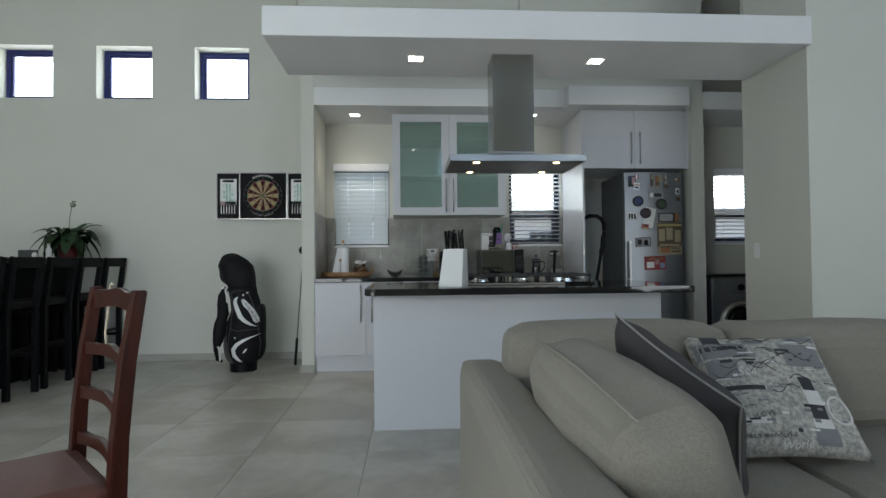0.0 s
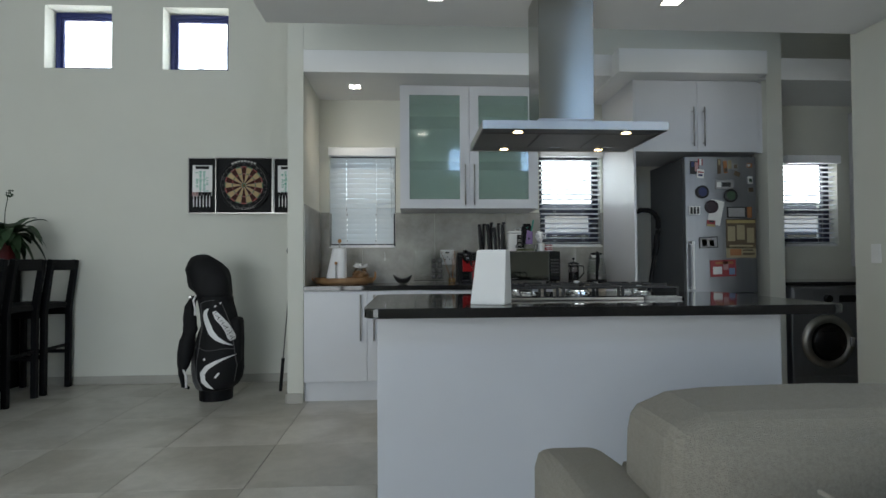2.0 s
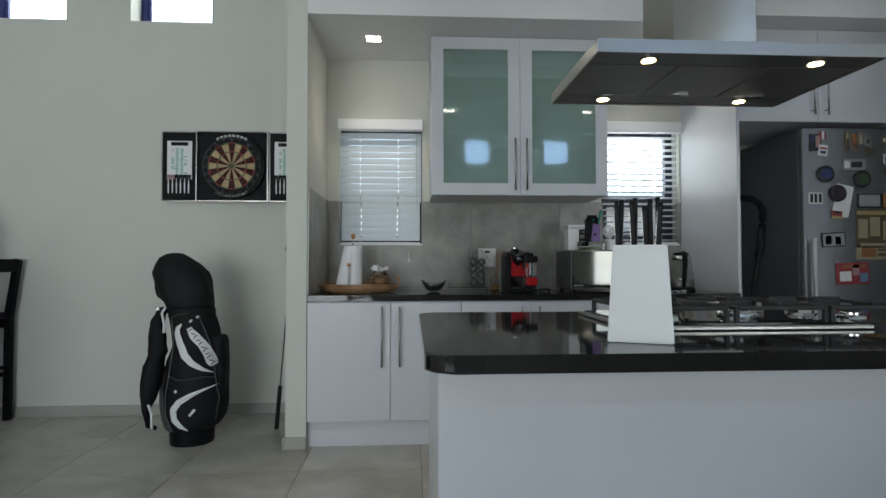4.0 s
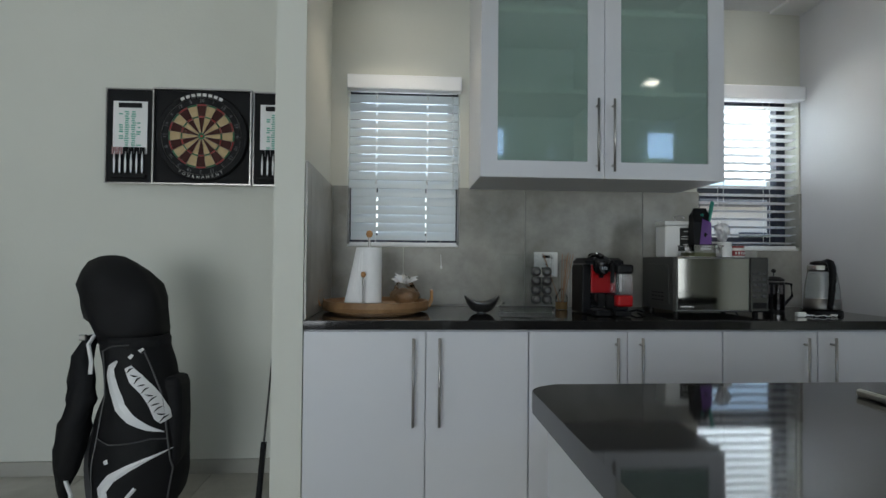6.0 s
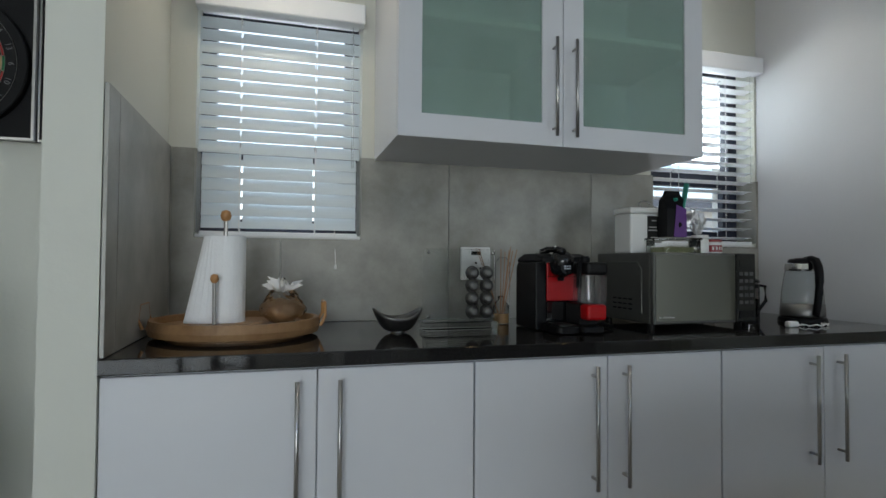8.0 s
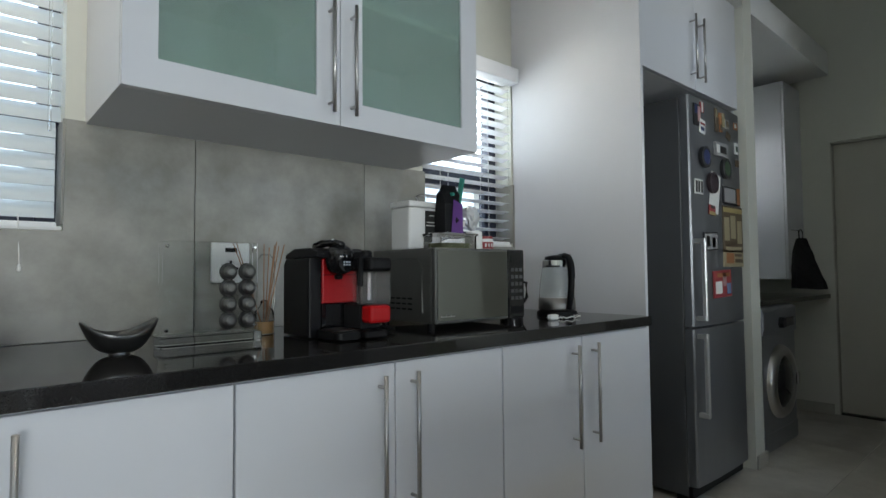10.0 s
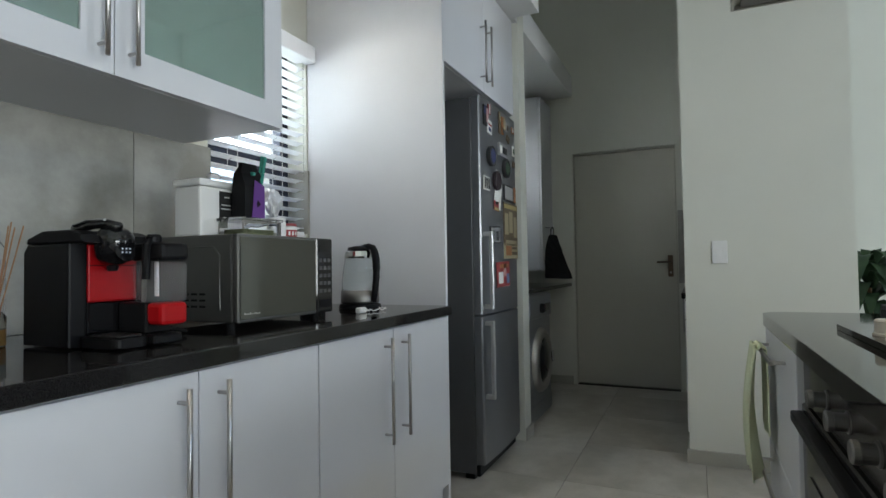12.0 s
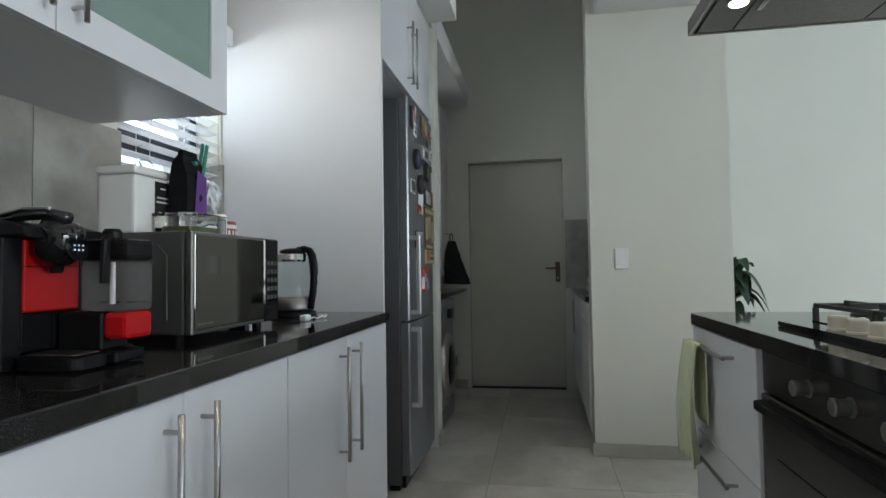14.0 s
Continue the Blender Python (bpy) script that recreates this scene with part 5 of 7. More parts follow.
vs = [bm.verts.new(p) for p in ((-0.018, -0.0335, 0.004), (0.0425, -0.0305, 0.004), (0.0425, -0.0285, 0.11), (-0.004, -0.0320, 0.125))]
vs2 = [bm.verts.new((v.co.x, v.co.y - 0.0015, v.co.z)) for v in vs]
bm.faces.new(vs)
bm.faces.new(vs2)
for k in range(4):
    bm.faces.new((vs[k], vs[(k + 1) % 4], vs2[(k + 1) % 4], vs2[k]))
part("purple_panel", bm, "purple", cb, "purple front panel")
part("purple_panel", box(0.0432, 0.0452, -0.026, 0.026, 0.004, 0.11), "purple", cb)
pg = part("peg", box(-0.006, 0.006, -0.03, 0.02, 0.14, 0.152, 0.003), "teal", cb, "teal plastic clothes peg")
part("peg_arm", box(-0.006, 0.006, -0.026, -0.018, 0.10, 0.215, 0.003, 1, pose(0.012, 0, 0, 0, 12, 0)), "teal", pg)
part("peg_arm", box(-0.006, 0.006, -0.012, -0.004, 0.12, 0.22, 0.003, 1, pose(0.012, 0, 0, 0, 12, 0)), "teal", pg)

ct = tagged(empty("food_container", 1.035, 5.68, MT), "clear lidded food container with green leftovers", "food container")
part("tub", prism(rounded(-0.085, 0.085, -0.06, 0.06, 0.02), 0.0, 0.048), "acrylic", ct)
part("lid", prism(rounded(-0.09, 0.09, -0.065, 0.065, 0.022), 0.049, 0.057), "acrylic", ct)
part("contents", prism(rounded(-0.07, 0.06, -0.045, 0.045, 0.018), 0.004, 0.022), flat("salad", (0.11, 0.12, 0.05)), ct)
for nm, x, y, h, col, lab in (("glass_jar", 1.165, 5.69, 0.07, "plastic_white", "small white jar standing on top of the microwave"), ("spice_jar", 1.235, 5.70, 0.055, "redlabel", "small jar with a red and white label")):
    j = tagged(empty(nm, x, y, MT), lab, "jar")
    part("jar_body", lathe([(0.030, 0), (0.032, 0.004), (0.032, h * 0.8), (0.027, h * 0.85)], 24), "plastic_white", j, smooth=False)
    part("lid", lathe([(0.031, h * 0.86), (0.031, h), (0.028, h + 0.002)], 24), "plastic_white" if col == "plastic_white" else redp, j)
    if col == "redlabel":
        part("label", lathe([(0.0326, 0.008), (0.0326, 0.034)], 24, cap=False), redp, j)
        bm = bmesh.new()
        for k in range(5):
            a = radians(-130 + k * 22)
            add_box(bm, -0.003, 0.003, -0.0005, 0.0005, 0.015, 0.028, 0, 1, Matrix.Translation((0.0333 * math.cos(a), 0.0333 * math.sin(a), 0)) @ pose(0, 0, 0, 0, 0, math.degrees(a) + 90))
        part("lettering", bm, white_, j)
fp = tagged(empty("foil_packet", 1.16, 5.70, MT + 0.073), "crumpled silver foil packet standing on a jar", "packet")
bm = bmesh.new()
bmesh.ops.create_icosphere(bm, subdivisions=3, radius=1)
for v in bm.verts:
    n = noise.noise(v.co * 3.3 + Vector((1, 5, 2)))
    v.co = Vector((v.co.x * (0.034 + 0.012 * v.co.z) * (1 + 0.5 * n), v.co.y * 0.018 * (1 + 0.7 * n), 0.05 + v.co.z * 0.05 * (1 + 0.2 * n)))
part("packet", bm, material("foil", (0.6, 0.6, 0.62), 0.3, 0.7), fp)

# french press, kettle, phone charger
fpz = tagged(empty("french_press", 1.475, 5.78, CT), "black and glass cafetiere with a plunger knob", "cafetiere")
part("beaker", lathe([(0.045, 0.012), (0.045, 0.155)], 24, cap=True), "smoke", fpz)
part("coffee", lathe([(0.042, 0.014), (0.042, 0.09)], 24), "gloss_black", fpz)
bm = bmesh.new()
add_lathe(bm, [(0.048, 0.0), (0.048, 0.012), (0.046, 0.012), (0.046, 0.0)], 24)
add_lathe(bm, [(0.0485, 0.135), (0.0485, 0.148), (0.046, 0.148), (0.046, 0.135)], 24)
for k in range(4):
    a = radians(45 + 90 * k)
    add_box(bm, -0.006, 0.006, 0.0455, 0.0485, 0.0, 0.148, 0, 1, pose(0, 0, 0, 0, 0, math.degrees(a)))
part("frame", bm, "black", fpz)
part("lid", lathe([(0.049, 0.156), (0.049, 0.164), (0.03, 0.176), (0.006, 0.18)], 24), "black", fpz)
part("plunger_knob", lathe([(0.003, 0.18), (0.003, 0.195), (0.011, 0.200), (0.012, 0.208), (0.006, 0.216)], 16), "black", fpz)
part("handle", tube([(0.045, -0.005, 0.145), (0.085, -0.012, 0.14), (0.088, -0.012, 0.08), (0.048, -0.005, 0.03)], 0.007, 8), "black", fpz)
ke = tagged(empty("kettle", 1.640, 5.665, CT, -17), "glass electric kettle with a steel base and black handle", "kettle")
part("power_base", lathe([(0.085, 0), (0.088, 0.004), (0.084, 0.018), (0.05, 0.022)], 32), "black", ke)
part("steel_band", lathe([(0.078, 0.024), (0.080, 0.03), (0.078, 0.075)], 32), "knob_steel", ke, "polished steel lower band", smooth=True)
part("glass_body", lathe([(0.076, 0.076), (0.074, 0.12), (0.064, 0.185), (0.058, 0.212), (0.0555, 0.212), (0.0615, 0.185), (0.0715, 0.12), (0.0735, 0.076), (0.076, 0.076)], 32, cap=False), "kettle_glass", ke, smooth=True)
part("collar", lathe([(0.060, 0.206), (0.062, 0.214), (0.060, 0.235), (0.050, 0.24)], 32), "chrome", ke)
part("lid", lathe([(0.051, 0.24), (0.048, 0.252), (0.02, 0.258)], 32), "black", ke, smooth=True)
part("spout", box(-0.014, 0.014, 0.055, 0.088, 0.205, 0.232, 0.005), "chrome", ke)
part("handle", tube([(0.0, -0.02, 0.252), (0.006, -0.05, 0.255), (0.010, -0.072, 0.247), (0.010, -0.083, 0.228), (0.010, -0.090, 0.20), (0.008, -0.094, 0.165), (0.006, -0.095, 0.13), (0.004, -0.093, 0.095), (0.002, -0.089, 0.06), (0.0, -0.084, 0.03)], 0.014, 12, [0.011, 0.013, 0.015, 0.016, 0.016, 0.016, 0.015, 0.014, 0.013, 0.012]), "black", ke, "thick black curved handle", smooth=True)
cg = tagged(empty("phone_charger", 1.43, 5.52, CT), "white phone charger plug with a coiled cable", "charger")
part("plug", box(-0.03, 0.015, -0.012, 0.012, 0.001, 0.022, 0.004), "plastic_white", cg)
cp_ = [(0.015 + 0.035 * math.cos(t * 0.9) + 0.017 * t, 0.022 * math.sin(t * 0.9), 0.004 + 0.003 * (i % 3)) for i, t in enumerate([k * 0.35 for k in range(30)])]
part("cable", tube(cp_, 0.0022, 6), "plastic_white", cg)
pc = tagged(empty("plug_lead", 1.35, 5.95, CT), "black appliance plug and cable on the splashback", "plug")
part("plug", box(-0.02, 0.02, -0.03, 0.03, 0.13, 0.18, 0.006), "black", pc)
part("cable", tube([(0, -0.03, 0.15), (0.02, -0.06, 0.13), (0.03, -0.06, 0.06), (0.0, -0.04, 0.006), (-0.06, -0.02, 0.004)], 0.004, 8), "black", pc)

# knife block on the island
kb = tagged(new("knife_block"), "tapered white knife block full of black-handled knives on the island", "knife block")
kb.matrix_world = pose(0.40, 3.40, 0.898, 0, 0, -22)
bm = bmesh.new()
lo = [bm.verts.new(p) for p in ((-0.075, -0.075, 0), (0.075, -0.075, 0), (0.075, 0.075, 0), (-0.075, 0.075, 0))]
hi = [bm.verts.new(p) for p in ((-0.063, -0.005, 0.235), (0.066, -0.005, 0.235), (0.066, 0.085, 0.235), (-0.063, 0.085, 0.235))]
bm.faces.new(lo)
bm.faces.new(hi)
for k in range(4):
    bm.faces.new((lo[k], lo[(k + 1) % 4], hi[(k + 1) % 4], hi[k]))
bmesh.ops.bevel(bm, geom=list(bm.edges), offset=0.003, segments=2, affect="EDGES")
part("block", bm, "plastic_white", kb, "plain white tapered block")
rk = random.Random(8)
for i, (kx, ky, kh) in enumerate(((-0.05, 0.005, 0.115), (-0.046, 0.04, 0.12), (-0.012, 0.005, 0.115), (-0.010, 0.045, 0.125), (0.018, 0.0, 0.10), (0.030, 0.035, 0.12), (0.046, 0.005, 0.11), (0.05, 0.05, 0.125))):
    lean = rk.uniform(-3, 3)
    k = part("knife", prism([(-0.011, 0.0), (0.011, 0.0), (0.013, kh * 0.35), (0.009, kh * 0.75), (0.013, kh * 0.93), (0.006, kh), (-0.007, kh), (-0.012, kh * 0.9)], -0.006, 0.006, "x", 0.002), "black", kb, "black riveted knife handle")
    k.matrix_basis = Matrix.Translation((kx, ky + 0.015, 0.234)) @ pose(0, 0, 0, 8, lean, 0)
    part("bolster", box(-0.0068, 0.0068, -0.010, 0.012, 0.001, kh * 0.93, 0.001), "steel", k, "thin steel tang") if i % 2 else part("bolster", box(-0.0072, -0.0064, -0.006, 0.006, 0.004, kh * 0.8), "steel", k)

# tea towel on the drawer handle
tw = tagged(new("tea_towel"), "pale green tea towel hung over the drawer handle", "tea towel")
tw.matrix_world = AT @ pose(1.60, 4.127, 0.803)
bm = bmesh.new()
cols = []
for i in range(15):
    u = i / 14
    col = []
    for j in range(23):
        f = j / 22
        z = 0.008 - 0.40 * f if j else 0.011
        w = 0.075 + 0.02 * f
        fold = 0.013 * math.sin(u * 13 + 1.2 * f) * (0.35 + f)
        col.append(bm.verts.new((-w + 2 * w * u + 0.02 * f, 0.018 + 0.016 * math.sin(math.pi * f) + fold, z + 0.012 * math.sin(u * 4) * f)))
    cols.append(col)
for a, b in zip(cols, cols[1:]):
    for j in range(22):
        bm.faces.new((a[j], a[j + 1], b[j + 1], b[j]))
front = part("front_fold", bm, "towel", tw, smooth=True)
md = front.modifiers.new("cloth", "SOLIDIFY")
md.thickness = 0.005
bm = bmesh.new()
cols = []
for i in range(11):
    u = i / 10
    col = []
    for j in range(14):
        f = j / 13
        w = 0.072 + 0.01 * f
        ang = math.pi * min(1, f * 6)
        y = 0.014 * math.cos(ang) if f < 1 / 6 else -0.014 - 0.003 * math.sin(u * 9)
        z = 0.011 * math.sin(ang) + 0.002 if f < 1 / 6 else -0.30 * (f - 1 / 6)
        col.append(bm.verts.new((-w + 2 * w * u, y, z)))
    cols.append(col)
for a, b in zip(cols, cols[1:]):
    for j in range(13):
        bm.faces.new((a[j], a[j + 1], b[j + 1], b[j]))
back = part("back_fold", bm, "towel", tw, smooth=True)
md = back.modifiers.new("cloth", "SOLIDIFY")
md.thickness = 0.004


# ---- soft furniture ----
def soft_box(x0, x1, y0, y1, z0, z1, r, puff=(0, 0, 0), lump=0.0, cuts=9, seed=0):
    """An upholstered block: round edges, faces that swell a little, slight lumps."""
    bm = bmesh.new()
    bmesh.ops.create_cube(bm, size=2.0)
    bmesh.ops.subdivide_edges(bm, edges=bm.edges, cuts=cuts, use_grid_fill=True)
    h = Vector(((x1 - x0) / 2, (y1 - y0) / 2, (z1 - z0) / 2))
    c = Vector(((x0 + x1) / 2, (y0 + y1) / 2, (z0 + z1) / 2))
    for v in bm.verts:
        n = v.co.copy()
        p = Vector((n.x * h.x, n.y * h.y, n.z * h.z))
        inner = Vector([max(-(h[i] - r), min(h[i] - r, p[i])) for i in range(3)])
        d = p - inner
        if d.length > 1e-6:
            p = inner + d.normalized() * r
        g = Vector((1 - n.x ** 2, 1 - n.y ** 2, 1 - n.z ** 2))
        p.x += n.x * puff[0] * g.y * g.z
        p.y += n.y * puff[1] * g.x * g.z
        p.z += n.z * puff[2] * g.x * g.y
        if lump:
            p += n.normalized() * lump * noise.noise((p + Vector((seed, seed * 2, 0))) * 5.0)
        v.co = c + p
    return bm


sofa = tagged(empty("corner_sofa", 0.32, 2.31, 0), "light taupe fabric corner sofa with loose back cushions", "sofa")
# in the sofa's own space: x to the east, y towards the terrace is negative
part("base", soft_box(0.02, 2.74, -0.95, -0.02, 0.06, 0.27, 0.03), "sofa", sofa)
part("base", soft_box(0.02, 1.00, -1.75, -0.955, 0.06, 0.27, 0.03), "sofa", sofa)
part("side_frame", soft_box(0.0, 0.20, -1.76, 0.0, 0.05, 0.658, 0.060, (0.004, 0.0, 0.008)), "sofa", sofa, "low padded side frame with rounded top")
part("back_frame", soft_box(0.205, 2.75, -0.19, 0.0, 0.05, 0.63, 0.055, (0, 0.004, 0.008)), "sofa", sofa)
part("arm", soft_box(2.55, 2.76, -0.98, -0.195, 0.05, 0.63, 0.055), "sofa", sofa)
for i, (x0, x1, y0, y1) in enumerate(((0.21, 1.00, -0.98, -0.20), (1.01, 1.77, -0.98, -0.20), (1.78, 2.54, -0.98, -0.20), (0.21, 1.00, -1.76, -0.99))):
    part("seat_cushion", soft_box(x0, x1, y0, y1, 0.275, 0.43, 0.045, (0, 0, 0.014), 0.004, seed=i), "sofa", sofa)
for i, (x0, x1) in enumerate(((0.156, 0.955), (0.965, 1.75), (1.76, 2.54))):
    c = part("back_cushion", soft_box(x0, x1, -0.44, -0.17, 0.435, 0.818 - 0.008 * i, 0.07, (0.006, 0.03, 0.012), 0.010, seed=3 + i), "sofa", sofa, "plump loose back cushion")
    part("seam", tube([(x0 + 0.012, -0.40, 0.50), (x0 + 0.006, -0.41, 0.62), (x0 + 0.012, -0.405, 0.735), (x0 + 0.03, -0.40, 0.775)], 0.003, 6), "seam", c)
lbc = part("back_cushion", soft_box(-0.115, 0.115, -0.37, 0.37, -0.19, 0.19, 0.08, (0.03, 0.01, 0.015), 0.014, 12, seed=11), "sofa", sofa, "long plump back cushion with a topstitched seam")
lbc.matrix_basis = Matrix.Translation((0.305, -1.03, 0.618)) @ pose(0, 0, 0, 4, -16, 0)
pts = [(-0.055, -0.34 + 0.068 * k, 0.199 + 0.014 * math.sin(math.pi * k / 10)) for k in range(11)]
part("seam", tube(pts, 0.0028, 6), "seam", lbc, "raised topstitched seam")


def cushion_point(u, v, s, t, side):
    """A point of a filled cushion's face; u and v run from -1 to 1."""
    pinch = 1 - 0.07 * (1 - abs(v) ** 2) * abs(u) ** 3
    pinch2 = 1 - 0.07 * (1 - abs(u) ** 2) * abs(v) ** 3
    th = t * (1 + 0.25 * noise.noise(Vector((u * 2.3, v * 2.3, s * 20 + side)))) * ((1 - u ** 4) * (1 - v ** 4)) ** 0.55
    n = noise.noise(Vector((u * 1.7 + s * 9, v * 1.7, side * 3))) * 0.012 * (1 - u * u) * (1 - v * v)
    return Vector((u * s * pinch, v * s * pinch2, side * (th + n)))


def throw_cushion(name, s, t, mat, label, m, piping=None, n=18):
    ob = tagged(new(name), label, "cushion", "loose cushions on the sofa")
    ob.matrix_world = m
    bm = bmesh.new()
    grid = {}
    for side in (-1, 1):
        for i in range(n + 1):
            for j in range(n + 1):
                edge = i in (0, n) or j in (0, n)
                key = (i, j, 0 if edge else side)
                if key not in grid:
                    p = cushion_point(2 * i / n - 1, 2 * j / n - 1, s, t, side)
                    grid[key] = bm.verts.new(p)
    for side in (-1, 1):
        g = lambda i, j: grid[(i, j, 0 if (i in (0, n) or j in (0, n)) else side)]
        for i in range(n):
            for j in range(n):
                bm.faces.new((g(i, j), g(i + 1, j), g(i + 1, j + 1), g(i, j + 1)))
    part("cover", bm, mat, ob, smooth=True)
    if piping:
        ring = []
        for k in range(4 * n):
            q, r = divmod(k, n)
            u, v = ((2 * r / n - 1, -1), (1, 2 * r / n - 1), (1 - 2 * r / n, 1), (-1, 1 - 2 * r / n))[q]
            ring.append(cushion_point(u, v, s * 1.004, 0, 1))
        part("piping", tube(ring + [ring[0]], 0.0032, 6), piping, ob)
    return ob


def frame_from(origin, xdir, ydir):
    x = Vector(xdir).normalized()
    z = x.cross(Vector(ydir)).normalized()
    y = z.cross(x)
    m = Matrix((x, y, z)).transposed().to_4x4()
    return Matrix.Translation(origin) @ m


throw_cushion("throw_cushion", 0.240, 0.075, "darkcushion", "dark grey square cushion with pale piping, leaning on the back cushion",
              frame_from((0.89, 1.52, 0.600), (0.138, -0.45, -0.185), (-0.35, -0.20, 0.9)), "piping")

patterned = material("newsprint_fabric", (0.24, 0.235, 0.22), 0.9, second=(0.50, 0.475, 0.42), scale=75, spread=0.25, bump=0.4, bump_scale=450)
PM = frame_from((1.288, 1.70, 0.618), (0.40, -0.05, 0.0), (0.03, 0.315, 0.34))
pcu = throw_cushion("throw_cushion", 0.225, 0.06, patterned, "cream cushion printed with grey seaside pictures and lettering", PM)


def words(name, text, size, mat, parent, wrap, cu, cv, turn=0.0, label="", shear=0.0):
    """Lettering in the built-in font, laid on a surface by wrap(u, v)."""
    cur = bpy.data.curves.new(name, "FONT")
    cur.body, cur.size, cur.align_x, cur.align_y, cur.resolution_u, cur.shear = text, size, "CENTER", "CENTER", 2, shear
    tmp = new(name + "_tmp", cur)
    bpy.context.view_layer.update()
    me = bpy.data.meshes.new_from_object(tmp)
    bpy.data.objects.remove(tmp)
    bpy.data.curves.remove(cur)
    ca, sa = math.cos(radians(turn)), math.sin(radians(turn))
    for v in me.vertices:
        x, y = v.co.x * ca - v.co.y * sa, v.co.x * sa + v.co.y * ca
        v.co = wrap(cu + x, cv + y)
    me.name = name
    me.materials.clear()
    me.materials.append(M[mat] if isinstance(mat, str) else mat)
    ob = new(name, me)
    ob.parent = parent
    return tagged(ob, label) if label else ob


def on_cushion(a, b):
    return cushion_point(max(-0.98, min(0.98, a / 0.225)), max(-0.98, min(0.98, b / 0.225)), 0.225, 0.06, 1) + Vector((0, 0, 0.0022))


def patch(name, mat, parent, wrap, x0, x1, y0, y1, n=6):
    bm = bmesh.new()
    g = [[bm.verts.new(wrap(x0 + (x1 - x0) * i / n, y0 + (y1 - y0) * j / n)) for j in range(n + 1)] for i in range(n + 1)]
    for i in range(n):
        for j in range(n):
            bm.faces.new((g[i][j], g[i + 1][j], g[i + 1][j + 1], g[i][j + 1]))
    return part(name, bm, mat, parent)


ink = flat("ink_dark", (0.03, 0.03, 0.035), 0.9)
inkg = flat("ink_grey", (0.17, 0.17, 0.175), 0.9)
inkw = flat("ink_pale", (0.55, 0.54, 0.52), 0.9)
words("lettering", "What a wonderful", 0.024, ink, pcu, on_cushion, -0.085, -0.172, 2, "black script lettering")
words("lettering", "World", 0.034, inkw, pcu, on_cushion, 0.0, -0.200, 4, "pale script lettering", 0.3)
words("lettering", "LOVE", 0.024, ink, pcu, on_cushion, -0.07, -0.105, 6, "black capital lettering", 0.2)
words("lettering", "For the", 0.016, ink, pcu, on_cushion, -0.11, -0.075, 3)
words("lettering", "Sea", 0.045, inkw, pcu, on_cushion, -0.08, 0.045, 8, "pale script lettering", 0.3)
for i, (a, b, c, d, mm) in enumerate(((-0.215, -0.05, 0.10, 0.165, inkg), (-0.20, -0.06, 0.13, 0.15, ink), (-0.18, -0.12, 0.165, 0.205, ink), (-0.05, 0.02, 0.165, 0.185, inkg), (0.075, 0.115, -0.02, 0.03, ink), (0.07, 0.12, -0.07, -0.02, inkw), (0.07, 0.12, -0.115, -0.07, ink), (0.065, 0.125, -0.145, -0.115, inkw), (0.06, 0.13, -0.20, -0.145, inkg), (-0.20, -0.04, -0.022, -0.006, ink), (0.06, 0.19, 0.07, 0.16, inkg), (-0.20, -0.10, 0.02, 0.09, inkg), (0.10, 0.20, 0.175, 0.205, inkg), (-0.19, -0.06, -0.135, -0.115, inkw))):
    patch("print", mm, pcu, lambda x, y: on_cushion(x, y) + Vector((0, 0, -0.0008)), a, b, c, d)
ring = [on_cushion(0.165 + 0.036 * math.cos(k * math.pi / 14), -0.085 + 0.045 * math.sin(k * math.pi / 14)) for k in range(29)]
part("print_ring", tube(ring, 0.004, 6), inkw, pcu)
rq = random.Random(31)
for k in range(46):
    a0, b0 = rq.uniform(-0.20, 0.17), rq.uniform(-0.21, 0.19)
    w, h = rq.uniform(0.01, 0.05), rq.uniform(0.002, 0.012)
    patch("print", (ink, inkg, inkg, inkw)[rq.randrange(4)], pcu, lambda x, y: on_cushion(x, y) + Vector((0, 0, -0.0004)), a0, a0 + w, b0, b0 + h, 2)
rp = random.Random(12)
for k in range(16):
    a0, b0 = rp.uniform(-0.19, 0.15), rp.uniform(-0.02, 0.2)
    pl_ = [on_cushion(a0 + 0.012 * i + rp.uniform(-0.004, 0.004), b0 + 0.05 * math.sin(i * 0.8 + k) * 0.3) for i in range(8)]
    part("print_line", tube(pl_, 0.0012, 5), ink, pcu)
for k in range(7):
    a0, b0 = 0.02 + 0.02 * k, 0.09 + 0.012 * (k % 3)
    part("print_bird", tube([on_cushion(a0 - 0.006, b0 + 0.005), on_cushion(a0, b0), on_cushion(a0 + 0.006, b0 + 0.006)], 0.0016, 5), ink, pcu)

# ---- dining chair ----
ch = tagged(empty("dining_chair", -0.79, 1.637, 0, 131.4), "polished red-brown ladder-back wooden chair with padded leather seat", "chair")


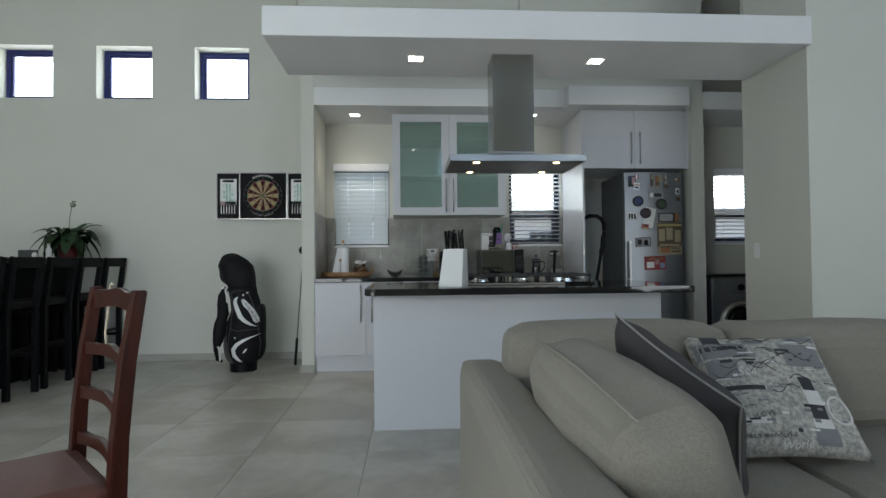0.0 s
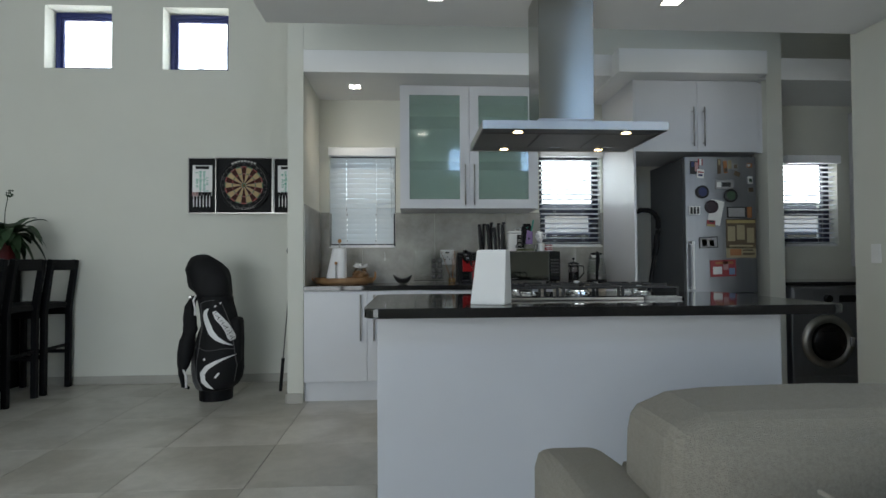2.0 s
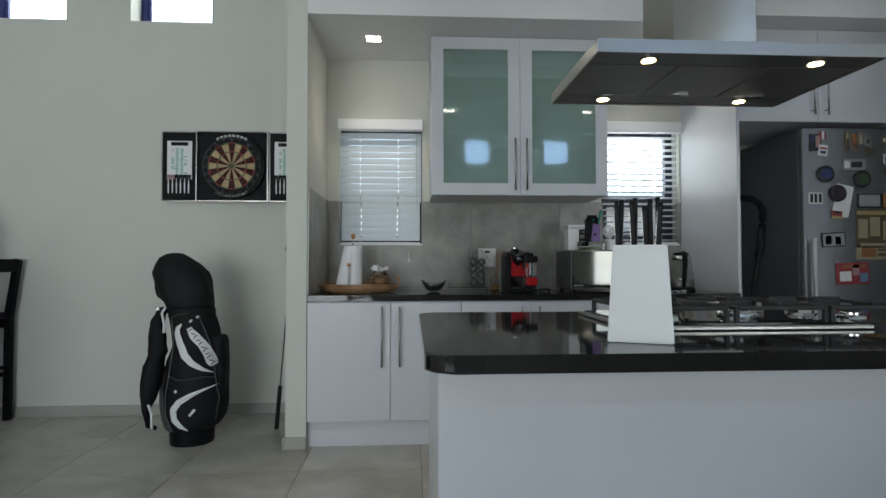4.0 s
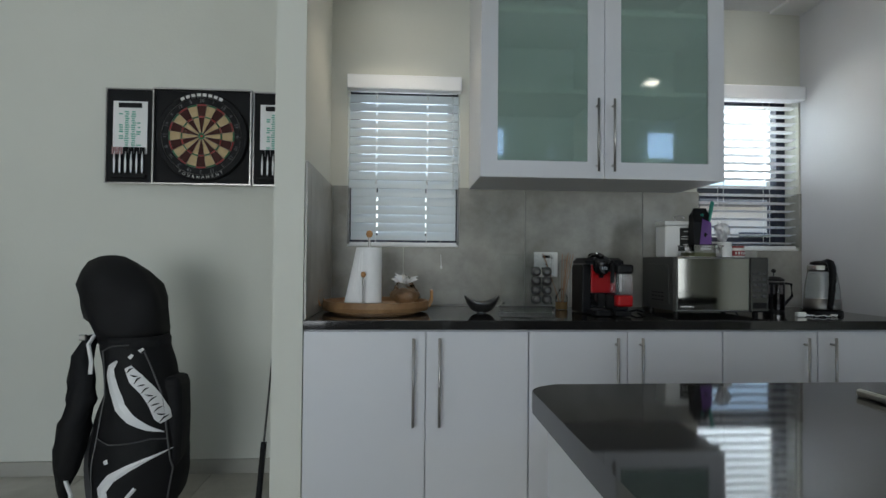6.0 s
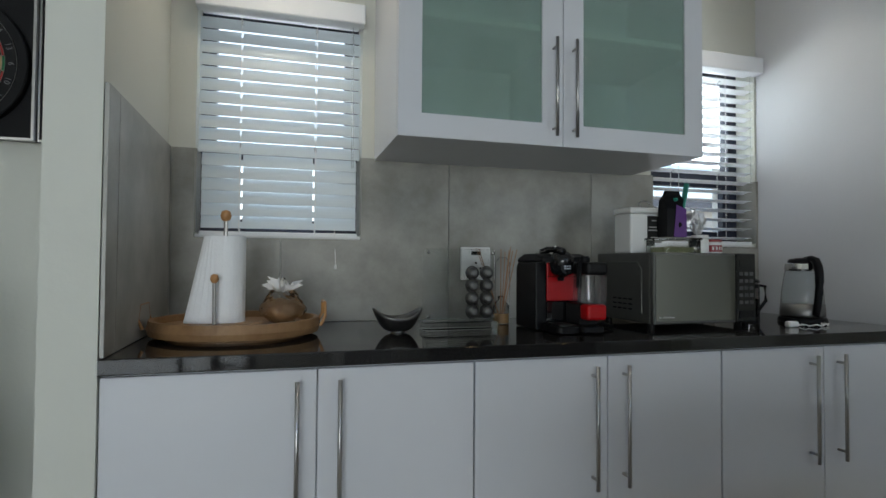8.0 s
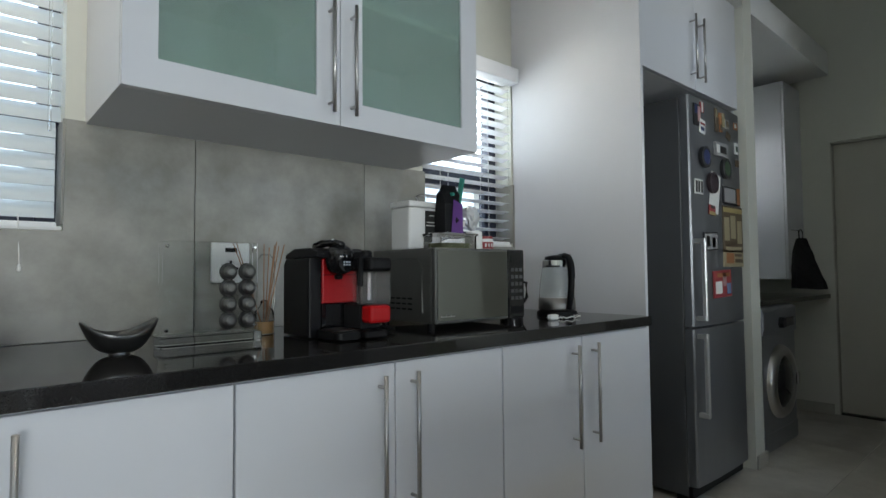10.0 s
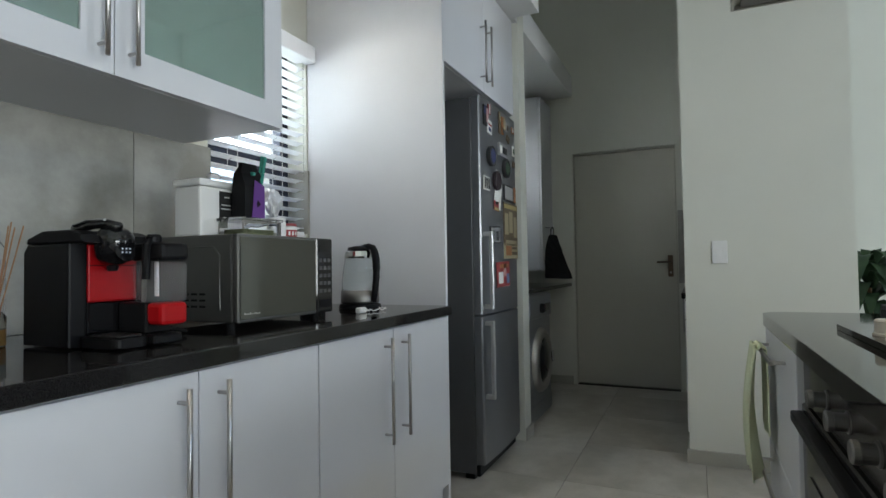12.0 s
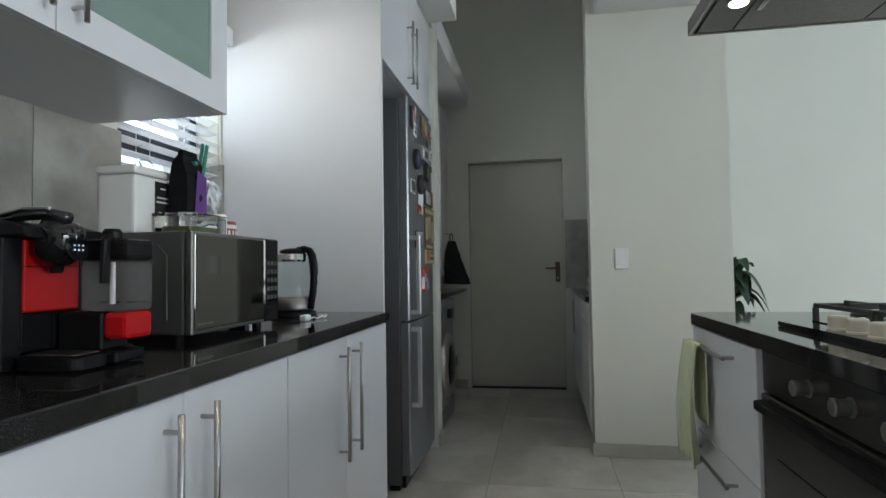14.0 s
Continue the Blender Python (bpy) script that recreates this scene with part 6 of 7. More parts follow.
def stile(sx):
    bm = bmesh.new()
    rows = []
    for z, y, w, d in ((0.0, -0.05, 0.020, 0.019), (0.25, -0.012, 0.022, 0.021), (0.44, 0.0, 0.0235, 0.021), (0.60, -0.006, 0.0255, 0.019), (0.80, -0.025, 0.026, 0.017), (0.95, -0.048, 0.0265, 0.015), (0.985, -0.054, 0.026, 0.014)):
        rows.append([bm.verts.new((sx + a * w, y + b * d, z)) for a, b in ((-1, -1), (1, -1), (1, 1), (-1, 1))])
    for a, b in zip(rows, rows[1:]):
        for k in range(4):
            bm.faces.new((a[k], a[(k + 1) % 4], b[(k + 1) % 4], b[k]))
    bm.faces.new(rows[0])
    bm.faces.new(rows[-1])
    bmesh.ops.bevel(bm, geom=list(bm.edges), offset=0.003, segments=2, affect="EDGES")
    return bm


for s in (-1, 1):
    part("stile", stile(s * 0.215), "mahogany", ch, "raked square back post")


def rail(z, y, hgt, wave, name):
    bm = bmesh.new()
    n = 16
    top, bot = [], []
    for i in range(n + 1):
        x = -0.192 + 0.384 * i / n
        c = math.cos(math.pi * (i / n - 0.5))
        zt = z + hgt / 2 + wave * (0.5 * c + 0.5 * math.cos(2 * math.pi * i / n * 2) * 0.35)
        zb = z - hgt / 2 + wave * (0.6 * c)
        yy = y - 0.018 * c
        top.append((x, yy, zt))
        bot.append((x, yy, zb))
    f = [[bm.verts.new((p[0], p[1] + d, p[2])) for p in row] for d in (-0.009, 0.009) for row in (top, bot)]
    ft, fb_, bt, bb_ = f
    for i in range(n):
        bm.faces.new((ft[i], ft[i + 1], fb_[i + 1], fb_[i]))
        bm.faces.new((bt[i], bt[i + 1], bb_[i + 1], bb_[i]))
        bm.faces.new((ft[i], ft[i + 1], bt[i + 1], bt[i]))
        bm.faces.new((fb_[i], fb_[i + 1], bb_[i + 1], bb_[i]))
    for i in (0, n):
        bm.faces.new((ft[i], fb_[i], bb_[i], bt[i]))
    return part(name, bm, "mahogany", ch)


rail(0.945, -0.046, 0.055, 0.020, "crest_rail")
rail(0.790, -0.023, 0.036, 0.018, "ladder_rail")
rail(0.655, -0.010, 0.036, 0.018, "ladder_rail")
rail(0.515, -0.003, 0.036, 0.018, "ladder_rail")
part("seat", soft_box(-0.225, 0.225, -0.0, 0.43, 0.425, 0.485, 0.024, (0, 0, 0.012)), "seatred", ch, "padded brown-red leather seat")
part("seat_frame", box(-0.21, 0.21, 0.022, 0.415, 0.365, 0.424, 0.004), "mahogany", ch)
for s in (-1, 1):
    part("leg", box(s * 0.205 - 0.02, s * 0.205 + 0.02, 0.375, 0.415, 0.0, 0.364, 0.003), "mahogany", ch)
    part("stretcher", box(s * 0.21 - 0.009, s * 0.21 + 0.009, 0.005, 0.374, 0.17, 0.195, 0.002), "mahogany", ch)
part("stretcher", box(-0.18, 0.18, 0.19, 0.208, 0.172, 0.193, 0.002), "mahogany", ch)
st = tagged(new("string_loop"), "cream cotton string looped over the chair's top rail", "string")
st.matrix_world = ch.matrix_world.copy()
part("cord", tube([(0.10, -0.072, 0.992), (0.14, -0.076, 0.995), (0.165, -0.078, 0.985), (0.172, -0.077, 0.95), (0.166, -0.072, 0.89), (0.168, -0.066, 0.835), (0.14, -0.062, 0.805), (0.07, -0.060, 0.79), (0.0, -0.059, 0.785)], 0.0036, 6), "string", st)

# ---- bar with stools ----
bar = tagged(empty("bar_counter", -3.55, 4.91, 0), "black home bar counter with a dark top, end against the wall", "bar counter")
part("body", box(-0.28, 0.12, -1.23, 1.24, 0.0, 1.075, 0.002), "barwood", bar)
part("bar_top", box(-0.40, 0.42, -1.26, 1.24, 1.077, 1.12, 0.006, 2), "bartop", bar)
for i in range(5):
    part("panel", box(0.122, 0.134, -1.20 + i * 0.485, -0.745 + i * 0.485, 0.08, 1.02, 0.004), "barwood", bar)


def bar_stool():
    s = tagged(empty("bar_stool", 0, 0, 0), "black wooden bar stool with low open back at the bar", "bar stool", "stools along the bar")
    for sy in (-0.165, 0.165):
        part("leg", prism([(-0.02, 0), (0.022, 0), (0.022, 0.70), (0.075, 1.115), (0.035, 1.125), (-0.02, 0.74)], sy - 0.02, sy + 0.02, "y", 0.002), "barwood", s)
        part("leg", box(-0.40, -0.362, sy - 0.019, sy + 0.019, 0.0, 0.70, 0.002), "barwood", s)
        part("side_rail", box(-0.361, -0.021, sy - 0.011, sy + 0.011, 0.30, 0.33, 0.002), "barwood", s)
        part("apron", box(-0.361, -0.021, sy - 0.012, sy + 0.012, 0.64, 0.70, 0.002), "barwood", s)
    part("top_rail", box(0.033, 0.068, -0.144, 0.144, 1.03, 1.12, 0.004, 1, pose(0, 0, 0, 0, 0, 0)), "barwood", s)
    part("back_rail", box(-0.012, 0.008, -0.144, 0.144, 0.36, 0.385, 0.002), "barwood", s)
    part("foot_rail", box(-0.395, -0.37, -0.144, 0.144, 0.26, 0.29, 0.002), "barwood", s)
    part("seat", soft_box(-0.41, 0.0, -0.185, 0.185, 0.702, 0.755, 0.018, (0, 0, 0.006), cuts=6), "nylon", s, "thin padded black seat")
    return s


first = bar_stool()
first.matrix_world = pose(-2.98, 5.93, 0)
for k, (yy, rot) in enumerate(((5.51, 1), (5.07, -1), (4.62, 0), (4.17, 1))):
    copy_thing(first, pose(-2.99, yy, 0, 0, 0, rot))


# ---- plants ----
def leaf_blade(bm, base, yaw, length, width, rise, droop, n=8, fold=0.25):
    """One arching strap leaf."""
    d = Vector((math.cos(yaw), math.sin(yaw), 0))
    sdir = Vector((-math.sin(yaw), math.cos(yaw), 0))
    rows = []
    for i in range(n + 1):
        f = i / n
        p = Vector(base) + d * length * (f - 0.12 * f * f) + Vector((0, 0, rise * f - droop * f * f))
        w = width * (math.sin(math.pi * min(1, 0.08 + f * 0.92)) ** 0.7) * 0.5 + 0.0008
        rows.append([bm.verts.new(p - sdir * w + Vector((0, 0, fold * w))), bm.verts.new(p), bm.verts.new(p + sdir * w + Vector((0, 0, fold * w)))])
    for a, b in zip(rows, rows[1:]):
        bm.faces.new((a[0], a[1], b[1], b[0]))
        bm.faces.new((a[1], a[2], b[2], b[1]))


def potted(x, y, z, seed, pot_r, pot_h, leaves, lmin, lmax, wid, rise, droop, label, stem=0.0, parts_as=12):
    p = tagged(empty("potted_plant", x, y, z), label, "plant")
    part("pot", lathe([(pot_r * 0.72, 0), (pot_r * 0.75, 0.004), (pot_r, pot_h), (pot_r * 1.04, pot_h), (pot_r * 1.04, pot_h + 0.012), (pot_r * 0.93, pot_h + 0.012), (pot_r * 0.9, pot_h - 0.02)], 32, cap=False), "pot", p, smooth=False)
    part("pot_bottom", lathe([(pot_r * 0.7, 0.001), (pot_r * 0.7, 0.003)], 24), "pot", p)
    part("soil", lathe([(pot_r * 0.9, pot_h - 0.03), (pot_r * 0.9, pot_h - 0.015), (0.01, pot_h - 0.008)], 24), "soil", p)
    r = random.Random(seed)
    if stem:
        part("stem", tube([(0, 0, pot_h - 0.02), (0.01, 0, pot_h + stem * 0.5), (0, 0.01, pot_h + stem)], 0.012, 8), "board", p)
    for i in range(leaves):
        a = 2 * math.pi * (i * 0.382 + r.uniform(-0.04, 0.04))
        bm = bmesh.new()
        k = r.random()
        L = lmin + (lmax - lmin) * k
        zz = pot_h + stem * (1 - 0.35 * r.random() if stem else 0)
        leaf_blade(bm, (0.01 * math.cos(a), 0.01 * math.sin(a), zz - 0.01), a, L, wid * r.uniform(0.8, 1.2), rise * r.uniform(0.6, 1.4), droop * r.uniform(0.7, 1.4))
        part("leaf", bm, "leaf", p, smooth=True)
    return p


pp = potted(-3.29, 5.74, 1.12, 5, 0.11, 0.17, 46, 0.16, 0.37, 0.100, 0.33, 0.36, "leafy white-flowered house plant in dark red pot on the bar")
for k, (dx, dy, h) in enumerate(((0.05, -0.02, 0.56),)):
    stm = part("flower_stalk", tube([(0, 0, 0.15), (dx * 0.3, dy * 0.5, 0.15 + h * 0.45), (dx, dy, h)], 0.003, 6), "leaf", pp)
    bm = bmesh.new()
    rf = random.Random(k)
    for i in range(14):
        f = rf.random()
        add_lathe(bm, [(0.001, -0.008), (0.009, 0.0), (0.001, 0.009)], 6, Matrix.Translation((dx + rf.uniform(-0.02, 0.02), dy + rf.uniform(-0.02, 0.02), h - 0.09 * f + 0.03)))
    part("buds", bm, "leaf", stm)
for k, (dx, dy, dz) in enumerate(((-0.16, -0.05, 0.26), (-0.20, -0.04, 0.23), (-0.14, -0.10, 0.22), (-0.23, 0.0, 0.27))):
    bm = bmesh.new()
    for i in range(5):
        leaf_blade(bm, (dx, dy, dz), i * 2 * math.pi / 5 + k, 0.045, 0.035, 0.012, 0.004, 4)
    part("flower", bm, "petal", pp, "white open flower")

tb = tagged(empty("tissue_box", -3.42, 5.35, 1.12), "small dark box with a white ball on the bar", "box")
part("carton", box(-0.06, 0.06, -0.05, 0.05, 0, 0.075, 0.003), "greynylon", tb)
part("print", box(0.0602, 0.0612, -0.03, 0.02, 0.015, 0.055), "plastic_white", tb)
ba = tagged(empty("golf_ball", -3.33, 5.30, 1.12), "white ball lying on the bar", "ball")
bm = bmesh.new()
bmesh.ops.create_icosphere(bm, subdivisions=3, radius=0.024, matrix=Matrix.Translation((0, 0, 0.024)))
part("shell", bm, "plastic_white", ba, smooth=True)
bt = tagged(empty("spray_bottle", -3.30, 5.45, 1.12), "small white bottle on the bar", "bottle")
part("bottle_body", lathe([(0.02, 0), (0.024, 0.004), (0.024, 0.085), (0.012, 0.10), (0.012, 0.118)], 20), "plastic_white", bt, smooth=False)
part("cap", lathe([(0.014, 0.119), (0.014, 0.135), (0.010, 0.138)], 16), "cream", bt)
mt = tagged(empty("bar_mat", -3.5, 4.6, 1.12), "flat black rubber bar mat", "mat")
part("mat", box(-0.12, 0.12, -0.3, 0.3, 0.0, 0.012, 0.003), "nylon", mt)

potted(3.93, 3.40, 0.0, 21, 0.14, 0.30, 34, 0.18, 0.29, 0.095, 0.34, 0.40, "tall broad-leaved house plant in dark red pot beside the wall", 0.74)

# ---- dartboard cabinet ----
dc = tagged(empty("dartboard_cabinet", -1.462, 6.163, 1.79), "open black dartboard cabinet with scoreboards and darts on both doors", "dartboard")
part("back_board", box(-0.252, 0.252, -0.030, 0.0, -0.252, 0.252, 0.002), "nylon", dc)
part("rim", frame_ring(-0.256, 0.256, -0.256, 0.256, 0.008, -0.058, -0.031), "handle", dc, "thin silver cabinet edge")
for s in (-1, 1):
    a, b = (-0.502, -0.262) if s < 0 else (0.262, 0.502)
    w = part("cabinet_door", box(a, b, -0.028, 0.0, -0.250, 0.250, 0.002), "nylon", dc, "opened cabinet door with scoreboard")
    part("door_edge", frame_ring(a - 0.004, b + 0.004, -0.254, 0.254, 0.007, -0.036, -0.0285), "handle", w)
    m0 = (a + b) / 2 + 0.002
    part("scoreboard", box(m0 - 0.088, m0 + 0.088, -0.032, -0.0285, -0.095, 0.185, 0.001), "plastic_white", w, "white wipe-clean scoreboard")
    part("header", box(m0 - 0.06, m0 + 0.06, -0.0335, -0.0325, 0.150, 0.176), "nylon", w)
    bm = bmesh.new()
    rs = random.Random(2 + s)
    for i in range(17):
        for j in range(4):
            if j in (0, 3) and rs.random() < 0.5:
                continue
            cx = m0 + (-0.045, -0.017, 0.017, 0.045)[j]
            zz = 0.128 - i * 0.0118
            add_box(bm, cx - rs.uniform(0.006, 0.013), cx + rs.uniform(0.006, 0.013), -0.0335, -0.0325, zz - 0.003, zz + 0.003)
    part("scores", bm, flat("score_green", (0.02, 0.30, 0.20)), w, "green written scores")
    part("dart_rack", box(m0 - 0.088, m0 + 0.088, -0.046, -0.0285, -0.225, -0.205, 0.002), "nylon", w)
    for i in range(6):
        dx = m0 - 0.072 + i * 0.0285
        dt = part("dart", lathe([(0.0012, -0.200), (0.0045, -0.19), (0.0055, -0.13), (0.003, -0.115), (0.003, -0.085)], 10, Matrix.Translation((dx, -0.045, 0))), "paper", w, "steel-tipped dart")
        fl = bmesh.new()
        add_box(fl, dx - 0.013, dx + 0.013, -0.0456, -0.0444, -0.10, -0.062, 0.0)
        add_box(fl, dx - 0.0006, dx + 0.0006, -0.058, -0.033, -0.098, -0.064, 0.0)
        part("flight", fl, pink if i < 2 and s < 0 else "nylon", dt)
cy = -0.031
db = part("dart_board", lathe([(0.236, 0), (0.236, 0.026), (0.232, 0.030), (0.02, 0.030)], 80, Matrix.Translation((0, cy, 0)) @ pose(0, 0, 0, 90, 0, 0)), "nylon", dc, "round bristle dartboard")


def sector(r0, r1, a0, a1, y, n=4):
    bm = bmesh.new()
    o = [bm.verts.new((r1 * math.sin(a0 + (a1 - a0) * k / n), y, r1 * math.cos(a0 + (a1 - a0) * k / n))) for k in range(n + 1)]
    i = [bm.verts.new((r0 * math.sin(a0 + (a1 - a0) * k / n), y, r0 * math.cos(a0 + (a1 - a0) * k / n))) for k in range(n + 1)]
    o2 = [bm.verts.new((v.co.x, y + 0.001, v.co.z)) for v in o]
    for k in range(n):
        bm.faces.new((o[k], o[k + 1], i[k + 1], i[k]))
        bm.faces.new((o[k], o[k + 1], o2[k + 1], o2[k]))
    return bm


FY = cy - 0.0312
for k in range(20):
    a0, a1 = radians(k * 18 - 8.9), radians(k * 18 + 8.9)
    light = k % 2
    for r0, r1 in ((0.018, 0.099), (0.1075, 0.162)):
        part("bed", sector(r0, r1, a0, a1, FY), "sisal" if light else "sisal_dark", db)
    for r0, r1 in ((0.100, 0.1065), (0.163, 0.170)):
        part("ring_bed", sector(r0, r1, a0, a1, FY), "dartgreen" if light else "dartred", db)
part("bull", lathe([(0.016, 0), (0.016, 0.0012)], 24, Matrix.Translation((0, cy - 0.0302, 0)) @ pose(0, 0, 0, 90, 0, 0)), "dartgreen", db)
part("bullseye", lathe([(0.007, 0), (0.007, 0.002)], 16, Matrix.Translation((0, cy - 0.0302, 0)) @ pose(0, 0, 0, 90, 0, 0)), "dartred", db)
bm = bmesh.new()
for r in (0.0995, 0.107, 0.1625, 0.1705, 0.017, 0.205):
    add_tube(bm, [(r * math.sin(k * math.pi / 24), cy - 0.033, r * math.cos(k * math.pi / 24)) for k in range(49)], 0.0008, 4)
for k in range(20):
    a = radians(k * 18 + 9)
    add_tube(bm, [(0.017 * math.sin(a), cy - 0.033, 0.017 * math.cos(a)), (0.172 * math.sin(a), cy - 0.033, 0.172 * math.cos(a))], 0.0008, 4)
tagged(part("spider_wire", bm, "handle", db), kind="stuff")
for k, n in enumerate((20, 1, 18, 4, 13, 6, 10, 15, 2, 17, 3, 19, 7, 16, 8, 11, 14, 9, 12, 5)):
    a = radians(k * 18)
    words("numeral", str(n), 0.026, inkg, db, lambda x, y, a=a: Vector((0.188 * math.sin(a) + x * math.cos(a) + y * math.sin(a), cy - 0.0335, 0.188 * math.cos(a) - x * math.sin(a) + y * math.cos(a))), 0, 0)
for k, c in enumerate("TOURNAMENT"):
    a = radians(180 + 30 - k * 6.6)
    words("letter", c, 0.022, inkw, db, lambda x, y, a=a: Vector((0.219 * math.sin(a) - x * math.cos(a) - y * math.sin(a), cy - 0.0335, 0.219 * math.cos(a) + x * math.sin(a) - y * math.cos(a))), 0, 0)
for k in range(8):
    a = radians(-27 + k * 7.6)
    bm = sector(0.212, 0.228, a - 0.045, a + 0.045, cy - 0.0335)
    part("title_bar", bm, inkw, db)

# ---- golf bag and club ----
gb = tagged(empty("golf_bag", -1.555, 5.55, 0, 0), "black and white golf bag standing with its rain hood on", "golf bag")
prof = [(0.0, 0.140, 0.135, 0.05), (0.09, 0.145, 0.14, 0.05), (0.10, 0.170, 0.155, 0.052), (0.17, 0.205, 0.175, 0.062), (0.25, 0.219, 0.185, 0.066), (0.34, 0.220, 0.188, 0.066), (0.48, 0.192, 0.178, 0.076), (0.62, 0.162, 0.162, 0.082), (0.74, 0.151, 0.15, 0.062), (0.86, 0.144, 0.145, 0.034)]


def ell(z):
    for (z0, a0, b0, c0), (z1, a1, b1, c1) in zip(prof, prof[1:]):
        if z0 <= z <= z1:
            f = (z - z0) / (z1 - z0)
            return a0 + (a1 - a0) * f, b0 + (b1 - b0) * f, c0 + (c1 - c0) * f
    return prof[-1][1:]


def bag_point(dx, z, off=0.004):
    a, b, c = ell(z)
    u = max(-0.999, min(0.999, dx / a))
    nrm = Vector((u / a, -math.sqrt(1 - u * u) / b, 0)).normalized()
    return Vector((c + u * a, -b * math.sqrt(1 - u * u), z)) + nrm * off


def ringed(levels, seg, jitter=0.0, seed=0):
    bm = bmesh.new()
    rows = []
    for z, a, b, c in levels:
        rows.append([bm.verts.new((c + a * math.cos(2 * math.pi * k / seg), b * math.sin(2 * math.pi * k / seg), z)) for k in range(seg)])
    for p, q in zip(rows, rows[1:]):
        for k in range(seg):
            bm.faces.new((p[k], p[(k + 1) % seg], q[(k + 1) % seg], q[k]))
    bm.faces.new(rows[0])
    bm.faces.new(rows[-1])
    if jitter:
        for v in bm.verts:
            v.co += Vector((v.co.x, v.co.y, 0)).normalized() * jitter * noise.noise(v.co * 9 + Vector((seed, 0, 0)))
    return bm


part("base", ringed([(z, a, b, c) for z, a, b, c in prof[:2]], 36), "black", gb, "ribbed black rubber base")
dense = [(z, *ell(z)) for z in [0.092 + i * 0.765 / 28 for i in range(29)]]
part("body", ringed(dense, 44, 0.012, 2), "nylon", gb, "black nylon body", smooth=True)
part("collar", ringed([(0.815, 0.149, 0.148, 0.044), (0.84, 0.154, 0.152, 0.038), (0.858, 0.150, 0.148, 0.034)], 36), "nylon", gb, "ribbed top collar")
part("rain_hood", ringed([(0.845, 0.150, 0.145, 0.036), (0.88, 0.158, 0.150, 0.026), (0.93, 0.178, 0.162, 0.004), (0.98, 0.184, 0.168, -0.008), (1.02, 0.182, 0.168, -0.016), (1.08, 0.168, 0.158, -0.036), (1.14, 0.136, 0.132, -0.054), (1.18, 0.094, 0.095, -0.068), (1.203, 0.045, 0.045, -0.078), (1.208, 0.012, 0.012, -0.080)], 40, 0.03, 7), "nylon", gb, "slouching black rain hood", smooth=True)


def band(name, line, widths, mat, label="", off=0.006, sub=3):
    bm = bmesh.new()
    P = []
    W = []
    for i in range(len(line) - 1):
        for k in range(sub):
            f = k / sub
            P.append((line[i][0] * (1 - f) + line[i + 1][0] * f, line[i][1] * (1 - f) + line[i + 1][1] * f))
            W.append(widths[i] * (1 - f) + widths[i + 1] * f)
    P.append(line[-1])
    W.append(widths[-1])
    rows = []
    for i, (x, z) in enumerate(P):
        ax, az = P[min(i + 1, len(P) - 1)][0] - P[max(i - 1, 0)][0], P[min(i + 1, len(P) - 1)][1] - P[max(i - 1, 0)][1]
        l = math.hypot(ax, az)
        nx, nz = -az / l * W[i] / 2, ax / l * W[i] / 2
        rows.append([bm.verts.new(bag_point(x + nx, z + nz, off)), bm.verts.new(bag_point(x, z, off + 0.003)), bm.verts.new(bag_point(x - nx, z - nz, off))])
    for a, b in zip(rows, rows[1:]):
        bm.faces.new((a[0], a[1], b[1], b[0]))
        bm.faces.new((a[1], a[2], b[2], b[1]))
    return part(name, bm, mat, gb, label)


band("white_stripe", [(-0.020, 0.765), (-0.055, 0.735), (-0.062, 0.700), (-0.050, 0.640), (-0.020, 0.575), (0.030, 0.525), (0.095, 0.485), (0.150, 0.460)], [0.006, 0.030, 0.044, 0.050, 0.046, 0.036, 0.020, 0.003], "whitevinyl", "white crescent stripe", sub=4)
band("white_stripe", [(0.184, 0.385), (0.110, 0.360), (0.040, 0.330), (-0.030, 0.290), (-0.070, 0.240), (-0.060, 0.180), (-0.020, 0.140), (0.030, 0.110)], [0.003, 0.016, 0.028, 0.038, 0.044, 0.042, 0.030, 0.004], "whitevinyl", "white sweeping stripe", sub=4)
band("logo_plate", [(0.020, 0.740), (0.045, 0.690), (0.080, 0.640), (0.110, 0.585), (0.135, 0.530), (0.148, 0.505)], [0.030, 0.056, 0.052, 0.048, 0.052, 0.034], "whitevinyl", "white slanting lettering patch", 0.010, 4)
for k in range(11):
    f = k / 10
    lx, lz = 0.028 + 0.112 * f, 0.726 - 0.210 * f
    sx, up = 0.012, (0.010, -0.004, 0.012, 0.002)[k % 4]
    band("logo_bar", [(lx - sx, lz - up), (lx, lz + up * 0.5), (lx + sx, lz + up)], [0.002, 0.0065, 0.003], "nylon", "", 0.0155, 2)
band("tag", [(0.030, 0.775), (0.045, 0.790)], [0.014, 0.010], "whitevinyl")
band("tag", [(0.070, 0.800), (0.085, 0.812)], [0.014, 0.010], "whitevinyl")
band("tag", [(0.035, 0.205), (0.068, 0.245)], [0.016, 0.016], "whitevinyl")
band("tag", [(-0.060, 0.352), (-0.044, 0.360)], [0.018, 0.018], "whitevinyl")
band("grey_panel", [(-0.150, 0.48), (-0.172, 0.40), (-0.178, 0.30), (-0.165, 0.20), (-0.120, 0.13), (-0.07, 0.10)], [0.012, 0.035, 0.075, 0.080, 0.060, 0.02], "greynylon", "grey side panel")
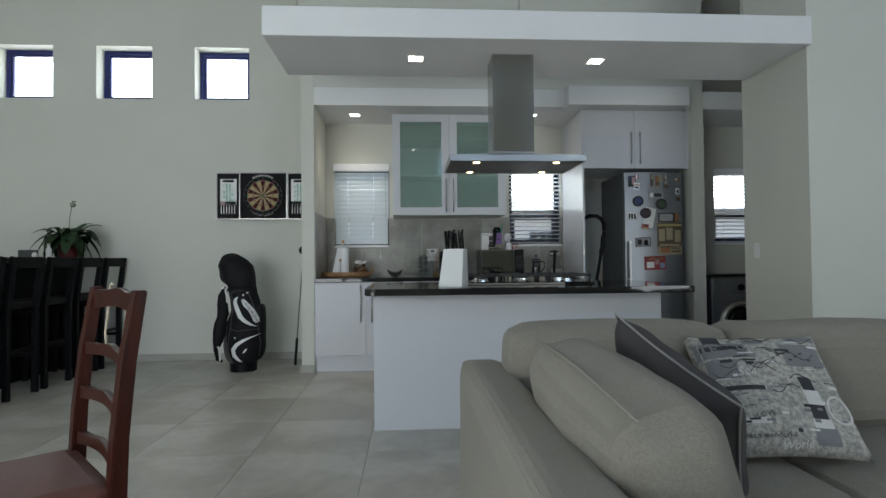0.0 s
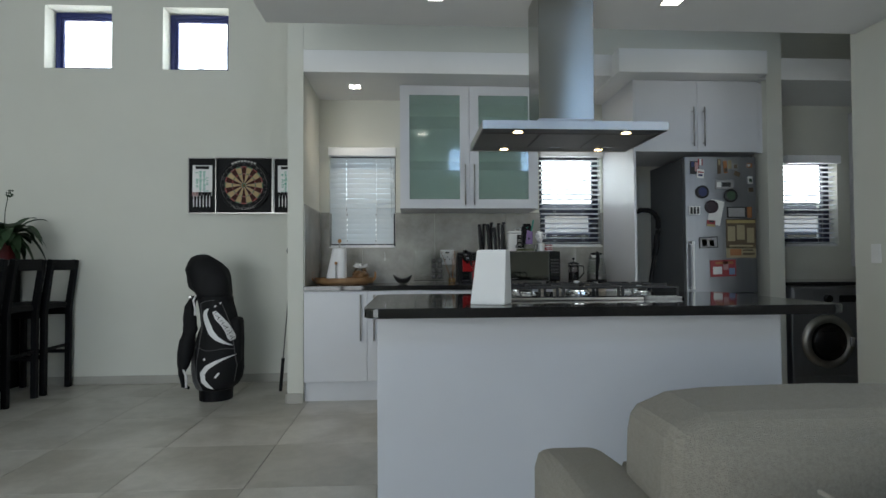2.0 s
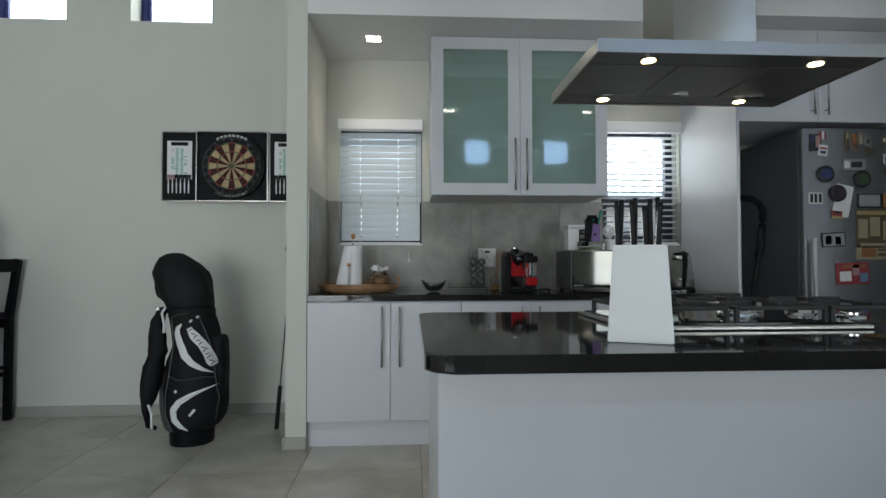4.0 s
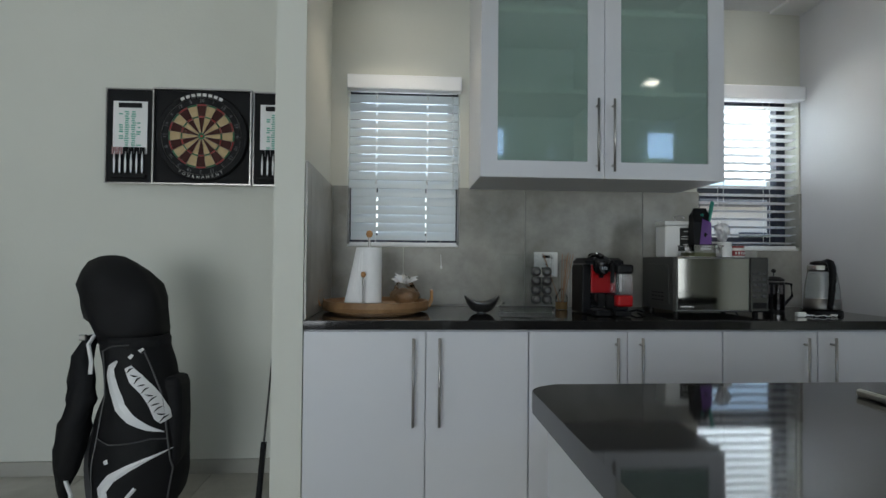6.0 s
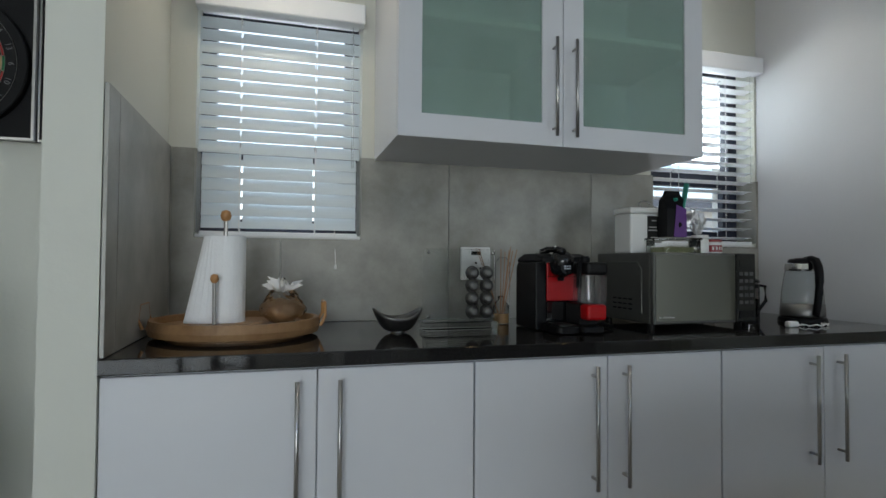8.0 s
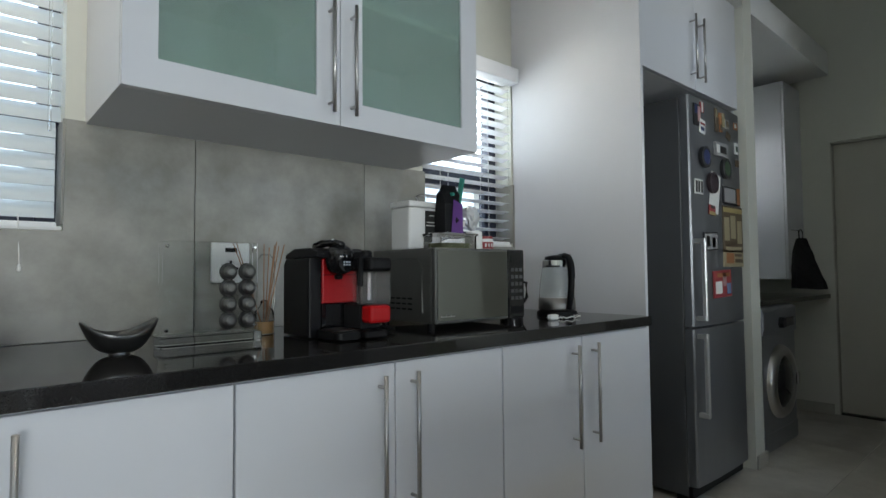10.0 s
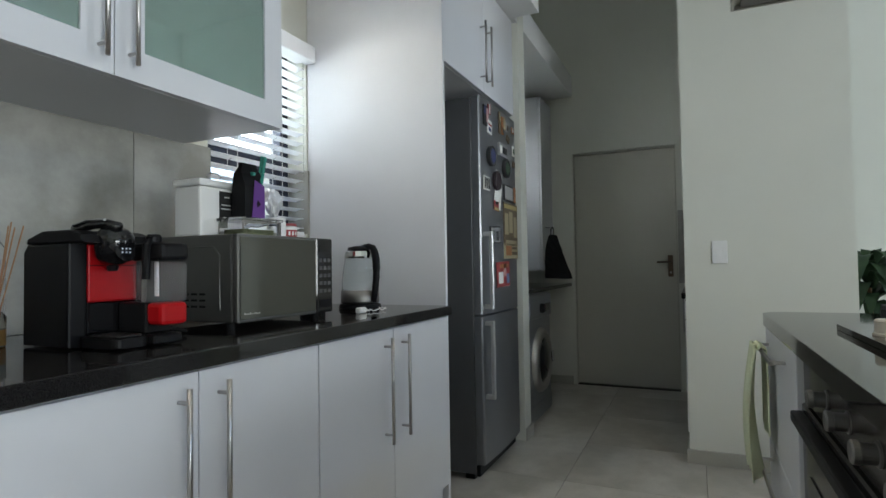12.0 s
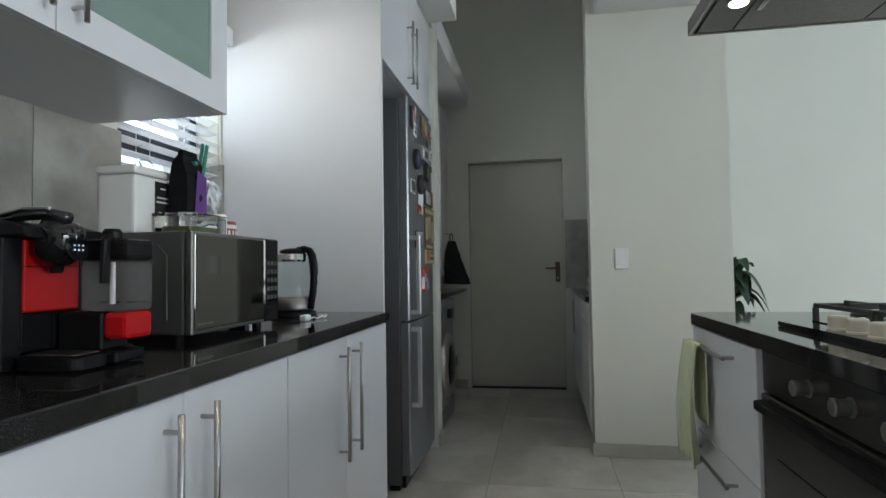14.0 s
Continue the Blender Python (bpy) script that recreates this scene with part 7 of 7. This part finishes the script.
band("piping", [(-0.085, 0.80), (-0.100, 0.66), (-0.110, 0.52), (-0.115, 0.42), (-0.125, 0.30), (-0.120, 0.20), (-0.07, 0.11)], [0.006] * 7, "greynylon", "", 0.008)
band("piping", [(0.085, 0.80), (0.110, 0.68), (0.140, 0.54), (0.165, 0.42), (0.19, 0.30), (0.17, 0.16)], [0.006] * 6, "greynylon", "", 0.008)
band("zip", [(-0.110, 0.445), (-0.05, 0.425), (0.03, 0.430), (0.11, 0.44), (0.16, 0.43)], [0.006] * 5, "greynylon", "dark grey zip", 0.008)
band("zip", [(-0.090, 0.80), (-0.03, 0.825), (0.04, 0.830)], [0.006] * 3, "greynylon", "dark grey zip", 0.008)
part("side_pocket", soft_box(0.190, 0.278, -0.09, 0.07, 0.29, 0.68, 0.035, (0.006, 0, 0), 0.006), "nylon", gb, "slim side pocket")
part("strap", tube([(-0.075, -0.06, 0.865), (-0.120, -0.08, 0.84), (-0.148, -0.09, 0.77), (-0.140, -0.11, 0.68), (-0.125, -0.13, 0.60), (-0.145, -0.14, 0.50), (-0.165, -0.14, 0.40), (-0.185, -0.13, 0.31), (-0.210, -0.11, 0.22), (-0.195, -0.10, 0.13), (-0.145, -0.10, 0.11)], 0.03, 10, [0.014, 0.030, 0.046, 0.056, 0.062, 0.068, 0.066, 0.050, 0.024, 0.020, 0.012]), "nylon", gb, "padded shoulder strap hanging down", smooth=True)
part("strap_trim", tube([(-0.090, -0.10, 0.87), (-0.105, -0.125, 0.83), (-0.085, -0.135, 0.76), (-0.080, -0.15, 0.71)], 0.009, 6), "whitevinyl", gb)
part("strap_trim", tube([(-0.185, -0.150, 0.30), (-0.155, -0.145, 0.21), (-0.160, -0.130, 0.12)], 0.009, 6), "whitevinyl", gb)
part("buckle", box(-0.150, -0.118, -0.125, -0.105, 0.845, 0.870, 0.004), "handle", gb)

gb.scale = (0.90, 0.92, 0.955)

gc = tagged(empty("golf_club", -1.05, 5.75, 0), "single golf club leaning head up in the wall corner", "golf club")
part("grip", rod((0, 0, 0.003), (0.006, 0.07, 0.27), 0.014, 12), "nylon", gc)
part("shaft", rod((0.006, 0.07, 0.27), (0.028, 0.31, 1.17), 0.005, 8), "darkmetal", gc)
bm = bmesh.new()
bmesh.ops.create_icosphere(bm, subdivisions=3, radius=1)
for v in bm.verts:
    v.co = Vector((0.02 + v.co.x * 0.04, 0.31 + v.co.y * 0.028, 1.19 + v.co.z * 0.045))
part("club_head", bm, "gloss_black", gc, smooth=True)


# ---- tiles: splashback and floor ----
sb = tagged(empty("splashback", 0, 0, 0), kind="structure")
for x0, x1 in ((-0.771, -0.392), (-0.389, 0.269), (0.272, 0.930), (0.933, 1.591), (1.594, 1.856)):
    bm = bmesh.new()
    for a, b, c, d in holed(x0, x1, 0.902, 1.54, [(max(x0, a), min(x1, b), 1.215, 1.54) for a, b in ((-0.695, -0.088), (1.25, 1.85)) if min(x1, b) > max(x0, a)]):
        add_box(bm, a, b, 6.088, 6.098, c, d)
    part("tile", bm, "splash", sb)
for y0, y1 in ((5.353, 5.44), (5.443, 6.086)):
    part("tile", box(-0.783, -0.773, y0, y1, 0.902, 1.54, 0.001), "splash", sb)
for x in (-0.694, -0.094, 1.251, 1.844):
    part("reveal_strip", box(x, x + 0.005, 6.09, 6.205, 1.235, 1.54), "splash", sb)

fl = tagged(part("floor", box(-6.5, 5.4, -1.82, 6.385, -0.20, -0.003), "grout"), kind="structure")
P = 0.64
TX, TY = -0.755, 3.09
tm = box(-0.3185, 0.3185, -0.3185, 0.3185, -0.006, 0.0, 0.0012)
tile = part("tile", tm, "tile", fl)
tile.location = (TX - P / 2, TY - P / 2, 0)
mesh = tile.data
for i in range(-9, 9):
    for j in range(-8, 5):
        x, y = TX + (i + 0.5) * P, TY + (j + 0.5) * P
        if (i, j) == (-1, -1) or x > 5.3 or y > 6.3:
            continue
        o = new("tile", mesh)
        o.parent = fl
        o.location = (x, y, 0)
